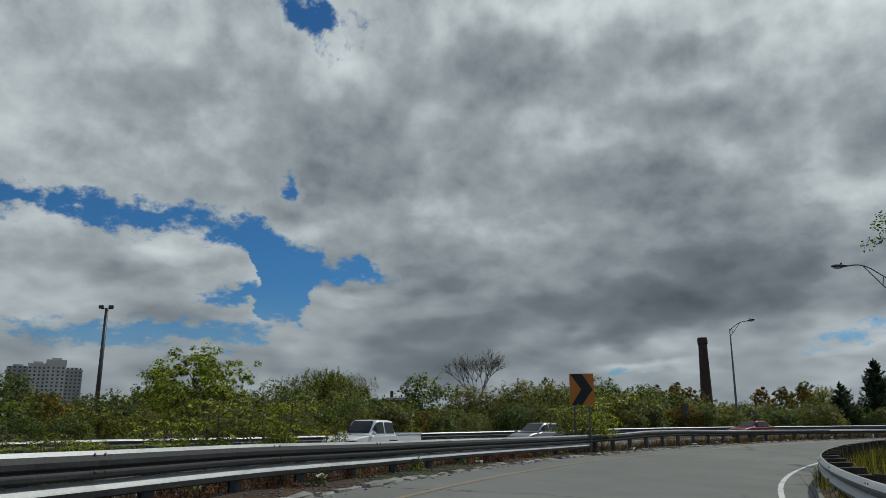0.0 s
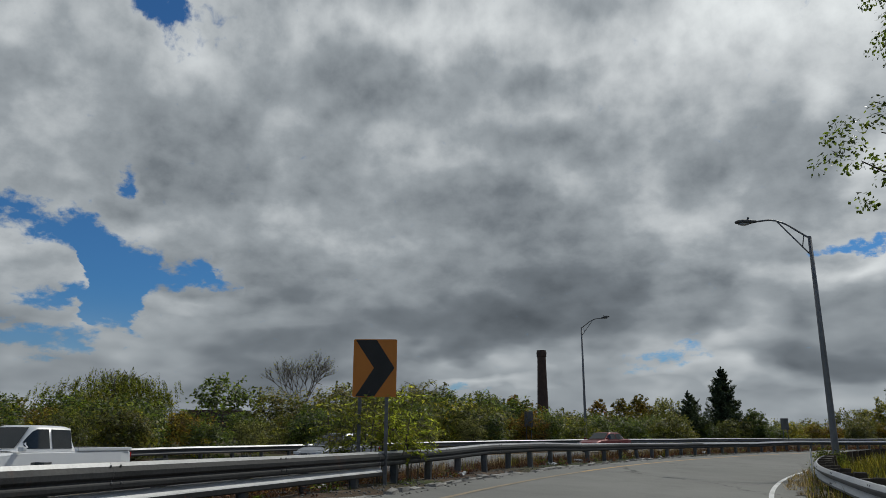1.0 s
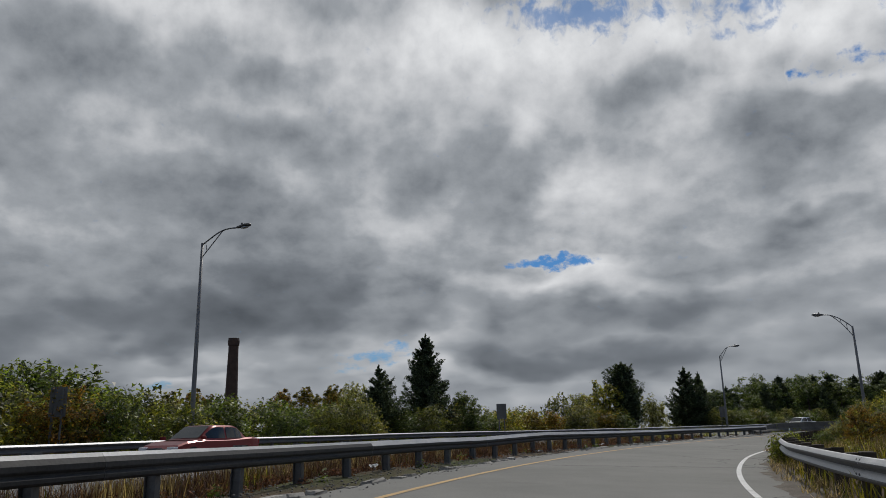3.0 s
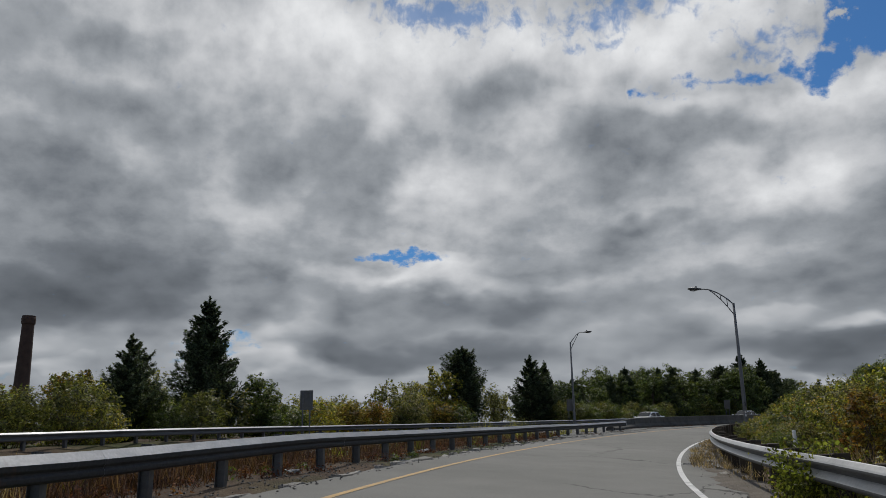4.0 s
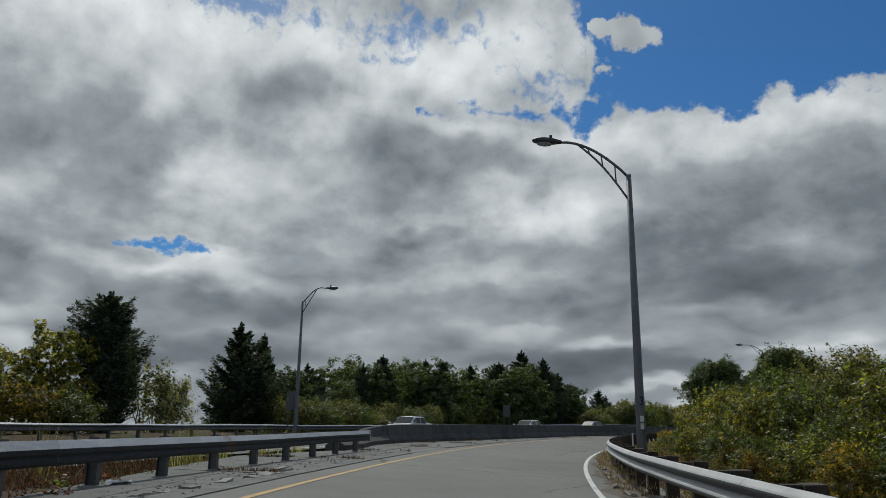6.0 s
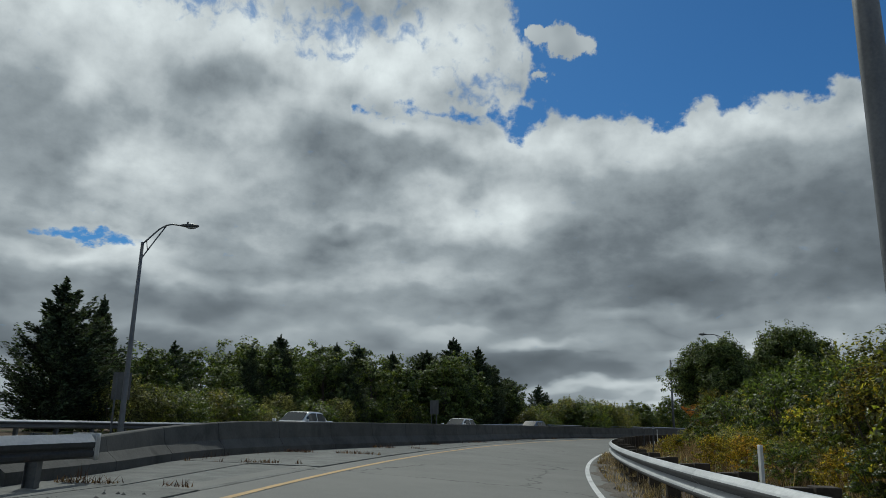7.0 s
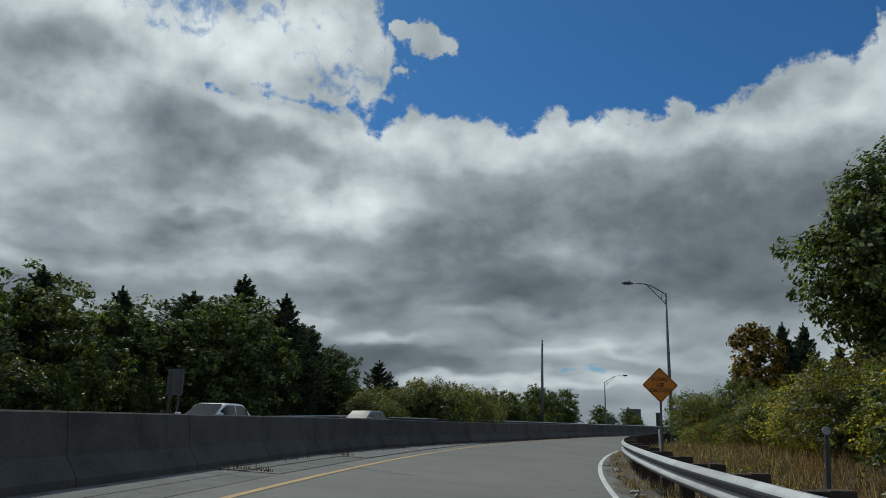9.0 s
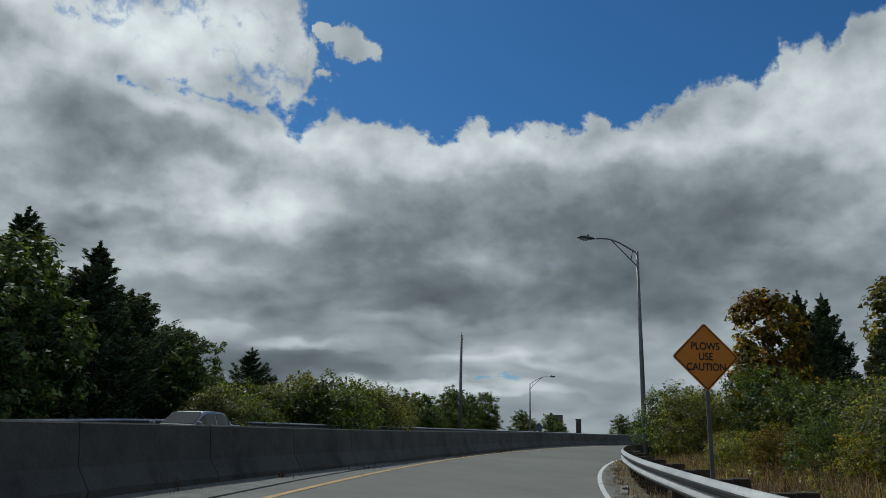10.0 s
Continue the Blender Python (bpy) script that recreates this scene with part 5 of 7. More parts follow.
            lo_row = [skin(f, min(low / (rise(f) + 0.03), 0.8), side) + out * side for f in ff]
            hi_row = [skin(f, 0.90, side) + out * side for f in ff]
            glass("side_window", (lo_row, hi_row))
    for f0, f1, name in ((1 - up1 * 0.18, 1 - up1 * 0.80, "windscreen"), (up0 * 0.18, up0 * 0.80, "rear_window")):
        rows2 = []
        for f in (f0, f1):
            x, r = x0 + (x1 - x0) * f, rise(f)
            rows2.append([Vector((x + (0.01 if name == "windscreen" else -0.01), yy * (top * 0.84 + (1 - r / full) * 0.12), belt + r * 0.995 + 0.022)) for yy in (-1, -0.5, 0, 0.5, 1)])
        glass(name, rows2)
    b1 = x1
    if kind == "pickup":
        bm = bmesh.new()
        box(bm, -h * 0.60, 0, belt + 0.03, h * 0.74, W * 0.98, 0.10, 0.02)
        part("bed_rim", bm, mat, c)
        bm = bmesh.new()
        box(bm, -h * 0.60, 0, belt + 0.082, h * 0.68, W * 0.84, 0.01)
        part("bed_cover", bm, M_TYRE, c, "black bed cover")
    for x in (-h * 0.60, h * 0.62):
        for side in (-1, 1):
            bm = bmesh.new()
            turn = Matrix.Translation((x, side * (W / 2 - 0.10), 0.33)) @ pose(0, 0, 0, 90, 0, 0)
            bmesh.ops.create_cone(bm, cap_ends=True, segments=20, radius1=0.33, radius2=0.33, depth=0.22, matrix=turn)
            tyre = part("tyre", bm, M_TYRE, c)
            bm = bmesh.new()
            bmesh.ops.create_cone(bm, cap_ends=True, segments=16, radius1=0.21, radius2=0.21, depth=0.235, matrix=turn)
            part("rim", bm, M_RIM, tyre, "alloy rim")
    for side in (-1, 1):
        bm = bmesh.new()
        box(bm, h - 0.12, side * W * 0.36, hood - 0.28, 0.22, 0.34, 0.13, 0.03)
        part("headlight", bm, M_HEAD, c, "clear headlight")
        bm = bmesh.new()
        box(bm, -h + 0.05, side * W * 0.38, tail - 0.16, 0.12, 0.26, 0.15, 0.02)
        part("tail_light", bm, M_TAIL, c, "red tail light")
        bm = bmesh.new()
        box(bm, b1 - 0.12, side * (W / 2 + 0.06), belt + 0.06, 0.12, 0.20, 0.13, 0.03)
        part("mirror", bm, mat, c)
    bm = bmesh.new()
    box(bm, h + 0.0, 0, 0.50, 0.03, W * 0.5, 0.20, 0.01)
    part("grille", bm, M_TYRE, c, "black grille")


# ---- plants ----
def leaf_mesh(name, centres, sizes, mat, rng, aspect=0.5, upward=0.35, droop=None, fold=True, out=None):
    """One mesh of many small leaves, folded along the middle when near. droop: a direction that the leaves' length follows,
    out: a direction that their upper sides face, per leaf."""
    n = len(centres)
    c = np.asarray(centres, float)
    s = np.asarray(sizes, float)[:, None]
    nrm = rng.normal(size=(n, 3))
    nrm[:, 2] = nrm[:, 2] * (1 - upward) + upward * 1.6
    if out is not None:
        nrm = nrm * 0.45 + out * 1.1
    nrm /= np.linalg.norm(nrm, axis=1)[:, None]
    a = rng.normal(size=(n, 3)) if droop is None else droop + 0.25 * rng.normal(size=(n, 3))
    a -= nrm * (a * nrm).sum(1)[:, None]
    a /= np.linalg.norm(a, axis=1)[:, None] + 1e-9
    b = np.cross(nrm, a)
    if not fold:
        v = np.stack([c - a * s * 0.5 + b * s * aspect * 0.55, c - a * s * 0.5 - b * s * aspect * 0.55, c + a * s * 0.6], 1)
        me = bpy.data.meshes.new(name)
        me.vertices.add(n * 3)
        me.vertices.foreach_set("co", v.reshape(-1))
        me.loops.add(n * 3)
        me.loops.foreach_set("vertex_index", np.arange(n * 3))
        me.polygons.add(n)
        me.polygons.foreach_set("loop_start", np.arange(0, n * 3, 3))
        me.update()
        me.materials.append(mat)
        return me
    v = np.empty((n, 4, 3))
    v[:, 0] = c - a * s * 0.5
    v[:, 1] = c + b * s * aspect * 0.5 - nrm * s * 0.10
    v[:, 2] = c + a * s * 0.5 - nrm * s * 0.06
    v[:, 3] = c - b * s * aspect * 0.5 - nrm * s * 0.10
    me = bpy.data.meshes.new(name)
    me.vertices.add(n * 4)
    me.vertices.foreach_set("co", v.reshape(-1))
    i = np.arange(n) * 4
    tri = np.stack([i, i + 1, i + 2, i, i + 2, i + 3], 1).reshape(-1)
    me.loops.add(n * 6)
    me.loops.foreach_set("vertex_index", tri)
    me.polygons.add(n * 2)
    me.polygons.foreach_set("loop_start", np.arange(0, n * 6, 3))
    me.update()
    me.materials.append(mat)
    return me


def clumps(rng, count, centre, radii, clump, per, flat=0.75, lower=-0.55):
    """Leaves in many small clumps over an ellipsoid's shell, with gaps between them: rows of a point and the way it faces."""
    pts = []
    for _ in range(count):
        d = rng.normal(size=3)
        d /= np.linalg.norm(d)
        if d[2] < lower:
            d[2] = -d[2] * 0.5
        k = rng.uniform(0.45, 1.0) ** 0.5
        k *= 1 + 0.22 * math.sin(3.1 * d[0] + 5.3 * d[1] + rng.uniform(0, 1))
        c = np.array(centre) + d * np.array(radii) * k
        r = clump * rng.uniform(0.55, 1.25)
        q = rng.normal(size=(per, 3))
        q /= np.linalg.norm(q, axis=1)[:, None]
        q *= (rng.uniform(0.15, 1.0, size=(per, 1)) ** 0.5) * r
        face = q / r + d * 0.7 + np.array([0, 0, 0.35])
        q[:, 2] *= flat
        pts.append(np.concatenate([c + q, face / np.linalg.norm(face, axis=1)[:, None]], 1))
    return np.concatenate(pts)


def crooked(rng, a, b, n=4, wob=0.12):
    a, b = np.array(a, float), np.array(b, float)
    L = np.linalg.norm(b - a)
    return [tuple(a + (b - a) * i / n + (rng.normal(size=3) * wob * L / n if 0 < i < n else 0)) for i in range(n + 1)]


def taper(r0, r1, n=4):
    return [r0 + (r1 - r0) * i / n for i in range(n + 1)]


def plant_base(name, label, category, group):
    return tagged(new(name), label, category, group)


def make_bush(seed, mat, label, h=3.2, r=1.9, leaves=6800, size=0.14, group="roadside bushes", airy=1.0, fold=True):
    rng = np.random.default_rng(seed)
    ob = plant_base("bush", label, "bush", group)
    runs = []
    for i in range(9):
        a = rng.uniform(0, 2 * math.pi)
        q = r * rng.uniform(0.3, 0.95)
        tip = (q * math.cos(a), q * math.sin(a), h * rng.uniform(0.62, 1.04))
        foot = (0.25 * math.cos(a), 0.25 * math.sin(a), -0.2)
        runs.append((crooked(rng, foot, tip, 5, 0.22), taper(0.035, 0.007, 5)))
    tubes("branchwork", runs, M_BARK, ob, sides=5)
    per = 30
    count = int(leaves / per)
    pts = [clumps(rng, int(count * 0.62), (0, 0, h * 0.50), (r, r, h * 0.50), 0.40 * airy, per),
           clumps(rng, int(count * 0.24), (0, 0, h * 0.24), (r * 1.0, r * 1.0, h * 0.26), 0.36 * airy, per, lower=-0.95),
           clumps(rng, int(count * 0.10), (0.3 * r, 0.2 * r, h * 0.78), (0.5 * r, 0.5 * r, 0.32 * h), 0.32, per)]
    # shoots that stick out of the outline
    for pth, _ in runs:
        tip = np.array(pth[-1])
        mid = np.array(pth[-2])
        k = rng.uniform(0, 1, size=(60, 1))
        side = rng.normal(size=(60, 3))
        shoot = mid + (tip + np.array([0, 0, 0.25 * h * 0.3]) - mid) * k + side * 0.10
        pts.append(np.concatenate([shoot, side / np.linalg.norm(side, axis=1)[:, None]], 1))
    for _ in range(9 if airy < 1 else 4):
        a, q = rng.uniform(0, 2 * math.pi), r * rng.uniform(0.1, 0.75)
        low = np.array([q * math.cos(a), q * math.sin(a), h * (0.98 - 0.30 * (q / r) ** 2)])
        top = low + np.array([rng.normal() * 0.12, rng.normal() * 0.12, rng.uniform(0.08, 0.20) * h])
        k = rng.uniform(-0.3, 1, size=(24, 1))
        side = rng.normal(size=(24, 3)) * np.array([1, 1, 0.5])
        pts.append(np.concatenate([low + (top - low) * k + side * 0.09 * (1.1 - k), side / np.linalg.norm(side, axis=1)[:, None]], 1))
    pts = np.concatenate(pts)
    pts = pts[pts[:, 2] > 0.02]
    me = leaf_mesh("crown", pts[:, :3], rng.uniform(0.6, 1.3, len(pts)) * size, mat, rng, 0.5 if fold else 0.62, fold=fold, out=pts[:, 3:])
    shared("crown", me, ob, Matrix())
    return ob


def make_tree(seed, mat, label, h=9.0, r=3.4, trunk=0.16, leaves=9000, size=0.20, group="roadside trees", low=0.28, name="tree", boughs=(), fat=1.0, fold=True, clump=0.42, lobes=22):
    """A broadleaf tree. boughs: more places that a limb reaches to with its leaves."""
    rng = np.random.default_rng(seed)
    ob = plant_base(name, label, "tree", group)
    runs = [(crooked(rng, (0, 0, -0.3), (0.2, 0.1, h * 0.72), 6, 0.10), taper(trunk, trunk * 0.30, 6))]
    pts = []
    per = 30
    spots = []
    for i in range(lobes):
        a = i * 2.4 + rng.uniform(-0.4, 0.4)
        f = ((i + 0.5) / lobes) ** 1.25
        z = h * (low + (0.90 - low) * f)
        reach = r * (0.80 * math.sin(math.pi * (0.24 + 0.70 * f)) ** 0.8) * rng.uniform(0.55, 1.0)
        spots.append((np.array([reach * math.cos(a), reach * math.sin(a), z]), r * rng.uniform(0.34, 0.50) * fat, reach))
    for c in boughs:
        spots.append((np.array(c), 1.25, math.hypot(c[0], c[1])))
    for c, lr, reach in spots:
        start = (0.1, 0.05, max(h * low * 0.6, c[2] - reach * 0.8 - 0.3))
        runs.append((crooked(rng, start, c, 5, 0.16), taper(trunk * 0.40, 0.016, 5)))
        pts.append(clumps(rng, int(leaves / per / lobes), c, (lr, lr, lr * 0.8), clump, per, 0.7, -0.8))
    tubes("trunk", runs, M_BARK, ob, "grey brown trunk and limbs", sides=7)
    pts = np.concatenate(pts)
    me = leaf_mesh("crown", pts[:, :3], rng.uniform(0.6, 1.3, len(pts)) * size, mat, rng, 0.6 if fold else 0.8, fold=fold, out=pts[:, 3:])
    shared("crown", me, ob, Matrix())
    return ob


def make_cedar(seed, label, h=8.0, r=1.9, tip=0.9, group="cedars", gap=1.0):
    """A pointed conifer with ragged drooping boughs."""
    rng = np.random.default_rng(seed)
    ob = plant_base("conifer_tree", label, "conifer tree", group)
    runs = [(crooked(rng, (0, 0, -0.3), (0, 0, h), 6, 0.03), taper(0.14, 0.015, 6))]
    pts, dirs = [], []
    lumps = [(rng.uniform(0, 6.28), rng.uniform(0.05, 0.9), rng.uniform(0.80, 1.25)) for _ in range(18)]
    for _ in range(int(300 / gap)):
        f = 0.95 * rng.uniform(0.03, 1.0) ** 1.15
        z = h * f * 0.985
        a = rng.uniform(0, 6.283)
        reach = r * (1 - f) ** tip * min(1.0, 0.62 + f * 1.5) + 0.06
        for la, lf, lk in lumps:
            near = math.exp(-((f - lf) / 0.10) ** 2) * max(0.0, math.cos(a - la))
            reach *= 1 + (lk - 1) * near
        L = reach * rng.uniform(0.55, 1.12)
        rise = L * rng.uniform(0.35, 1.15)
        end = np.array([L * math.cos(a), L * math.sin(a), z + rise])
        if L > 0.5:
            runs.append(([(0, 0, z), tuple(end * np.array([0.55, 0.55, 1]) + np.array([0, 0, -rise * 0.6])), tuple(end)], [0.022, 0.014, 0.005]))
        n = int(34 + 130 * L)
        t = rng.uniform(0.10, 1.0, size=(n, 1)) ** 0.8
        p = np.array([0, 0, z]) + (end - np.array([0, 0, z])) * t
        p[:, 2:] -= rise * 0.5 * t * (1 - t) * 2
        wide = 0.22 * (1.15 - t * 0.8) * (0.10 + 0.90 * L / max(r, 0.1))
        pts.append(p + rng.normal(size=(n, 3)) * np.concatenate([wide, wide, wide * 1.5], 1))
        dirs.append(np.tile(np.array([math.cos(a), math.sin(a), 0.6]), (n, 1)))
    top = rng.uniform(0.88, 1.0, size=(150, 1))
    pts.append(np.concatenate([rng.normal(size=(150, 2)) * 0.07 * (1.02 - top) * 6, top * h], 1))
    dirs.append(np.tile(np.array([0.1, 0.0, 1.0]), (150, 1)))
    tubes("trunk", runs, M_BARK, ob, "dark conifer trunk and boughs", sides=5)
    pts, dirs = np.concatenate(pts), np.concatenate(dirs)
    me = leaf_mesh("crown", pts, rng.uniform(0.6, 1.3, len(pts)) * 0.135, L_CEDAR, rng, 0.45, 0.2, dirs, fold=False)
    shared("crown", me, ob, Matrix())
    return ob


def make_bare_tree(seed, label, h=9.0, leaves=500, mat=None, size=0.16):
    """A nearly leafless tree that branches again and again."""
    rng = np.random.default_rng(seed)
    ob = plant_base("bare_tree", label, "tree", "thin trees")
    runs, tips = [], []

    def grow(p, d, L, rad, level):
        q = p + d * L
        runs.append((crooked(rng, p, q, 3, 0.10), taper(rad, rad * 0.62, 3)))
        if level == 0:
            tips.append(q)
            return
        forks = 4 if level == 6 else 3 if level > 1 else 2
        first = rng.uniform(0, 6.283)
        for j in range(forks):
            a = first + j * 6.283 / forks
            e = d + np.array([math.cos(a), math.sin(a), 0.0]) * 0.42 + rng.normal(size=3) * 0.20
            e[2] = abs(e[2]) * 0.8 + 0.25
            e /= np.linalg.norm(e)
            grow(q, e, L * rng.uniform(0.58, 0.80), rad * 0.69, level - 1)
    grow(np.array([0, 0, -0.3]), np.array([0, 0, 1.0]), h * 0.27, 0.11, 6)
    # the crown stands straight over its foot, h high and 0.84 h wide
    tips = np.array(tips)
    high, lean = tips[:, 2].max(), tips[:, :2].mean(0)
    wide = 0.42 * h / np.percentile(np.linalg.norm(tips[:, :2] - lean, axis=1), 97)

    def settle(p):
        p = np.array(p, float)
        return np.array([*((p[:2] - lean * max(p[2], 0) / tips[:, 2].mean()) * wide), p[2] * h / high])

    tubes("trunk", [([tuple(settle(p)) for p in run], rad) for run, rad in runs], M_BARK, ob, "grey bare branches", sides=4)
    tips = np.array([settle(p) for p in tips])
    pick = tips[rng.integers(0, len(tips), leaves)] + rng.normal(size=(leaves, 3)) * 0.22
    shared("crown", leaf_mesh("crown", pick, rng.uniform(0.6, 1.3, leaves) * size, mat or L_OLIVE, rng), ob, Matrix())
    return ob


def make_willow(seed, label, h=9.0, r=4.2):
    rng = np.random.default_rng(seed)
    ob = plant_base("willow_tree", label, "tree", "")
    runs = [(crooked(rng, (0, 0, -0.3), (0, 0, h * 0.45), 4, 0.08), taper(0.3, 0.2, 4))]
    pts, dirs = [], []
    for i in range(26):
        a = rng.uniform(0, 6.283)
        q = r * math.sqrt(rng.uniform(0.05, 1))
        top = np.array([q * math.cos(a), q * math.sin(a), h * (1 - 0.30 * (q / r) ** 2) * rng.uniform(0.85, 1.0)])
        runs.append((crooked(rng, (0, 0, h * 0.42), top, 5, 0.15), taper(0.07, 0.015, 5)))
        for k in range(16):
            s = top * np.array([1, 1, rng.uniform(0.72, 1.0)]) + rng.normal(size=3) * np.array([0.8, 0.8, 0.3])
            n = 52
            t = rng.uniform(0, 1, size=(n, 1))
            L = rng.uniform(1.0, 3.6)
            p = s + np.concatenate([0.3 * t * math.cos(a), 0.3 * t * math.sin(a), -L * t], 1) + rng.normal(size=(n, 3)) * 0.07
            pts.append(p)
            dirs.append(np.tile([0.2 * math.cos(a), 0.2 * math.sin(a), -1.0], (n, 1)))
    tubes("trunk", runs, M_BARK, ob, "dark willow trunk and limbs", sides=6)
    pts, dirs = np.concatenate(pts), np.concatenate(dirs)
    shared("crown", leaf_mesh("crown", pts, rng.uniform(0.6, 1.2, len(pts)) * 0.24, L_YELLOW_GREEN, rng, 0.3, 0.1, dirs), ob, Matrix())
    return ob


L_YELLOW_GREEN = leaf_material("yellow_green_leaves", [(0.1, (0.042, 0.058, 0.020)), (0.5, (0.085, 0.105, 0.030)), (0.85, (0.15, 0.15, 0.040)), (1.0, (0.22, 0.17, 0.045))])


def make_sumac(seed, label, h=2.6, stems=6, spread=1.0, fronds=9, mat=None, start=0.45):
    """A thicket of thin stems that carry long feathery leaves."""
    rng = np.random.default_rng(seed)
    ob = plant_base("sumac_shrub", label, "shrub", "sumac shrubs")
    runs, pts, dirs = [], [], []
    for i in range(stems):
        a = rng.uniform(0, 6.283)
        q = spread * rng.uniform(0.1, 1)
        foot = np.array([0.5 * q * math.cos(a), 0.5 * q * math.sin(a), -0.15])
        top = np.array([q * math.cos(a), q * math.sin(a), h * rng.uniform(0.62, 1.0)])
        runs.append((crooked(rng, foot, top, 5, 0.10), taper(0.018, 0.007, 5)))
        for k in range(fronds):
            f = rng.uniform(start, 1.0)
            s = foot + (top - foot) * f
            b = rng.uniform(0, 6.283)
            L = rng.uniform(0.45, 0.85)
            out = np.array([math.cos(b), math.sin(b), 0.0])
            mid = s + out * L * 0.55 + np.array([0, 0, 0.14])
            end = s + out * L + np.array([0, 0, -0.10])
            runs.append(([tuple(s), tuple(mid), tuple(end)], [0.006, 0.005, 0.002]))
            side = np.array([-out[1], out[0], -0.25])
            for j in range(11):
                t = (j + 1) / 11
                c = (1 - t) ** 2 * s + 2 * t * (1 - t) * mid + t * t * end
                for sg in (-1, 1):
                    pts.append(c + side * sg * 0.060)
                    dirs.append(side * sg + out * 0.45)
    tubes("branchwork", runs, M_BARK, ob, sides=5)
    pts, dirs = np.array(pts), np.array(dirs)
    shared("crown", leaf_mesh("crown", pts, rng.uniform(0.7, 1.2, len(pts)) * 0.125, mat or L_YELLOW_GREEN, rng, 0.30, 0.5, dirs), ob, Matrix())
    return ob


FIRST = {}


def place(maker_key, maker, x, y, scale=1.0, tall=1.0, turn=None, z=None, rng=random.Random(77)):
    """Puts the plant at x, y: the first one is built, later ones are copies."""
    turn = rng.uniform(0, 360) if turn is None else turn
    z = ground_z(x, y) if z is None else z
    m = Matrix.LocRotScale((x, y, z - 0.05), Euler((0, 0, radians(turn))), (scale, scale, scale * tall))
    if maker_key not in FIRST:
        FIRST[maker_key] = maker()
        FIRST[maker_key].matrix_basis = m
        return FIRST[maker_key]
    ob = copy_thing(FIRST[maker_key], Matrix())
    ob.matrix_basis = m
    return ob


BUSH = {
    "green": (L_GREEN, "dense green roadside bush with small leaves", 3.2, 1.9),
    "olive": (L_OLIVE, "olive green shrub turning brown", 3.3, 2.0),
    "yellow": (L_YELLOW, "bush with yellowing autumn leaves", 2.8, 1.9),
    "rust": (L_RUST, "rusty red autumn bush", 3.0, 1.7),
    "amber": (L_AMBER, "low bush with orange and yellow autumn leaves", 2.6, 1.7),
    "pale": (L_PALE, "thin pale silvery shrub", 3.0, 1.6),
}


def bush(kind, x, y, scale=1.0, tall=1.0, v=0, near=False):
    """Near bushes carry more and smaller leaves than those across the highway."""
    mat, label, h, r = BUSH[kind]
    thin = 0.55 if kind == "pale" else 1.0
    n, size, airy, fold = {0: (6200, 0.135, 1.25, False), 1: (7200, 0.135, 0.54, True), 2: (11500, 0.088, 0.62, False)}[int(near)]
    seed = sorted(BUSH).index(kind) * 100 + v * 7 + 3 * int(near)
    group = "bushes inside the curve" if near else "bushes across the highway"
    return place((kind, v, int(near)), lambda: make_bush(seed, mat, label, h, r, int(n * thin), size, group, airy, fold), x, y, scale, tall)


TREE = {
    "russet": lambda s: make_tree(710 + s, L_RUST, "thin russet tree far behind the hedge", 9.0, 2.6, 0.12, 7000, 0.24, low=0.15, fold=False, clump=0.45),
    "oak": lambda s: make_tree(600 + s, L_OAK, "dark leafy broadleaf tree", 9.0, 3.7, 0.2, 13000, 0.24, low=0.05, fat=1.1, fold=False, clump=0.55),
    "round": lambda s: make_tree(620 + s, L_OAK, "round-crowned dark green tree beside the ramp", 6.6, 3.0, 0.16, 76000, 0.125, "", low=0.42, fat=0.74, clump=0.30, lobes=38),
    "green": lambda s: make_tree(650 + s, L_GREEN, "green leafy roadside tree", 7.0, 3.0, 0.15, 8000, 0.24, low=0.08, fat=1.1, fold=False, clump=0.5),
    "gold": lambda s: make_tree(680 + s, L_YELLOW, "leafy tree turning yellow beside a dark cedar", 6.0, 2.6, 0.12, 7000, 0.19, low=0.15, fold=False),
    "rust": lambda s: make_tree(700 + s, L_RUST, "tree with rusty autumn leaves", 7.5, 2.0, 0.14, 9000, 0.20, low=0.10, fold=False),
}


def tree(kind, x, y, scale=1.0, tall=1.0, v=0):
    return place(("tree", kind, v), lambda: TREE[kind](v), x, y, scale, tall)


def cedar(x, y, top, wide=1.0, v=0):
    z = ground_z(x, y)
    shapes = [dict(h=8.0, r=2.0, tip=0.85), dict(h=8.0, r=1.75, tip=0.45), dict(h=8.0, r=2.2, tip=0.8, gap=1.5)]
    k = (top - z) / 8.0
    return place(("cedar", v), lambda: make_cedar(800 + v, ["tall pointed dark cedar", "dense column-shaped dark cedar", "ragged dark cedar with open boughs"][v], **shapes[v]), x, y, k * wide, 1 / wide, z=z)


# --- far side of the highway: hedge of shrubs behind the rail
rng = random.Random(31)
HEDGE = ["green", "olive", "yellow", "rust", "pale"]
WOODS = []


def woods(kind, x, y, scale, tall):
    """Notes a far bush that becomes part of the joined woods."""
    WOODS.append((kind, Matrix.LocRotScale((x, y, ground_z(x, y) - 0.05), Euler((0, 0, rng.uniform(0, 6.28))), (scale, scale, scale * tall))))


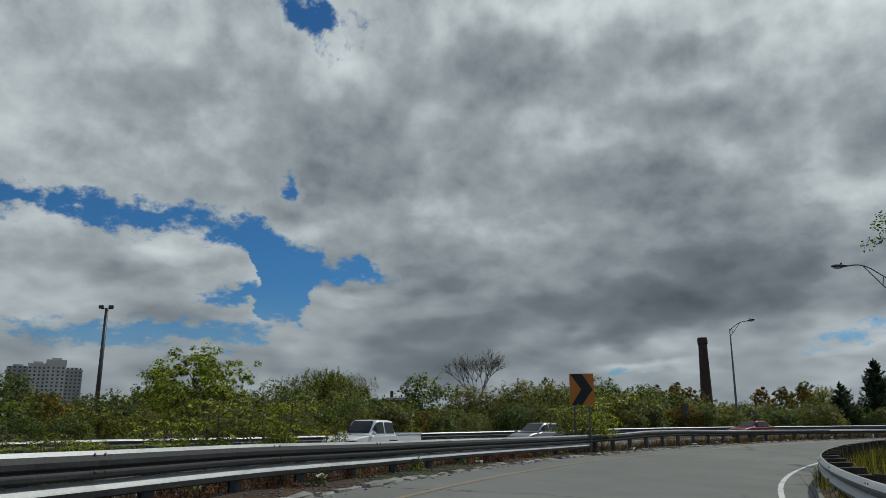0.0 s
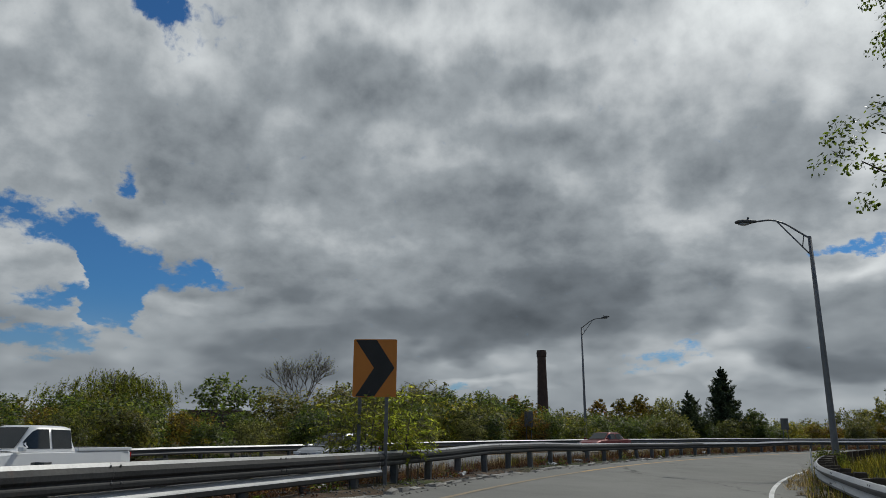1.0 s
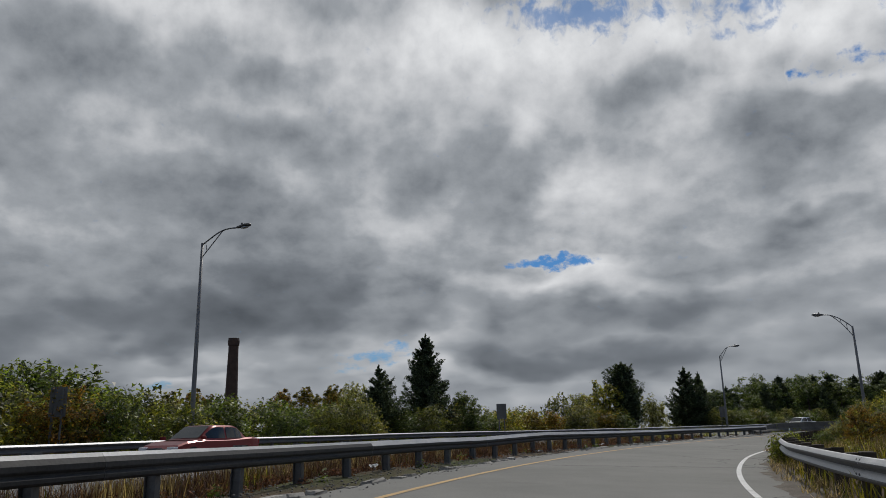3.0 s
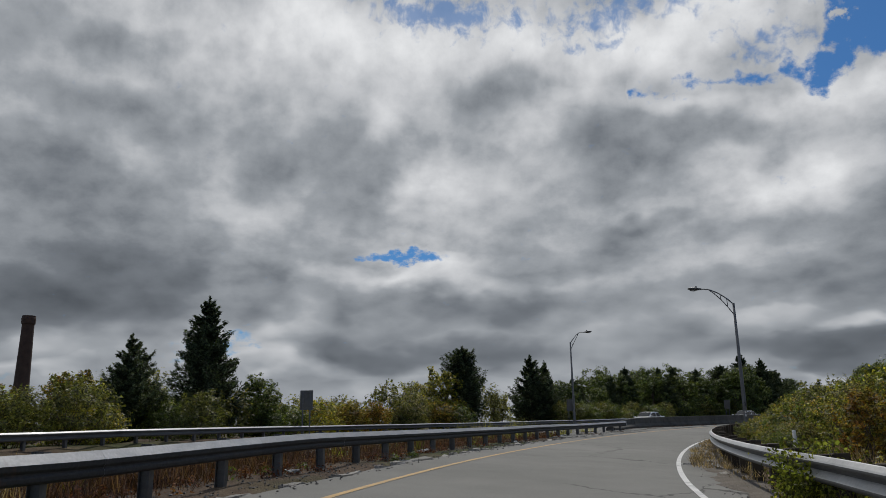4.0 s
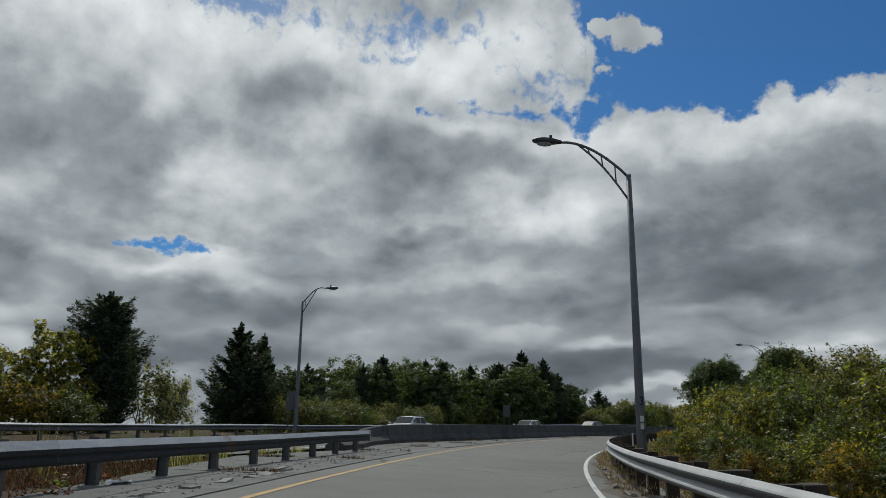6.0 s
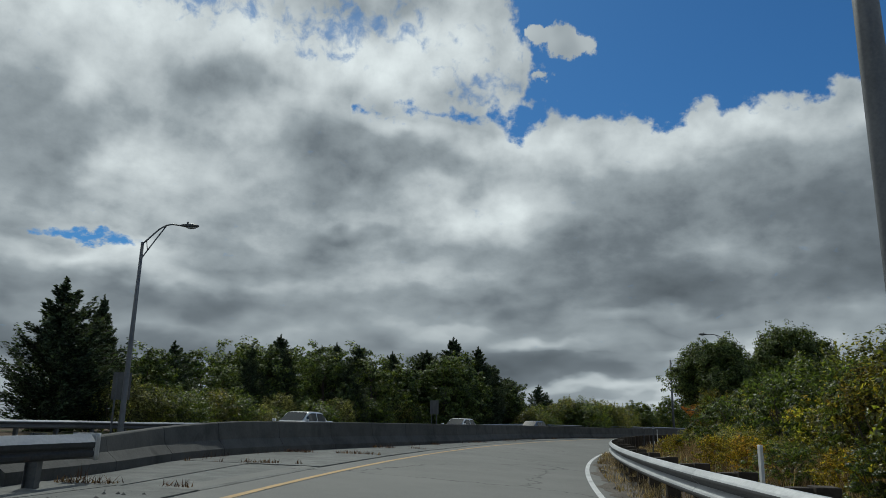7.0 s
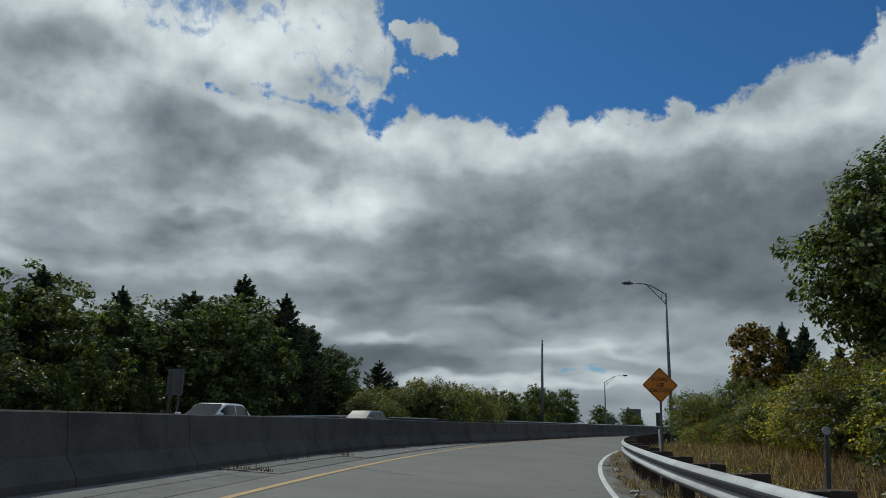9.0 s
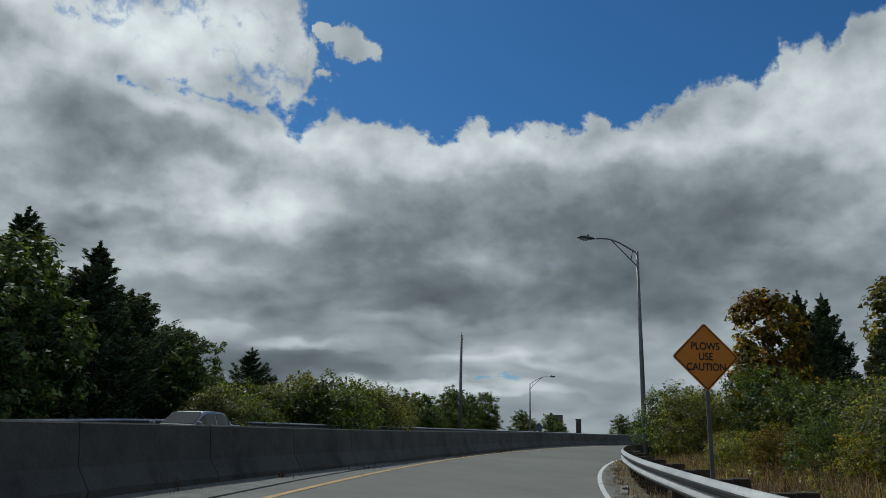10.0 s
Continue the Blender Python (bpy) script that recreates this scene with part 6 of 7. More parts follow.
for i in range(96):
    u = 0.4 + i * 0.102 + rng.uniform(-0.1, 0.1)
    lat = 9.0 + (i % 2) * 1.6 + rng.uniform(-0.6, 0.9)
    p = at_highway(u, lat)
    kind = rng.choices(HEDGE, [4, 5, 1.3, 0.9, 0.8])[0]
    size = float(np.interp(u, [0, 3.5, 5, 6.5, 8, 9.5, 10.2], [0.55, 0.58, 0.72, 0.95, 0.8, 0.75, 0.9])) * rng.uniform(0.75, 1.15)
    if i % 2:
        woods(kind, p.x, p.y, size, rng.uniform(0.8, 1.0))
    else:
        bush(kind, p.x, p.y, size, rng.uniform(0.8, 1.0), rng.randrange(3))
for i in range(100):
    u = rng.uniform(0.4, 9.8)
    p = at_highway(u, rng.uniform(12.0, 34))
    size = float(np.interp(u, [0, 3.5, 5, 6.8, 7.6, 10], [0.55, 0.65, 0.95, 1.25, 0.95, 1.0])) * rng.uniform(0.8, 1.2)
    woods(rng.choices(HEDGE, [5, 5, 1, 1, 0.2])[0], p.x, p.y, size, rng.uniform(0.8, 1.1))
for i in range(70):
    p = at_highway(rng.uniform(0.0, 9.0), rng.uniform(40, 120))
    woods(rng.choice(["green", "olive", "green", "rust"]), p.x, p.y, rng.uniform(1.3, 2.0), rng.uniform(0.8, 1.1))
for i in range(46):
    p = at_ramp(rng.uniform(0.3, 6.0), -rng.uniform(20.0, 42.0))
    woods(rng.choice(["yellow", "green", "green", "olive"]), p.x, p.y, rng.uniform(0.8, 1.3), 1.0)
for i in range(34):
    u = rng.uniform(0.0, 9.0)
    p = at_highway(u, rng.uniform(45, 120))
    tree("green", p.x, p.y, rng.uniform(0.65, 1.0), 0.9, rng.randrange(2))


def join_woods():
    kinds = sorted({k for k, _ in WOODS})
    cos, mats, tris = [], [], []
    base = 0
    for k in kinds:
        src = [c for c in FIRST[(k, 0, 0)].children if c.name.startswith("crown")][0].data
        co = np.empty(len(src.vertices) * 3)
        src.vertices.foreach_get("co", co)
        co = co.reshape(-1, 3, 3)[::3]
        mid = co.mean(1, keepdims=True)
        co = (mid + (co - mid) * 1.45).reshape(-1, 3)
        for kk, m in WOODS:
            if kk != k:
                continue
            w = np.array(m)
            cos.append(co @ w[:3, :3].T + w[:3, 3])
            n = len(co) // 3
            tris.append(base + np.arange(n * 3))
            mats.append(np.full(n, kinds.index(k), np.int32))
            base += len(co)
    me = bpy.data.meshes.new("far_woods")
    v = np.concatenate(cos)
    tri = np.concatenate(tris)
    me.vertices.add(len(v))
    me.vertices.foreach_set("co", v.reshape(-1))
    me.loops.add(len(tri))
    me.loops.foreach_set("vertex_index", tri)
    me.polygons.add(len(tri) // 3)
    me.polygons.foreach_set("loop_start", np.arange(0, len(tri), 3))
    for k in kinds:
        me.materials.append(BUSH[k][0])
    me.polygons.foreach_set("material_index", np.concatenate(mats))
    me.update()
    tagged(new("far_woods", me), "far green and brown scrub woods beyond the road", "woods", kind="stuff")


# --- named trees on the far side
place("willow", lambda: make_willow(31, "broad willow with yellowing hanging twigs"), -21.0, 132.0, 1.85, 0.70)
place("bare", lambda: make_bare_tree(41, "bare grey tree with few leaves"), 6.6, 143.0, (15.9 - ground_z(6.6, 143.0)) / 9.0, 1.0)
cedar(50.55, 87.6, 9.0, 1.35, 0)
cedar(45.3, 85.8, 6.2, 1.5, 2)
cedar(82.2, 96.3, 8.7, 1.5, 1)
cedar(94.1, 97.3, 8.6, 1.7, 2)
tree("gold", 79.3, 96.2, 0.92, 1.05, 0)
tree("gold", 76.6, 96.6, 0.72, 1.0, 1)
for x, y, top in ((65.2, 154.5, 9.3), (61.5, 137.0, 8.5), (80.6, 167.2, 11.2), (70.3, 142.0, 7.2), (74.0, 153.0, 8.8), (66.5, 144.0, 7.8), (77.8, 253.5, 16.0), (73.5, 262.0, 15.6), (84.5, 258.0, 14.6), (90.0, 262.0, 13.5)):
    tree("russet", x, y, (top - ground_z(x, y)) / 9.0, 1.0, int(x) % 2)
tree("oak", 54.0, 87.2, 0.42, 1.0, 1)
bush("pale", 57.5, 113.6, 1.75, 1.1, 1)
bush("pale", 85.4, 96.0, 1.15, 1.1, 0)
bush("pale", 87.6, 96.5, 0.95, 1.1, 1)
bush("pale", 73.8, 95.0, 1.25, 1.0, 2)
cedar(96.6, 97.2, 8.1, 1.0, 0)
cedar(139.4, 92.9, 10.9, 1.5, 0)
cedar(142.5, 91.2, 10.2, 1.6, 0)
cedar(146.6, 91.4, 8.7, 1.7, 1)
cedar(150.5, 90.6, 7.4, 1.8, 1)
cedar(158.2, 88.4, 7.1, 1.7, 2)
cedar(113.7, 97.2, 8.1, 1.3, 0)
cedar(121.0, 96.5, 8.3, 1.3, 0)
cedar(110.0, 97.0, 7.0, 1.2, 2)
cedar(131.0, 96.0, 8.6, 1.3, 0)
for x, y, top, wide in ((104.5, 99.0, 6.6, 1.5), (115.0, 98.0, 7.9, 1.1), (126.0, 97.0, 8.6, 1.5), (136.0, 94.5, 9.2, 1.4), (119.0, 94.0, 6.6, 1.6)):
    cedar(x, y, top, wide, int(x) % 3)
for x, y, k in ((98, 101, 0.64), (101, 98, 0.62), (104, 101, 0.68), (107, 97, 0.68), (110, 101, 0.76), (113, 97, 0.76), (116, 101, 0.86), (118, 96, 0.82), (122, 99, 0.90), (125, 95, 0.84), (128, 99, 0.98), (131, 94, 0.88), (134, 97, 0.98),
                (137, 93, 0.90), (138, 99, 1.0), (142, 96, 1.0), (146, 93, 0.85), (149, 90, 0.66), (112, 107, 0.85), (122, 107, 0.98), (132, 106, 1.05), (143, 103, 1.0)):
    tree("oak", x, y, k * (0.94, 0.78, 0.88, 0.72)[int(x * 0.7 + y) % 4], 0.94, int(x) % 3)
for x, y, k in ((153.5, 91.0, 0.72), (160, 92, 0.55), (136, 91.5, 0.92), (133, 91.5, 0.86), (147.5, 95.5, 0.9)):
    tree("oak", x, y, k, 0.95, int(x) % 3)
for x, y, k in ((3.5, 82.5, 1.55), (8.0, 83.0, 1.75), (12.0, 84.5, 1.6), (16.0, 85.5, 1.85), (19.5, 86.0, 1.7), (22.5, 87.0, 1.75), (25.5, 88.5, 1.45)):
    bush("olive" if x < 18 else "green", x, y, k, 0.85, int(y) % 3)
for i in range(30):
    bush(rng.choice(["yellow", "olive", "green"]), rng.uniform(156, 198), rng.uniform(80, 90), rng.uniform(0.9, 1.3), 1.0, i % 3)
for i in range(34):
    x = 96 + i * 1.65
    bush(rng.choice(["olive", "pale", "pale", "green"]), x, rng.uniform(91.8, 95.0), rng.uniform(0.6, 0.95), 0.9, i % 3)
for i in range(16):
    bush(rng.choice(["green", "olive", "green"]), rng.uniform(146, 163), rng.uniform(85.5, 89.5), rng.uniform(0.7, 1.05), 0.95, i % 3)
for x, y, top in ((212.4, 76.5, 8.2), (218.0, 75.0, 7.4), (227.3, 72.4, 8.4)):
    tree("oak", x, y, (top - ground_z(x, y)) / 9.0, 1.0, int(y) % 3)
for x, y, k in ((195, 80, 0.75), (200, 82, 0.8), (206, 78, 0.78), (222, 76, 0.6), (228, 73, 0.65), (240, 66, 0.7), (250, 60, 0.7), (262, 45, 0.8), (268, 40, 0.8)):
    tree("green", x, y, k, 0.95, int(x) % 2)
    bush("green", x - 1.5, y - 1.0, 1.1, 0.9, int(x) % 3)
    bush("olive", x + 1.8, y - 1.2, 1.0, 0.9, int(y) % 3)

# --- inside of the curve
# limbs that reach out over the road, from the foot of the trunk
OVER = [(-4.6, 0.4, 8.3), (-3.9, 0.3, 9.2), (-3.4, 0.4, 7.4), (-2.6, 0.4, 9.0)]
place("overhang", lambda: make_tree(55, L_GREEN, "tall leafy tree leaning over the ramp", 18.0, 3.2, 0.24, 6500, 0.15, "", 0.70, boughs=OVER), 23.6, 29.6, 1.0, 1.0, 0)
for i in range(60):
    u = 6.25 + (i % 30) * 0.125 + rng.uniform(-0.08, 0.08)
    lat = -rng.uniform(5.2, 7.4) - (0.7 if u > 8.2 else 0) if i < 30 else -rng.uniform(7.8, 13.0)
    p = at_ramp(u, lat)
    kind = rng.choices(["yellow", "green", "olive", "rust", "amber"], [3, 4.6, 1.8, 1.6, 0.25])[0]
    bush(kind, p.x, p.y, rng.uniform(0.50, 0.70) if i < 30 else rng.uniform(0.62, 0.86), rng.uniform(0.85, 1.05), rng.randrange(2), 1 if i < 30 else 2)
for i in range(16):
    p = at_ramp(5.15 + (i % 8) * 0.16, -rng.uniform(4.6, 6.0) if i < 8 else -rng.uniform(6.3, 8.5))
    bush(("rust", "olive", "yellow", "green", "rust", "yellow", "olive", "yellow")[i % 8], p.x, p.y, rng.uniform(0.42, 0.58) if i < 8 else rng.uniform(0.55, 0.70), 0.88, i % 2, 1)
for x, y, k, turn in ((106.3, 66.7, 0.80, 200), (112.6, 62.9, 0.98, 80)):
    place(("tree", "round", 0), lambda: TREE["round"](0), x, y, k, 1.0, turn)
bush("olive", 103.4, 61.9, 1.42, 0.85, 0, 1)
bush("green", 106.2, 61.0, 1.30, 0.9, 1, 1)
bush("olive", 112.4, 58.4, 1.75, 0.9, 1)
for i in range(26):
    u = 6.05 + i * 0.14 + rng.uniform(-0.05, 0.05)
    p = at_ramp(u, -rng.uniform(4.3, 5.6) - (1.1 if u > 7.9 else 0))
    bush(rng.choice(["yellow", "yellow", "green"]), p.x, p.y, rng.uniform(0.28, 0.45), 0.75, rng.randrange(2), 1 if i < 16 else 2)
for i in range(22):
    p = at_ramp(5.3 + i * 0.09 + rng.uniform(-0.04, 0.04), -rng.uniform(3.7, 4.6))
    bush(rng.choice(["yellow", "olive", "yellow", "green", "rust"]), p.x, p.y, rng.uniform(0.20, 0.34), 0.8, rng.randrange(2), 1)
for i in range(6):
    p = at_ramp((6.4, 6.7, 7.75, 8.1, 8.25, 8.95)[i], -rng.uniform(4.2, 5.0))
    bush("amber", p.x, p.y, rng.uniform(0.22, 0.32), 0.95, i % 2, 1)
# low mounds of vines before the diamond sign
for i in range(26):
    u = 10.0 + (i % 13) * 0.17 + rng.uniform(-0.06, 0.06)
    p = at_ramp(u, -rng.uniform(7.0, 10.5))
    bush(rng.choice(["yellow", "green", "yellow", "olive"]), p.x, p.y, rng.uniform(0.60, 0.95), 0.80, rng.randrange(2), 2)
for i in range(26):
    u = 12.05 + (i % 13) * 0.26 + rng.uniform(-0.06, 0.06)
    p = at_ramp(u, -rng.uniform(4.0, 6.5) if i < 13 else -rng.uniform(6.5, 13))
    bush(rng.choices(["yellow", "green", "olive", "rust"], [3, 5, 2, 1])[0], p.x, p.y, rng.uniform(0.75, 1.05), 0.95, rng.randrange(2), 2)
for i in range(7):
    p = at_ramp(12.3 + i * 0.3, -rng.uniform(3.4, 4.4))
    bush(("green", "green", "yellow")[i % 3], p.x, p.y, rng.uniform(0.70, 0.95), 0.95, i % 2, 2)
for i in range(6):
    p = at_ramp(11.0 + i * 0.13, -rng.uniform(4.7, 6.2))
    bush(("yellow", "green", "rust")[i % 3], p.x, p.y, rng.uniform(0.34, 0.46), 0.9, i % 2, 2)
tree("rust", 141.0, 61.4, 0.95, 1.0, 0)
cedar(142.6, 59.4, 8.3, 1.1, 0)
cedar(143.6, 57.9, 8.4, 1.1, 0)
cedar(139.4, 57.4, 6.6, 1.3, 0)
cedar(136.2, 57.0, 6.4, 1.3, 1)
tree("rust", 150.0, 50.6, 1.30, 1.0, 0)
tree("rust", 131.0, 57.0, 0.80, 1.0, 0)
for i in range(12):
    p = at_ramp(rng.uniform(10.2, 12.0), -rng.uniform(12, 18))
    bush(rng.choice(["green", "rust", "olive"]), p.x, p.y, rng.uniform(1.1, 1.4), 1.05, i % 3)
for kind in HEDGE:
    if (kind, 0, 0) not in FIRST:
        bush(kind, 30.0 + len(FIRST), 92.0, 1.0, 1.0, 0)
join_woods()


def vine(u, length, seed):
    """A creeper that has climbed over the rail."""
    r = np.random.default_rng(seed)
    ob = plant_base("vine", "leafy green vine creeping over the guardrail", "vine", "")
    pts, runs = [], []
    for k in range(44):
        c = at_ramp(u + r.uniform(-length, length) / 13.8, right_lat(u) - r.uniform(-0.25, 0.45))
        base = np.array([c.x, c.y, c.z])
        top = base + np.array([r.normal() * 0.15, r.normal() * 0.15, r.uniform(0.35, 0.9)])
        runs.append((crooked(r, base - np.array([0, 0, 0.1]), top, 4, 0.2), taper(0.008, 0.003)))
        pts.append(base + (top - base) * r.uniform(0.0, 1, (190, 1)) + r.normal(size=(190, 3)) * 0.10)
    tubes("creeper_stem", runs, M_BARK, ob, sides=4)
    pts = np.concatenate(pts)
    shared("leaf_cover", leaf_mesh("leaf_cover", pts, r.uniform(0.6, 1.3, len(pts)) * 0.050, L_YELLOW_GREEN, r, 0.75), ob, Matrix())


vine(4.74, 0.75, 5)
vine(3.1, 0.35, 6)

# --- sumac by the chevron sign and on the verge
for x, y, k, v in ((5.6, 29.9, 0.98, 0), (4.9, 29.6, 0.85, 1), (6.4, 30.4, 0.8, 0), (-3.8, 13.2, 0.80, 1), (-3.0, 14.2, 0.78, 0), (-4.4, 12.4, 0.74, 0), (-2.3, 16.6, 0.55, 1), (-5.2, 9.8, 0.56, 1), (-5.0, 10.6, 0.60, 0), (-5.6, 11.4, 0.62, 1), (-5.0, 8.6, 0.52, 0), (-3.4, 15.4, 0.7, 1)):
    place(("sumac", v), lambda: make_sumac(60 + v, "young sumac thicket with long feathery leaves", 2.3, 7, 0.85, 10, (L_LIME, L_YELLOW)[v]), x, y, k)


place("stalks", lambda: make_sumac(71, "tall bare sumac stalks with a few leaves at the top", 3.0, 3, 0.5, 4, L_GREEN, 0.92), -3.0, 14.3, 0.72)
place("ailanthus", lambda: make_tree(72, L_LIME, "airy yellow-green tree behind the highway rail", 6.4, 4.2, 0.10, 9000, 0.20, "", 0.40, fold=False, clump=0.5), -13.6, 41.0, 0.74, 1.0)


# ---- grass and weeds ----
def grass(name, label, spots, heights, mat, width=0.016, lean=0.35, seed=1):
    """Many single blades as one mesh."""
    g = np.random.default_rng(seed)
    n = len(spots)
    h = np.asarray(heights)[:, None]
    a = g.uniform(0, 6.283, n)
    d = np.stack([np.cos(a), np.sin(a), np.zeros(n)], 1)
    side = np.stack([-np.sin(a), np.cos(a), np.zeros(n)], 1) * width
    tip = spots + d * h * g.uniform(0.05, lean, (n, 1)) + np.array([0, 0, 1.0]) * h
    v = np.stack([spots - side, spots + side, tip], 1).reshape(-1, 3)
    me = bpy.data.meshes.new(name)
    me.vertices.add(n * 3)
    me.vertices.foreach_set("co", v.reshape(-1))
    me.loops.add(n * 3)
    me.loops.foreach_set("vertex_index", np.arange(n * 3))
    me.polygons.add(n)
    me.polygons.foreach_set("loop_start", np.arange(0, n * 3, 3))
    me.update()
    me.materials.append(mat)
    return tagged(new(name, me), label, "grass", kind="stuff")


def spots_along(n, u0, u1, lat0, lat1, seed, tuft=0.0, paved=False):
    g = np.random.default_rng(seed)
    u = g.uniform(u0, u1, n)
    lat = g.uniform(lat0, lat1, n)
    if tuft:
        k = max(n // 30, 1)
        cu, cl = g.uniform(u0, u1, k), g.uniform(lat0, lat1, k)
        pick = g.integers(0, k, n)
        u = cu[pick] + g.normal(size=n) * tuft / 13.8
        lat = np.clip(cl[pick] + g.normal(size=n) * tuft, lat0, lat1)
    x = np.interp(u, RAMP_U, RAMP[:, 0]) + np.interp(u, RAMP_U, RAMP_N[:, 0]) * lat
    y = np.interp(u, RAMP_U, RAMP[:, 1]) + np.interp(u, RAMP_U, RAMP_N[:, 1]) * lat
    z = np.interp(u, RAMP_U, RAMP[:, 2]) + 0.005 if paved else ground_height(x, y) - 0.02
    return np.stack([x, y, z], 1)


g = np.random.default_rng(9)
s = spots_along(52000, -1.5, 7.3, 5.7, 8.3, 10, 0.22)
grass("tall_dry_grass", "tan and rusty dry grass between guardrail and highway", s, g.uniform(0.08, 0.36, len(s)) * g.uniform(0.4, 1.0, len(s)), L_DRY, 0.008, 2.0, seed=8)
s = spots_along(20000, -1.5, 7.3, 5.5, 8.6, 11, 0.25)
grass("dry_grass", "rust brown dry grass on the verge under the guardrail", s, g.uniform(0.05, 0.26, len(s)), L_DRY, 0.008, 1.5, seed=2)
s = spots_along(9000, -1.5, 4.6, 6.2, 8.9, 36, 0.16)
grass("tall_straw", "tall pale straw stalks between guardrail and highway", s, g.uniform(0.3, 0.85, len(s)), L_STRAW, 0.008, 0.5, seed=37)
s = spots_along(30000, 4.4, 15, -6.0, -2.6, 12, 0.3)
grass("verge_grass", "pale straw coloured grass behind the timber posts", s, g.uniform(0.10, 0.44, len(s)), L_STRAW, 0.009, 0.9, seed=3)
s = spots_along(40000, -1.0, 4.8, -14.0, -2.9, 13, 0.4)
grass("weeds", "yellow green weeds inside the curve", s, g.uniform(0.15, 0.60, len(s)), L_WEED, 0.016, 0.8, seed=4)
s = spots_along(20000, 5.2, 15, -2.75, -1.90, 14, 0.10, True)
grass("rail_grass", "dry tufts along the pavement edge under the rail", s, g.uniform(0.03, 0.20, len(s)) * g.uniform(0.4, 1, len(s)), L_STRAW, 0.007, 1.3, seed=5)
s = spots_along(4500, 2.2, 5.2, -3.4, -2.5, 24, 0.10, True)
grass("rail_tufts", "dry brown tufts below the inner rail", s, g.uniform(0.05, 0.24, len(s)) * g.uniform(0.4, 1, len(s)), L_STRAW, 0.007, 1.3, seed=25)
s = spots_along(46000, -1.5, 7.2, 7.0, 8.9, 26, 0.22)
grass("highway_verge_grass", "rusty dry grass along the highway shoulder", s, g.uniform(0.2, 0.62, len(s)), L_DRY, 0.010, 1.1, seed=27)
s = spots_along(30000, 0.5, 5.2, 6.3, 8.7, 46, 0.20)
grass("thick_verge_grass", "thick reddish brown grass between guardrail and highway", s, g.uniform(0.22, 0.58, len(s)), L_DRY, 0.011, 1.2, seed=47)
s = spots_along(26000, 7.8, 14.0, -7.6, -3.2, 48, 0.3)
grass("bank_grass", "tan and reddish dry grass between guardrail and bushes", s, g.uniform(0.10, 0.42, len(s)), L_TAN, 0.012, 1.0, seed=49)
s = spots_along(900, 6.1, 7.5, 6.0, 8.4, 17, 0.13)
grass("goldenrod", "tall yellow green goldenrod stalks behind the guardrail", s, g.uniform(0.4, 1.2, len(s)), L_PALE, 0.010, 0.55, seed=7)
s = spots_along(1300, 0.4, 5.8, 5.7, 8.0, 18, 0.14)
grass("verge_weeds", "green weeds among the dry verge grass", s, g.uniform(0.2, 0.6, len(s)), L_WEED, 0.012, 0.7, seed=9)


def low_weeds(name, label, count, u0, u1, lat0, lat1, mat, seed, high=0.30, size=0.05):
    """Low mounds of small-leaved weeds as one mesh."""
    q = np.random.default_rng(seed)
    foot = spots_along(count, u0, u1, lat0, lat1, seed)
    pts, out = [], []
    for p in foot:
        r, h, n = q.uniform(0.12, 0.34), high * q.uniform(0.4, 1.0), int(q.uniform(40, 95))
        d = q.normal(size=(n, 3))
        d[:, 2] = np.abs(d[:, 2])
        d /= np.linalg.norm(d, axis=1)[:, None]
        pts.append(p + d * np.array([r, r, h]) * q.uniform(0.5, 1.0, (n, 1)))
        out.append(d)
    pts, out = np.concatenate(pts), np.concatenate(out)
    me = leaf_mesh(name, pts, q.uniform(0.6, 1.4, len(pts)) * size, mat, q, 0.55, fold=False, out=out)
    return tagged(new(name, me), label, "weeds", kind="stuff")


low_weeds("red_weeds", "low rust red weeds on the dirt under the guardrail", 700, -1.4, 7.3, 4.9, 8.6, L_REDWEED, 51)
low_weeds("green_verge_weeds", "low green weeds on the verge under the guardrail", 130, -1.4, 7.3, 4.9, 8.6, L_GREEN, 52, 0.34, 0.06)
low_weeds("inner_weeds", "low yellow green weeds behind the inner guardrail", 260, 4.6, 14.5, -5.4, -3.1, L_YELLOW, 53, 0.40, 0.07)
joint = g.choice(np.arange(6.91, 13.5, 0.36), 16000) + g.normal(size=16000) * 0.004
lat = 3.7 + 4.6 * g.uniform(0, 1, 16000) ** 0.8
keep = np.sin(lat * 3.1 + joint * 40) + 0.7 * np.sin(lat * 7.3 + joint * 17) > -0.2
joint, lat = joint[keep], lat[keep]
s = np.array([tuple(at_ramp(a, b, 0.03)) for a, b in zip(joint, lat)])
s = s[s[:, 1] < np.array([barrier_y(x) - 0.25 if x > 73 else 1e9 for x in s[:, 0]])]
grass("joint_weeds", "small dry weeds growing in the slab joints", s, g.uniform(0.02, 0.11, len(s)), L_DRY, 0.009, 1.6, seed=6)
x = 74 + 74 * g.uniform(0, 1, 5200) ** 1.4
x = x[np.sin(x * 1.9) + np.sin(x * 0.7 + 1) > 0.3]
y = np.array([barrier_y(a) for a in x]) - 0.32 - np.abs(g.normal(size=len(x))) * 0.07
u_near = np.array([RAMP_U[np.argmin((RAMP[:, 0] - a) ** 2 + (RAMP[:, 1] - b) ** 2)] for a, b in zip(x, y)])
s = np.stack([x, y, np.interp(u_near, RAMP_U, RAMP[:, 2]) + 0.04], 1)
grass("barrier_weeds", "dry weeds at the foot of the concrete barrier", s, g.uniform(0.05, 0.45, len(s)) * g.uniform(0.3, 1, len(s)), L_DRY, 0.010, 0.7, seed=16)


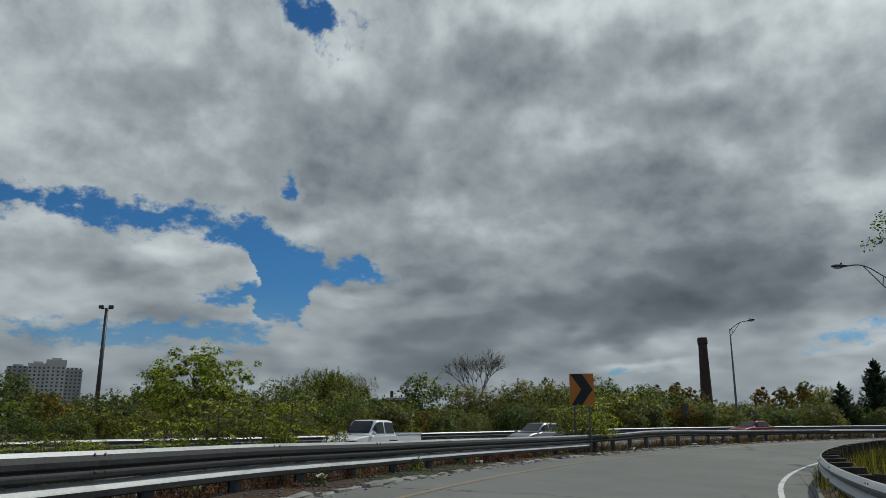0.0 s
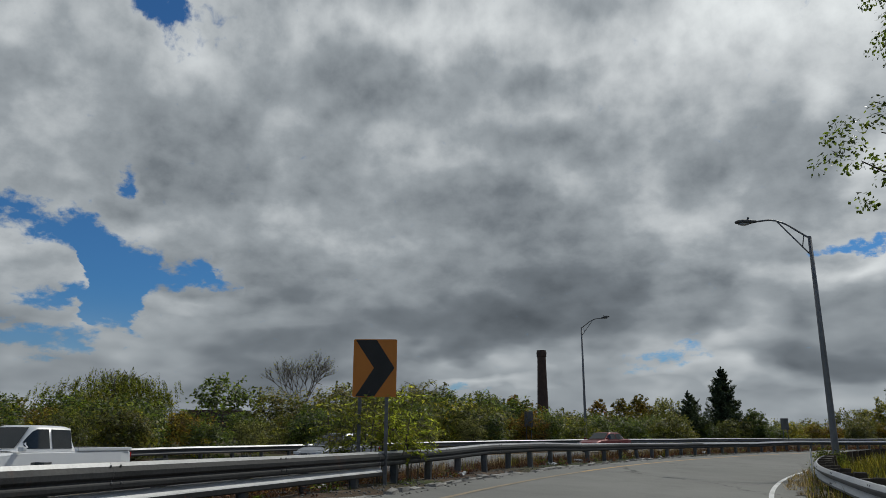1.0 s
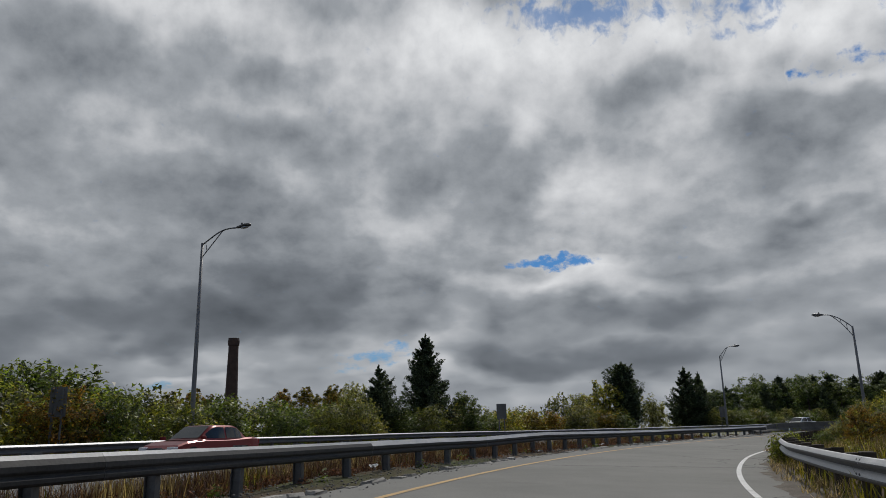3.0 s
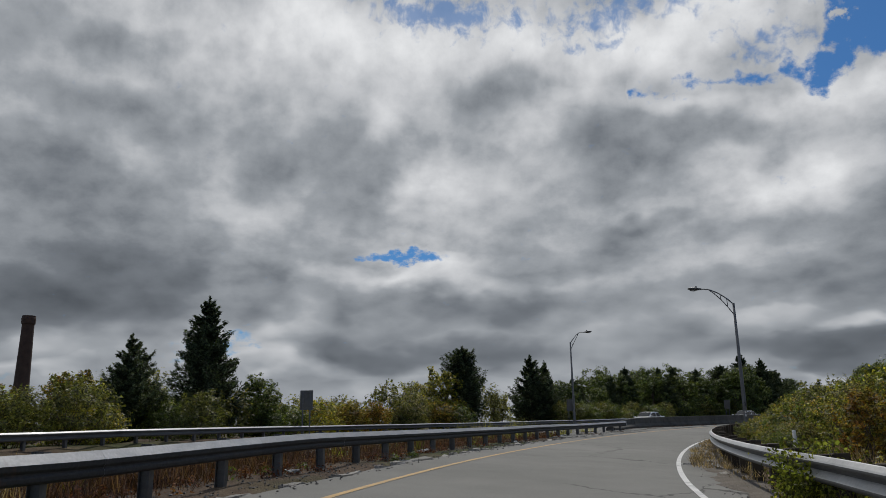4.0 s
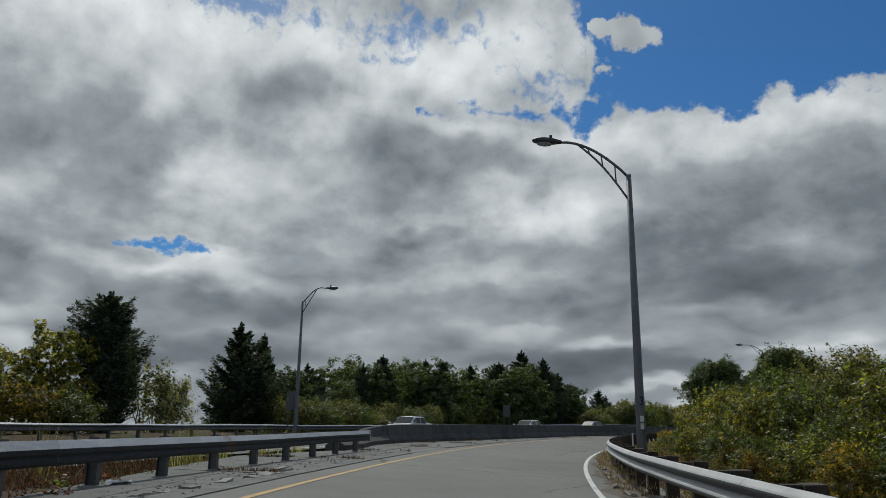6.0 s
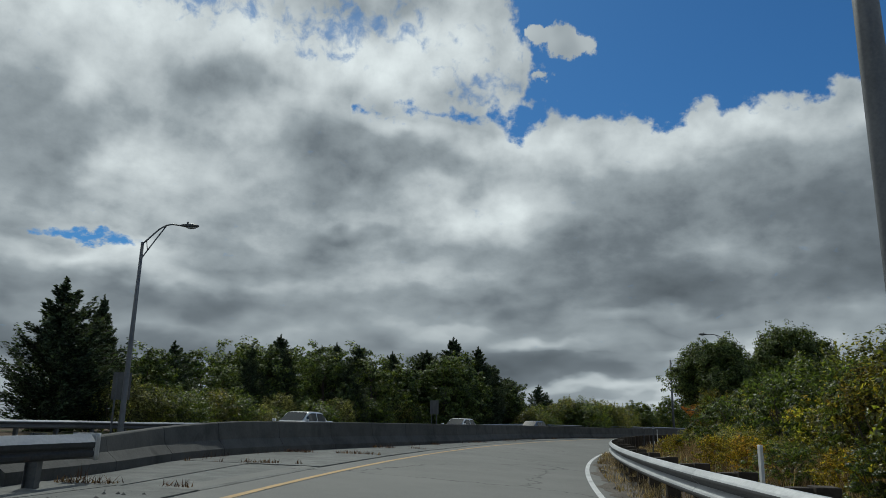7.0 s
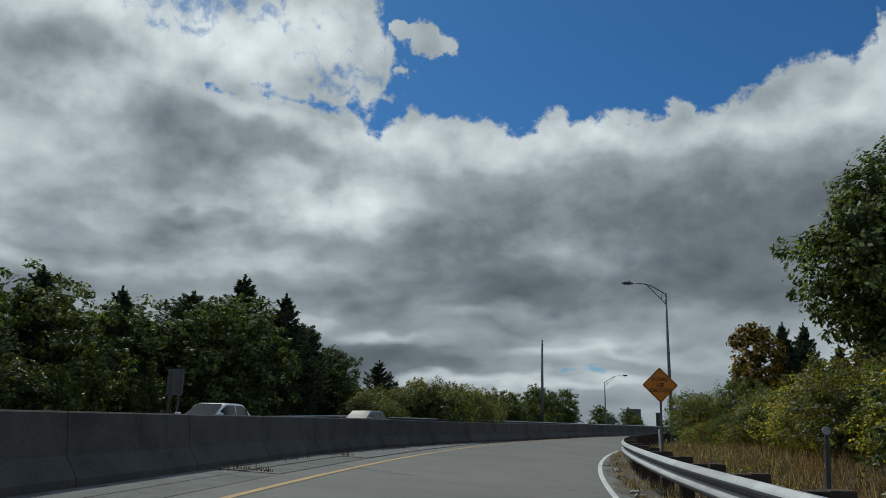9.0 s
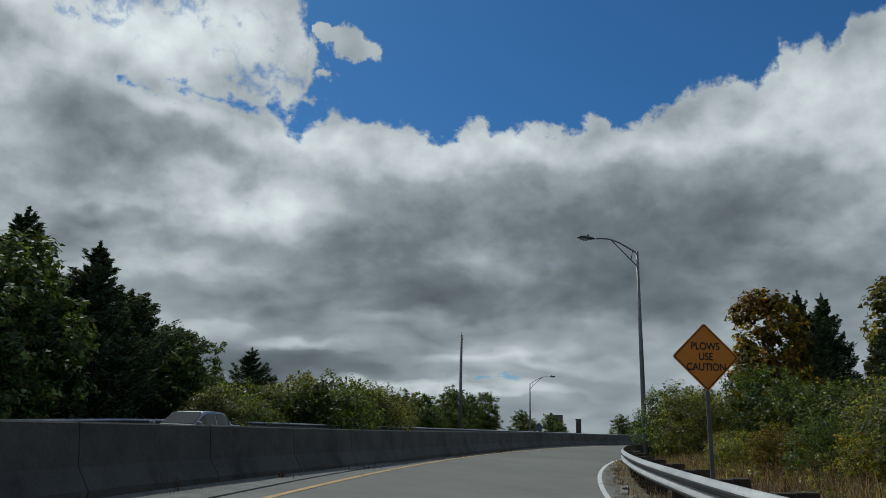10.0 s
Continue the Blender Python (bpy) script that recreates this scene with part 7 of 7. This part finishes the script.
# ---- gravel and litter ----
def scatter(name, label, n, u0, u1, lat0, lat1, size, mat, seed):
    """Small stones as one mesh."""
    q = np.random.default_rng(seed)
    u, lat = q.uniform(u0, u1, n), lat0 + (lat1 - lat0) * q.beta(1.6, 2.2, n)
    oct_v = np.array([(1, 0, 0), (-1, 0, 0), (0, 1, 0), (0, -1, 0), (0, 0, 1), (0, 0, -1)], float)
    oct_f = np.array([(0, 2, 4), (2, 1, 4), (1, 3, 4), (3, 0, 4), (2, 0, 5), (1, 2, 5), (3, 1, 5), (0, 3, 5)])
    verts, faces = [], []
    for i in range(n):
        p = at_ramp(u[i], lat[i], 0.0)
        z = max(p.z, ground_z(p.x, p.y)) if lat[i] > 4.1 else p.z
        k = size * q.uniform(0.3, 1.0) ** 1.5
        v = oct_v * q.uniform(0.6, 1.3, (6, 3)) * np.array([k, k, k * 0.6]) + np.array([p.x, p.y, z + k * 0.25])
        faces.append(oct_f + 6 * i)
        verts.append(v)
    ob = mesh_object(name, np.concatenate(verts), [tuple(int(a) for a in f) for f in np.concatenate(faces)], mat)
    return tagged(ob, label, "gravel", kind="stuff")


scatter("gravel", "loose grey gravel along the kerb", 7000, -1.2, 7.6, 3.7, 6.2, 0.036, M_STONE, 41)
scatter("road_grit", "loose stones and grit along the inner pavement edge", 1500, 4.5, 14, -2.7, -1.9, 0.028, M_STONE, 42)


def litter(u, lat, w, l, turn, seed):
    """A crumpled piece of rubbish."""
    q = random.Random(seed)
    p = at_ramp(u, lat)
    z = ground_z(p.x, p.y)
    ob = tagged(new("litter"), "crumpled pale scrap of litter on the verge", "litter", "litter")
    ob.matrix_basis = pose(p.x, p.y, z + 0.03, 0, 0, turn)
    n = 5
    verts = [((i / (n - 1) - 0.5) * l, (j / (n - 1) - 0.5) * w, q.uniform(0, 0.09)) for i in range(n) for j in range(n)]
    faces = [(i * n + j, (i + 1) * n + j, (i + 1) * n + j + 1, i * n + j + 1) for i in range(n - 1) for j in range(n - 1)]
    sheet = mesh_object("scrap", verts, faces, M_LITTER, ob)
    sheet.modifiers.new("thickness", "SOLIDIFY").thickness = 0.006


for i, (u, lat) in enumerate(((1.35, 4.9), (1.9, 5.6), (2.3, 5.0), (3.1, 5.8), (3.6, 5.0), (4.1, 5.6), (4.9, 5.2), (5.5, 5.5), (6.1, 4.9), (0.9, 5.5), (2.75, 4.8), (6.7, 5.1))):
    litter(u, lat, 0.12 + 0.03 * (i % 3), 0.2 + 0.05 * (i % 4), i * 47, i)

# ---- distance: chimney, tower block, works, poles ----
def chimney():
    ob = thing("chimney", "tall sooty brick factory chimney", "chimney", (93.5, 267, 0))
    prof = [(0, 2.25), (27.5, 1.55), (29.6, 1.52), (29.8, 1.72), (31.2, 1.80), (31.6, 1.68), (32.0, 1.68)]
    bm = bmesh.new()
    rings = [[bm.verts.new((r * math.cos(a), r * math.sin(a), z)) for a in (2 * math.pi * k / 24 for k in range(24))] for z, r in prof]
    for a, b in zip(rings, rings[1:]):
        for k in range(24):
            bm.faces.new((a[k], a[(k + 1) % 24], b[(k + 1) % 24], b[k]))
    bm.faces.new(rings[-1])
    part("shaft", bm, M_BRICK, ob)


chimney()


def tower_block():
    ob = thing("tower_block", "beige concrete apartment tower far behind the trees", "apartment tower", (-325, 615, -6), 27)
    M = [(-21, 0, 15, 14, 52, M_TOWER_DARK), (-7, 3, 14, 16, 55, M_TOWER), (6.5, -2, 15, 18, 58, M_TOWER), (20, 2, 13, 14, 51, M_TOWER_DARK)]
    pane = bpy.data.meshes.new("window")
    pane.from_pydata([(-0.7, 0, -0.7), (0.7, 0, -0.7), (0.7, 0, 0.7), (-0.7, 0, 0.7), (-0.7, 0.2, -0.7), (0.7, 0.2, -0.7), (0.7, 0.2, 0.7), (-0.7, 0.2, 0.7)],
                     [], [(0, 1, 2, 3), (0, 4, 5, 1), (1, 5, 6, 2), (2, 6, 7, 3), (3, 7, 4, 0)])
    pane.materials.append(M_PANE)
    for cx, cy, w, d, h, mat in M:
        bm = bmesh.new()
        box(bm, cx, cy, h / 2, w, d, h, 0.15)
        part("wall", bm, mat, ob)
        bm = bmesh.new()
        box(bm, cx, cy, h + 0.5, w * 0.5, d * 0.5, 2.2)
        part("roof_house", bm, M_TOWER_DARK, ob)
        for fl in range(8, 18):
            for k in range(4):
                shared("window", pane, ob, Matrix.Translation((cx - w * 0.36 + k * w * 0.24, cy - d / 2 - 0.05, fl * 2.95 + 1.2)))


tower_block()


def works():
    ob = thing("factory_building", "low dark brick works with a roof stack", "factory", (-19, 305, 0), 4)
    bm = bmesh.new()
    box(bm, 0, 0, 5.4, 22, 14, 10.8, 0.1)
    part("wall", bm, M_BRICK, ob)
    bm = bmesh.new()
    box(bm, 2, 0, 11.2, 12, 10, 1.0, 0.1)
    part("roof", bm, M_TOWER_DARK, ob)
    bm = bmesh.new()
    box(bm, -1.5, 0, 12.6, 1.3, 1.3, 3.6, 0.05)
    part("stack", bm, M_BRICK, ob)
    for i in range(7):
        bm = bmesh.new()
        box(bm, -9 + i * 3.0, -7.02, 8.4, 1.6, 0.12, 1.8)
        part("window", bm, M_PANE, ob)


works()


def flood_pole(x, y, top):
    ob = thing("floodlight_pole", "tall dark pole with twin floodlights", "light pole", (x, y, 0.2), 0)
    tubes("pole", [([(0, 0, -0.3), (0, 0, top)], [0.30, 0.20])], M_LAMP_DARK, ob, sides=10)
    tubes("crossarm", [([(-0.7, 0, top - 0.1), (0.7, 0, top - 0.1)], [0.05, 0.05])], M_LAMP_DARK, ob, sides=6)
    for xx in (-0.6, 0.6):
        bm = bmesh.new()
        box(bm, xx, -0.2, top + 0.1, 0.55, 0.35, 0.40, 0.06)
        part("floodlight", bm, M_LAMP_DARK, ob, "dark floodlight housing")


flood_pole(-40.8, 89.2, 14.6)


def camera_pole(x, y, top):
    ob = thing("camera_pole", "slender grey traffic camera pole", "pole", (x, y, 1.0), 0)
    tubes("pole", [([(0, 0, -0.3), (0, 0, top - 1)], [0.21, 0.16])], M_LAMP, ob, sides=10)
    tubes("bracket", [([(0, 0, top - 1.4), (0.7, 0, top - 1.25)], [0.04, 0.04]), ([(0, 0, top - 1.2), (-0.7, 0, top - 0.7)], [0.02, 0.02])], M_LAMP, ob, sides=6)
    bm = bmesh.new()
    bmesh.ops.create_uvsphere(bm, u_segments=10, v_segments=8, radius=0.20, matrix=Matrix.Translation((0.72, 0, top - 1.5)))
    part("camera_dome", bm, M_LAMP_DARK, ob, "dark camera dome", smooth=True)


camera_pole(203, 75.6, 14.0)


def billboard():
    ob = thing("billboard", "grey back of a roadside billboard on a post", "billboard", (274, 56.8, 1.2), -80)
    bm = bmesh.new()
    box(bm, 0, 0, 3.6, 3.4, 0.25, 3.4, 0.04)
    part("panel", bm, M_SIGN_BACK, ob)
    tubes("post", [([(0, 0, -0.3), (0, 0, 2.2)], [0.18, 0.18])], M_POST, ob, sides=8)


billboard()


def diamond_back(x, y, mid):
    """A small diamond sign far along the ramp, seen from behind."""
    ob = thing("diamond_sign", "small blue-grey back of a diamond sign on a post", "road sign", (x, y, 0.9), -78)
    q, c = 0.62, mid - 0.9
    panel = part("panel", plate(rounded([(0, c - q), (q, c), (0, c + q), (-q, c)], 0.06), -0.004, 0.0), M_DIAMOND, ob)
    u_post("post", ob, 0, 0.012, -0.5, c + q * 0.5)
    return panel


M_DIAMOND = mottled("shaded_blue_grey_sign", (0.06, 0.085, 0.11), (0.10, 0.13, 0.16), 3.0, 40, 0.6, 0.2, 0.0005)
diamond_back(207.5, 65.6, 2.9)


def stack_pipe(x, y, top):
    ob = thing("dark_post", "thick dark post far beyond the end of the ramp", "post", (x, y, 0.2), 0)
    tubes("shaft", [([(0, 0, -0.3), (0, 0, top - 0.5), (0, 0, top - 0.2)], [0.75, 0.70, 0.74])], M_LAMP_DARK, ob, sides=12)
    tubes("cap", [([(0, 0, top - 0.2), (0, 0, top)], [0.80, 0.80])], M_LAMP_DARK, ob, sides=12)


stack_pipe(318, 46.0, 6.6)

# ---- cars where they stand ----
car(4.15, 3.0, 180, "pickup", ("white", (0.74, 0.75, 0.76), 0.0), "white four-door pickup truck with a black bed cover")
car(5.02, 2.8, 180, "hatch", ("silver_grey", (0.30, 0.31, 0.33), 0.5), "silver grey hatchback on the highway")
car(6.65, 3.0, 180, "sedan", ("dark_red", (0.16, 0.012, 0.014), 0.3), "dark red sedan on the highway")
car(11.27, 2.6, 180, "sedan", ("pearl", (0.60, 0.61, 0.62), 0.2), "pale sedan passing behind the barrier")
car(12.52, 2.6, 180, "sedan", ("white", (0.74, 0.75, 0.76), 0.0), "white sedan on the highway behind the barrier")
car(13.3, 2.6, 180, "sedan", ("silver_grey", (0.30, 0.31, 0.33), 0.5), "grey sedan far along the highway")
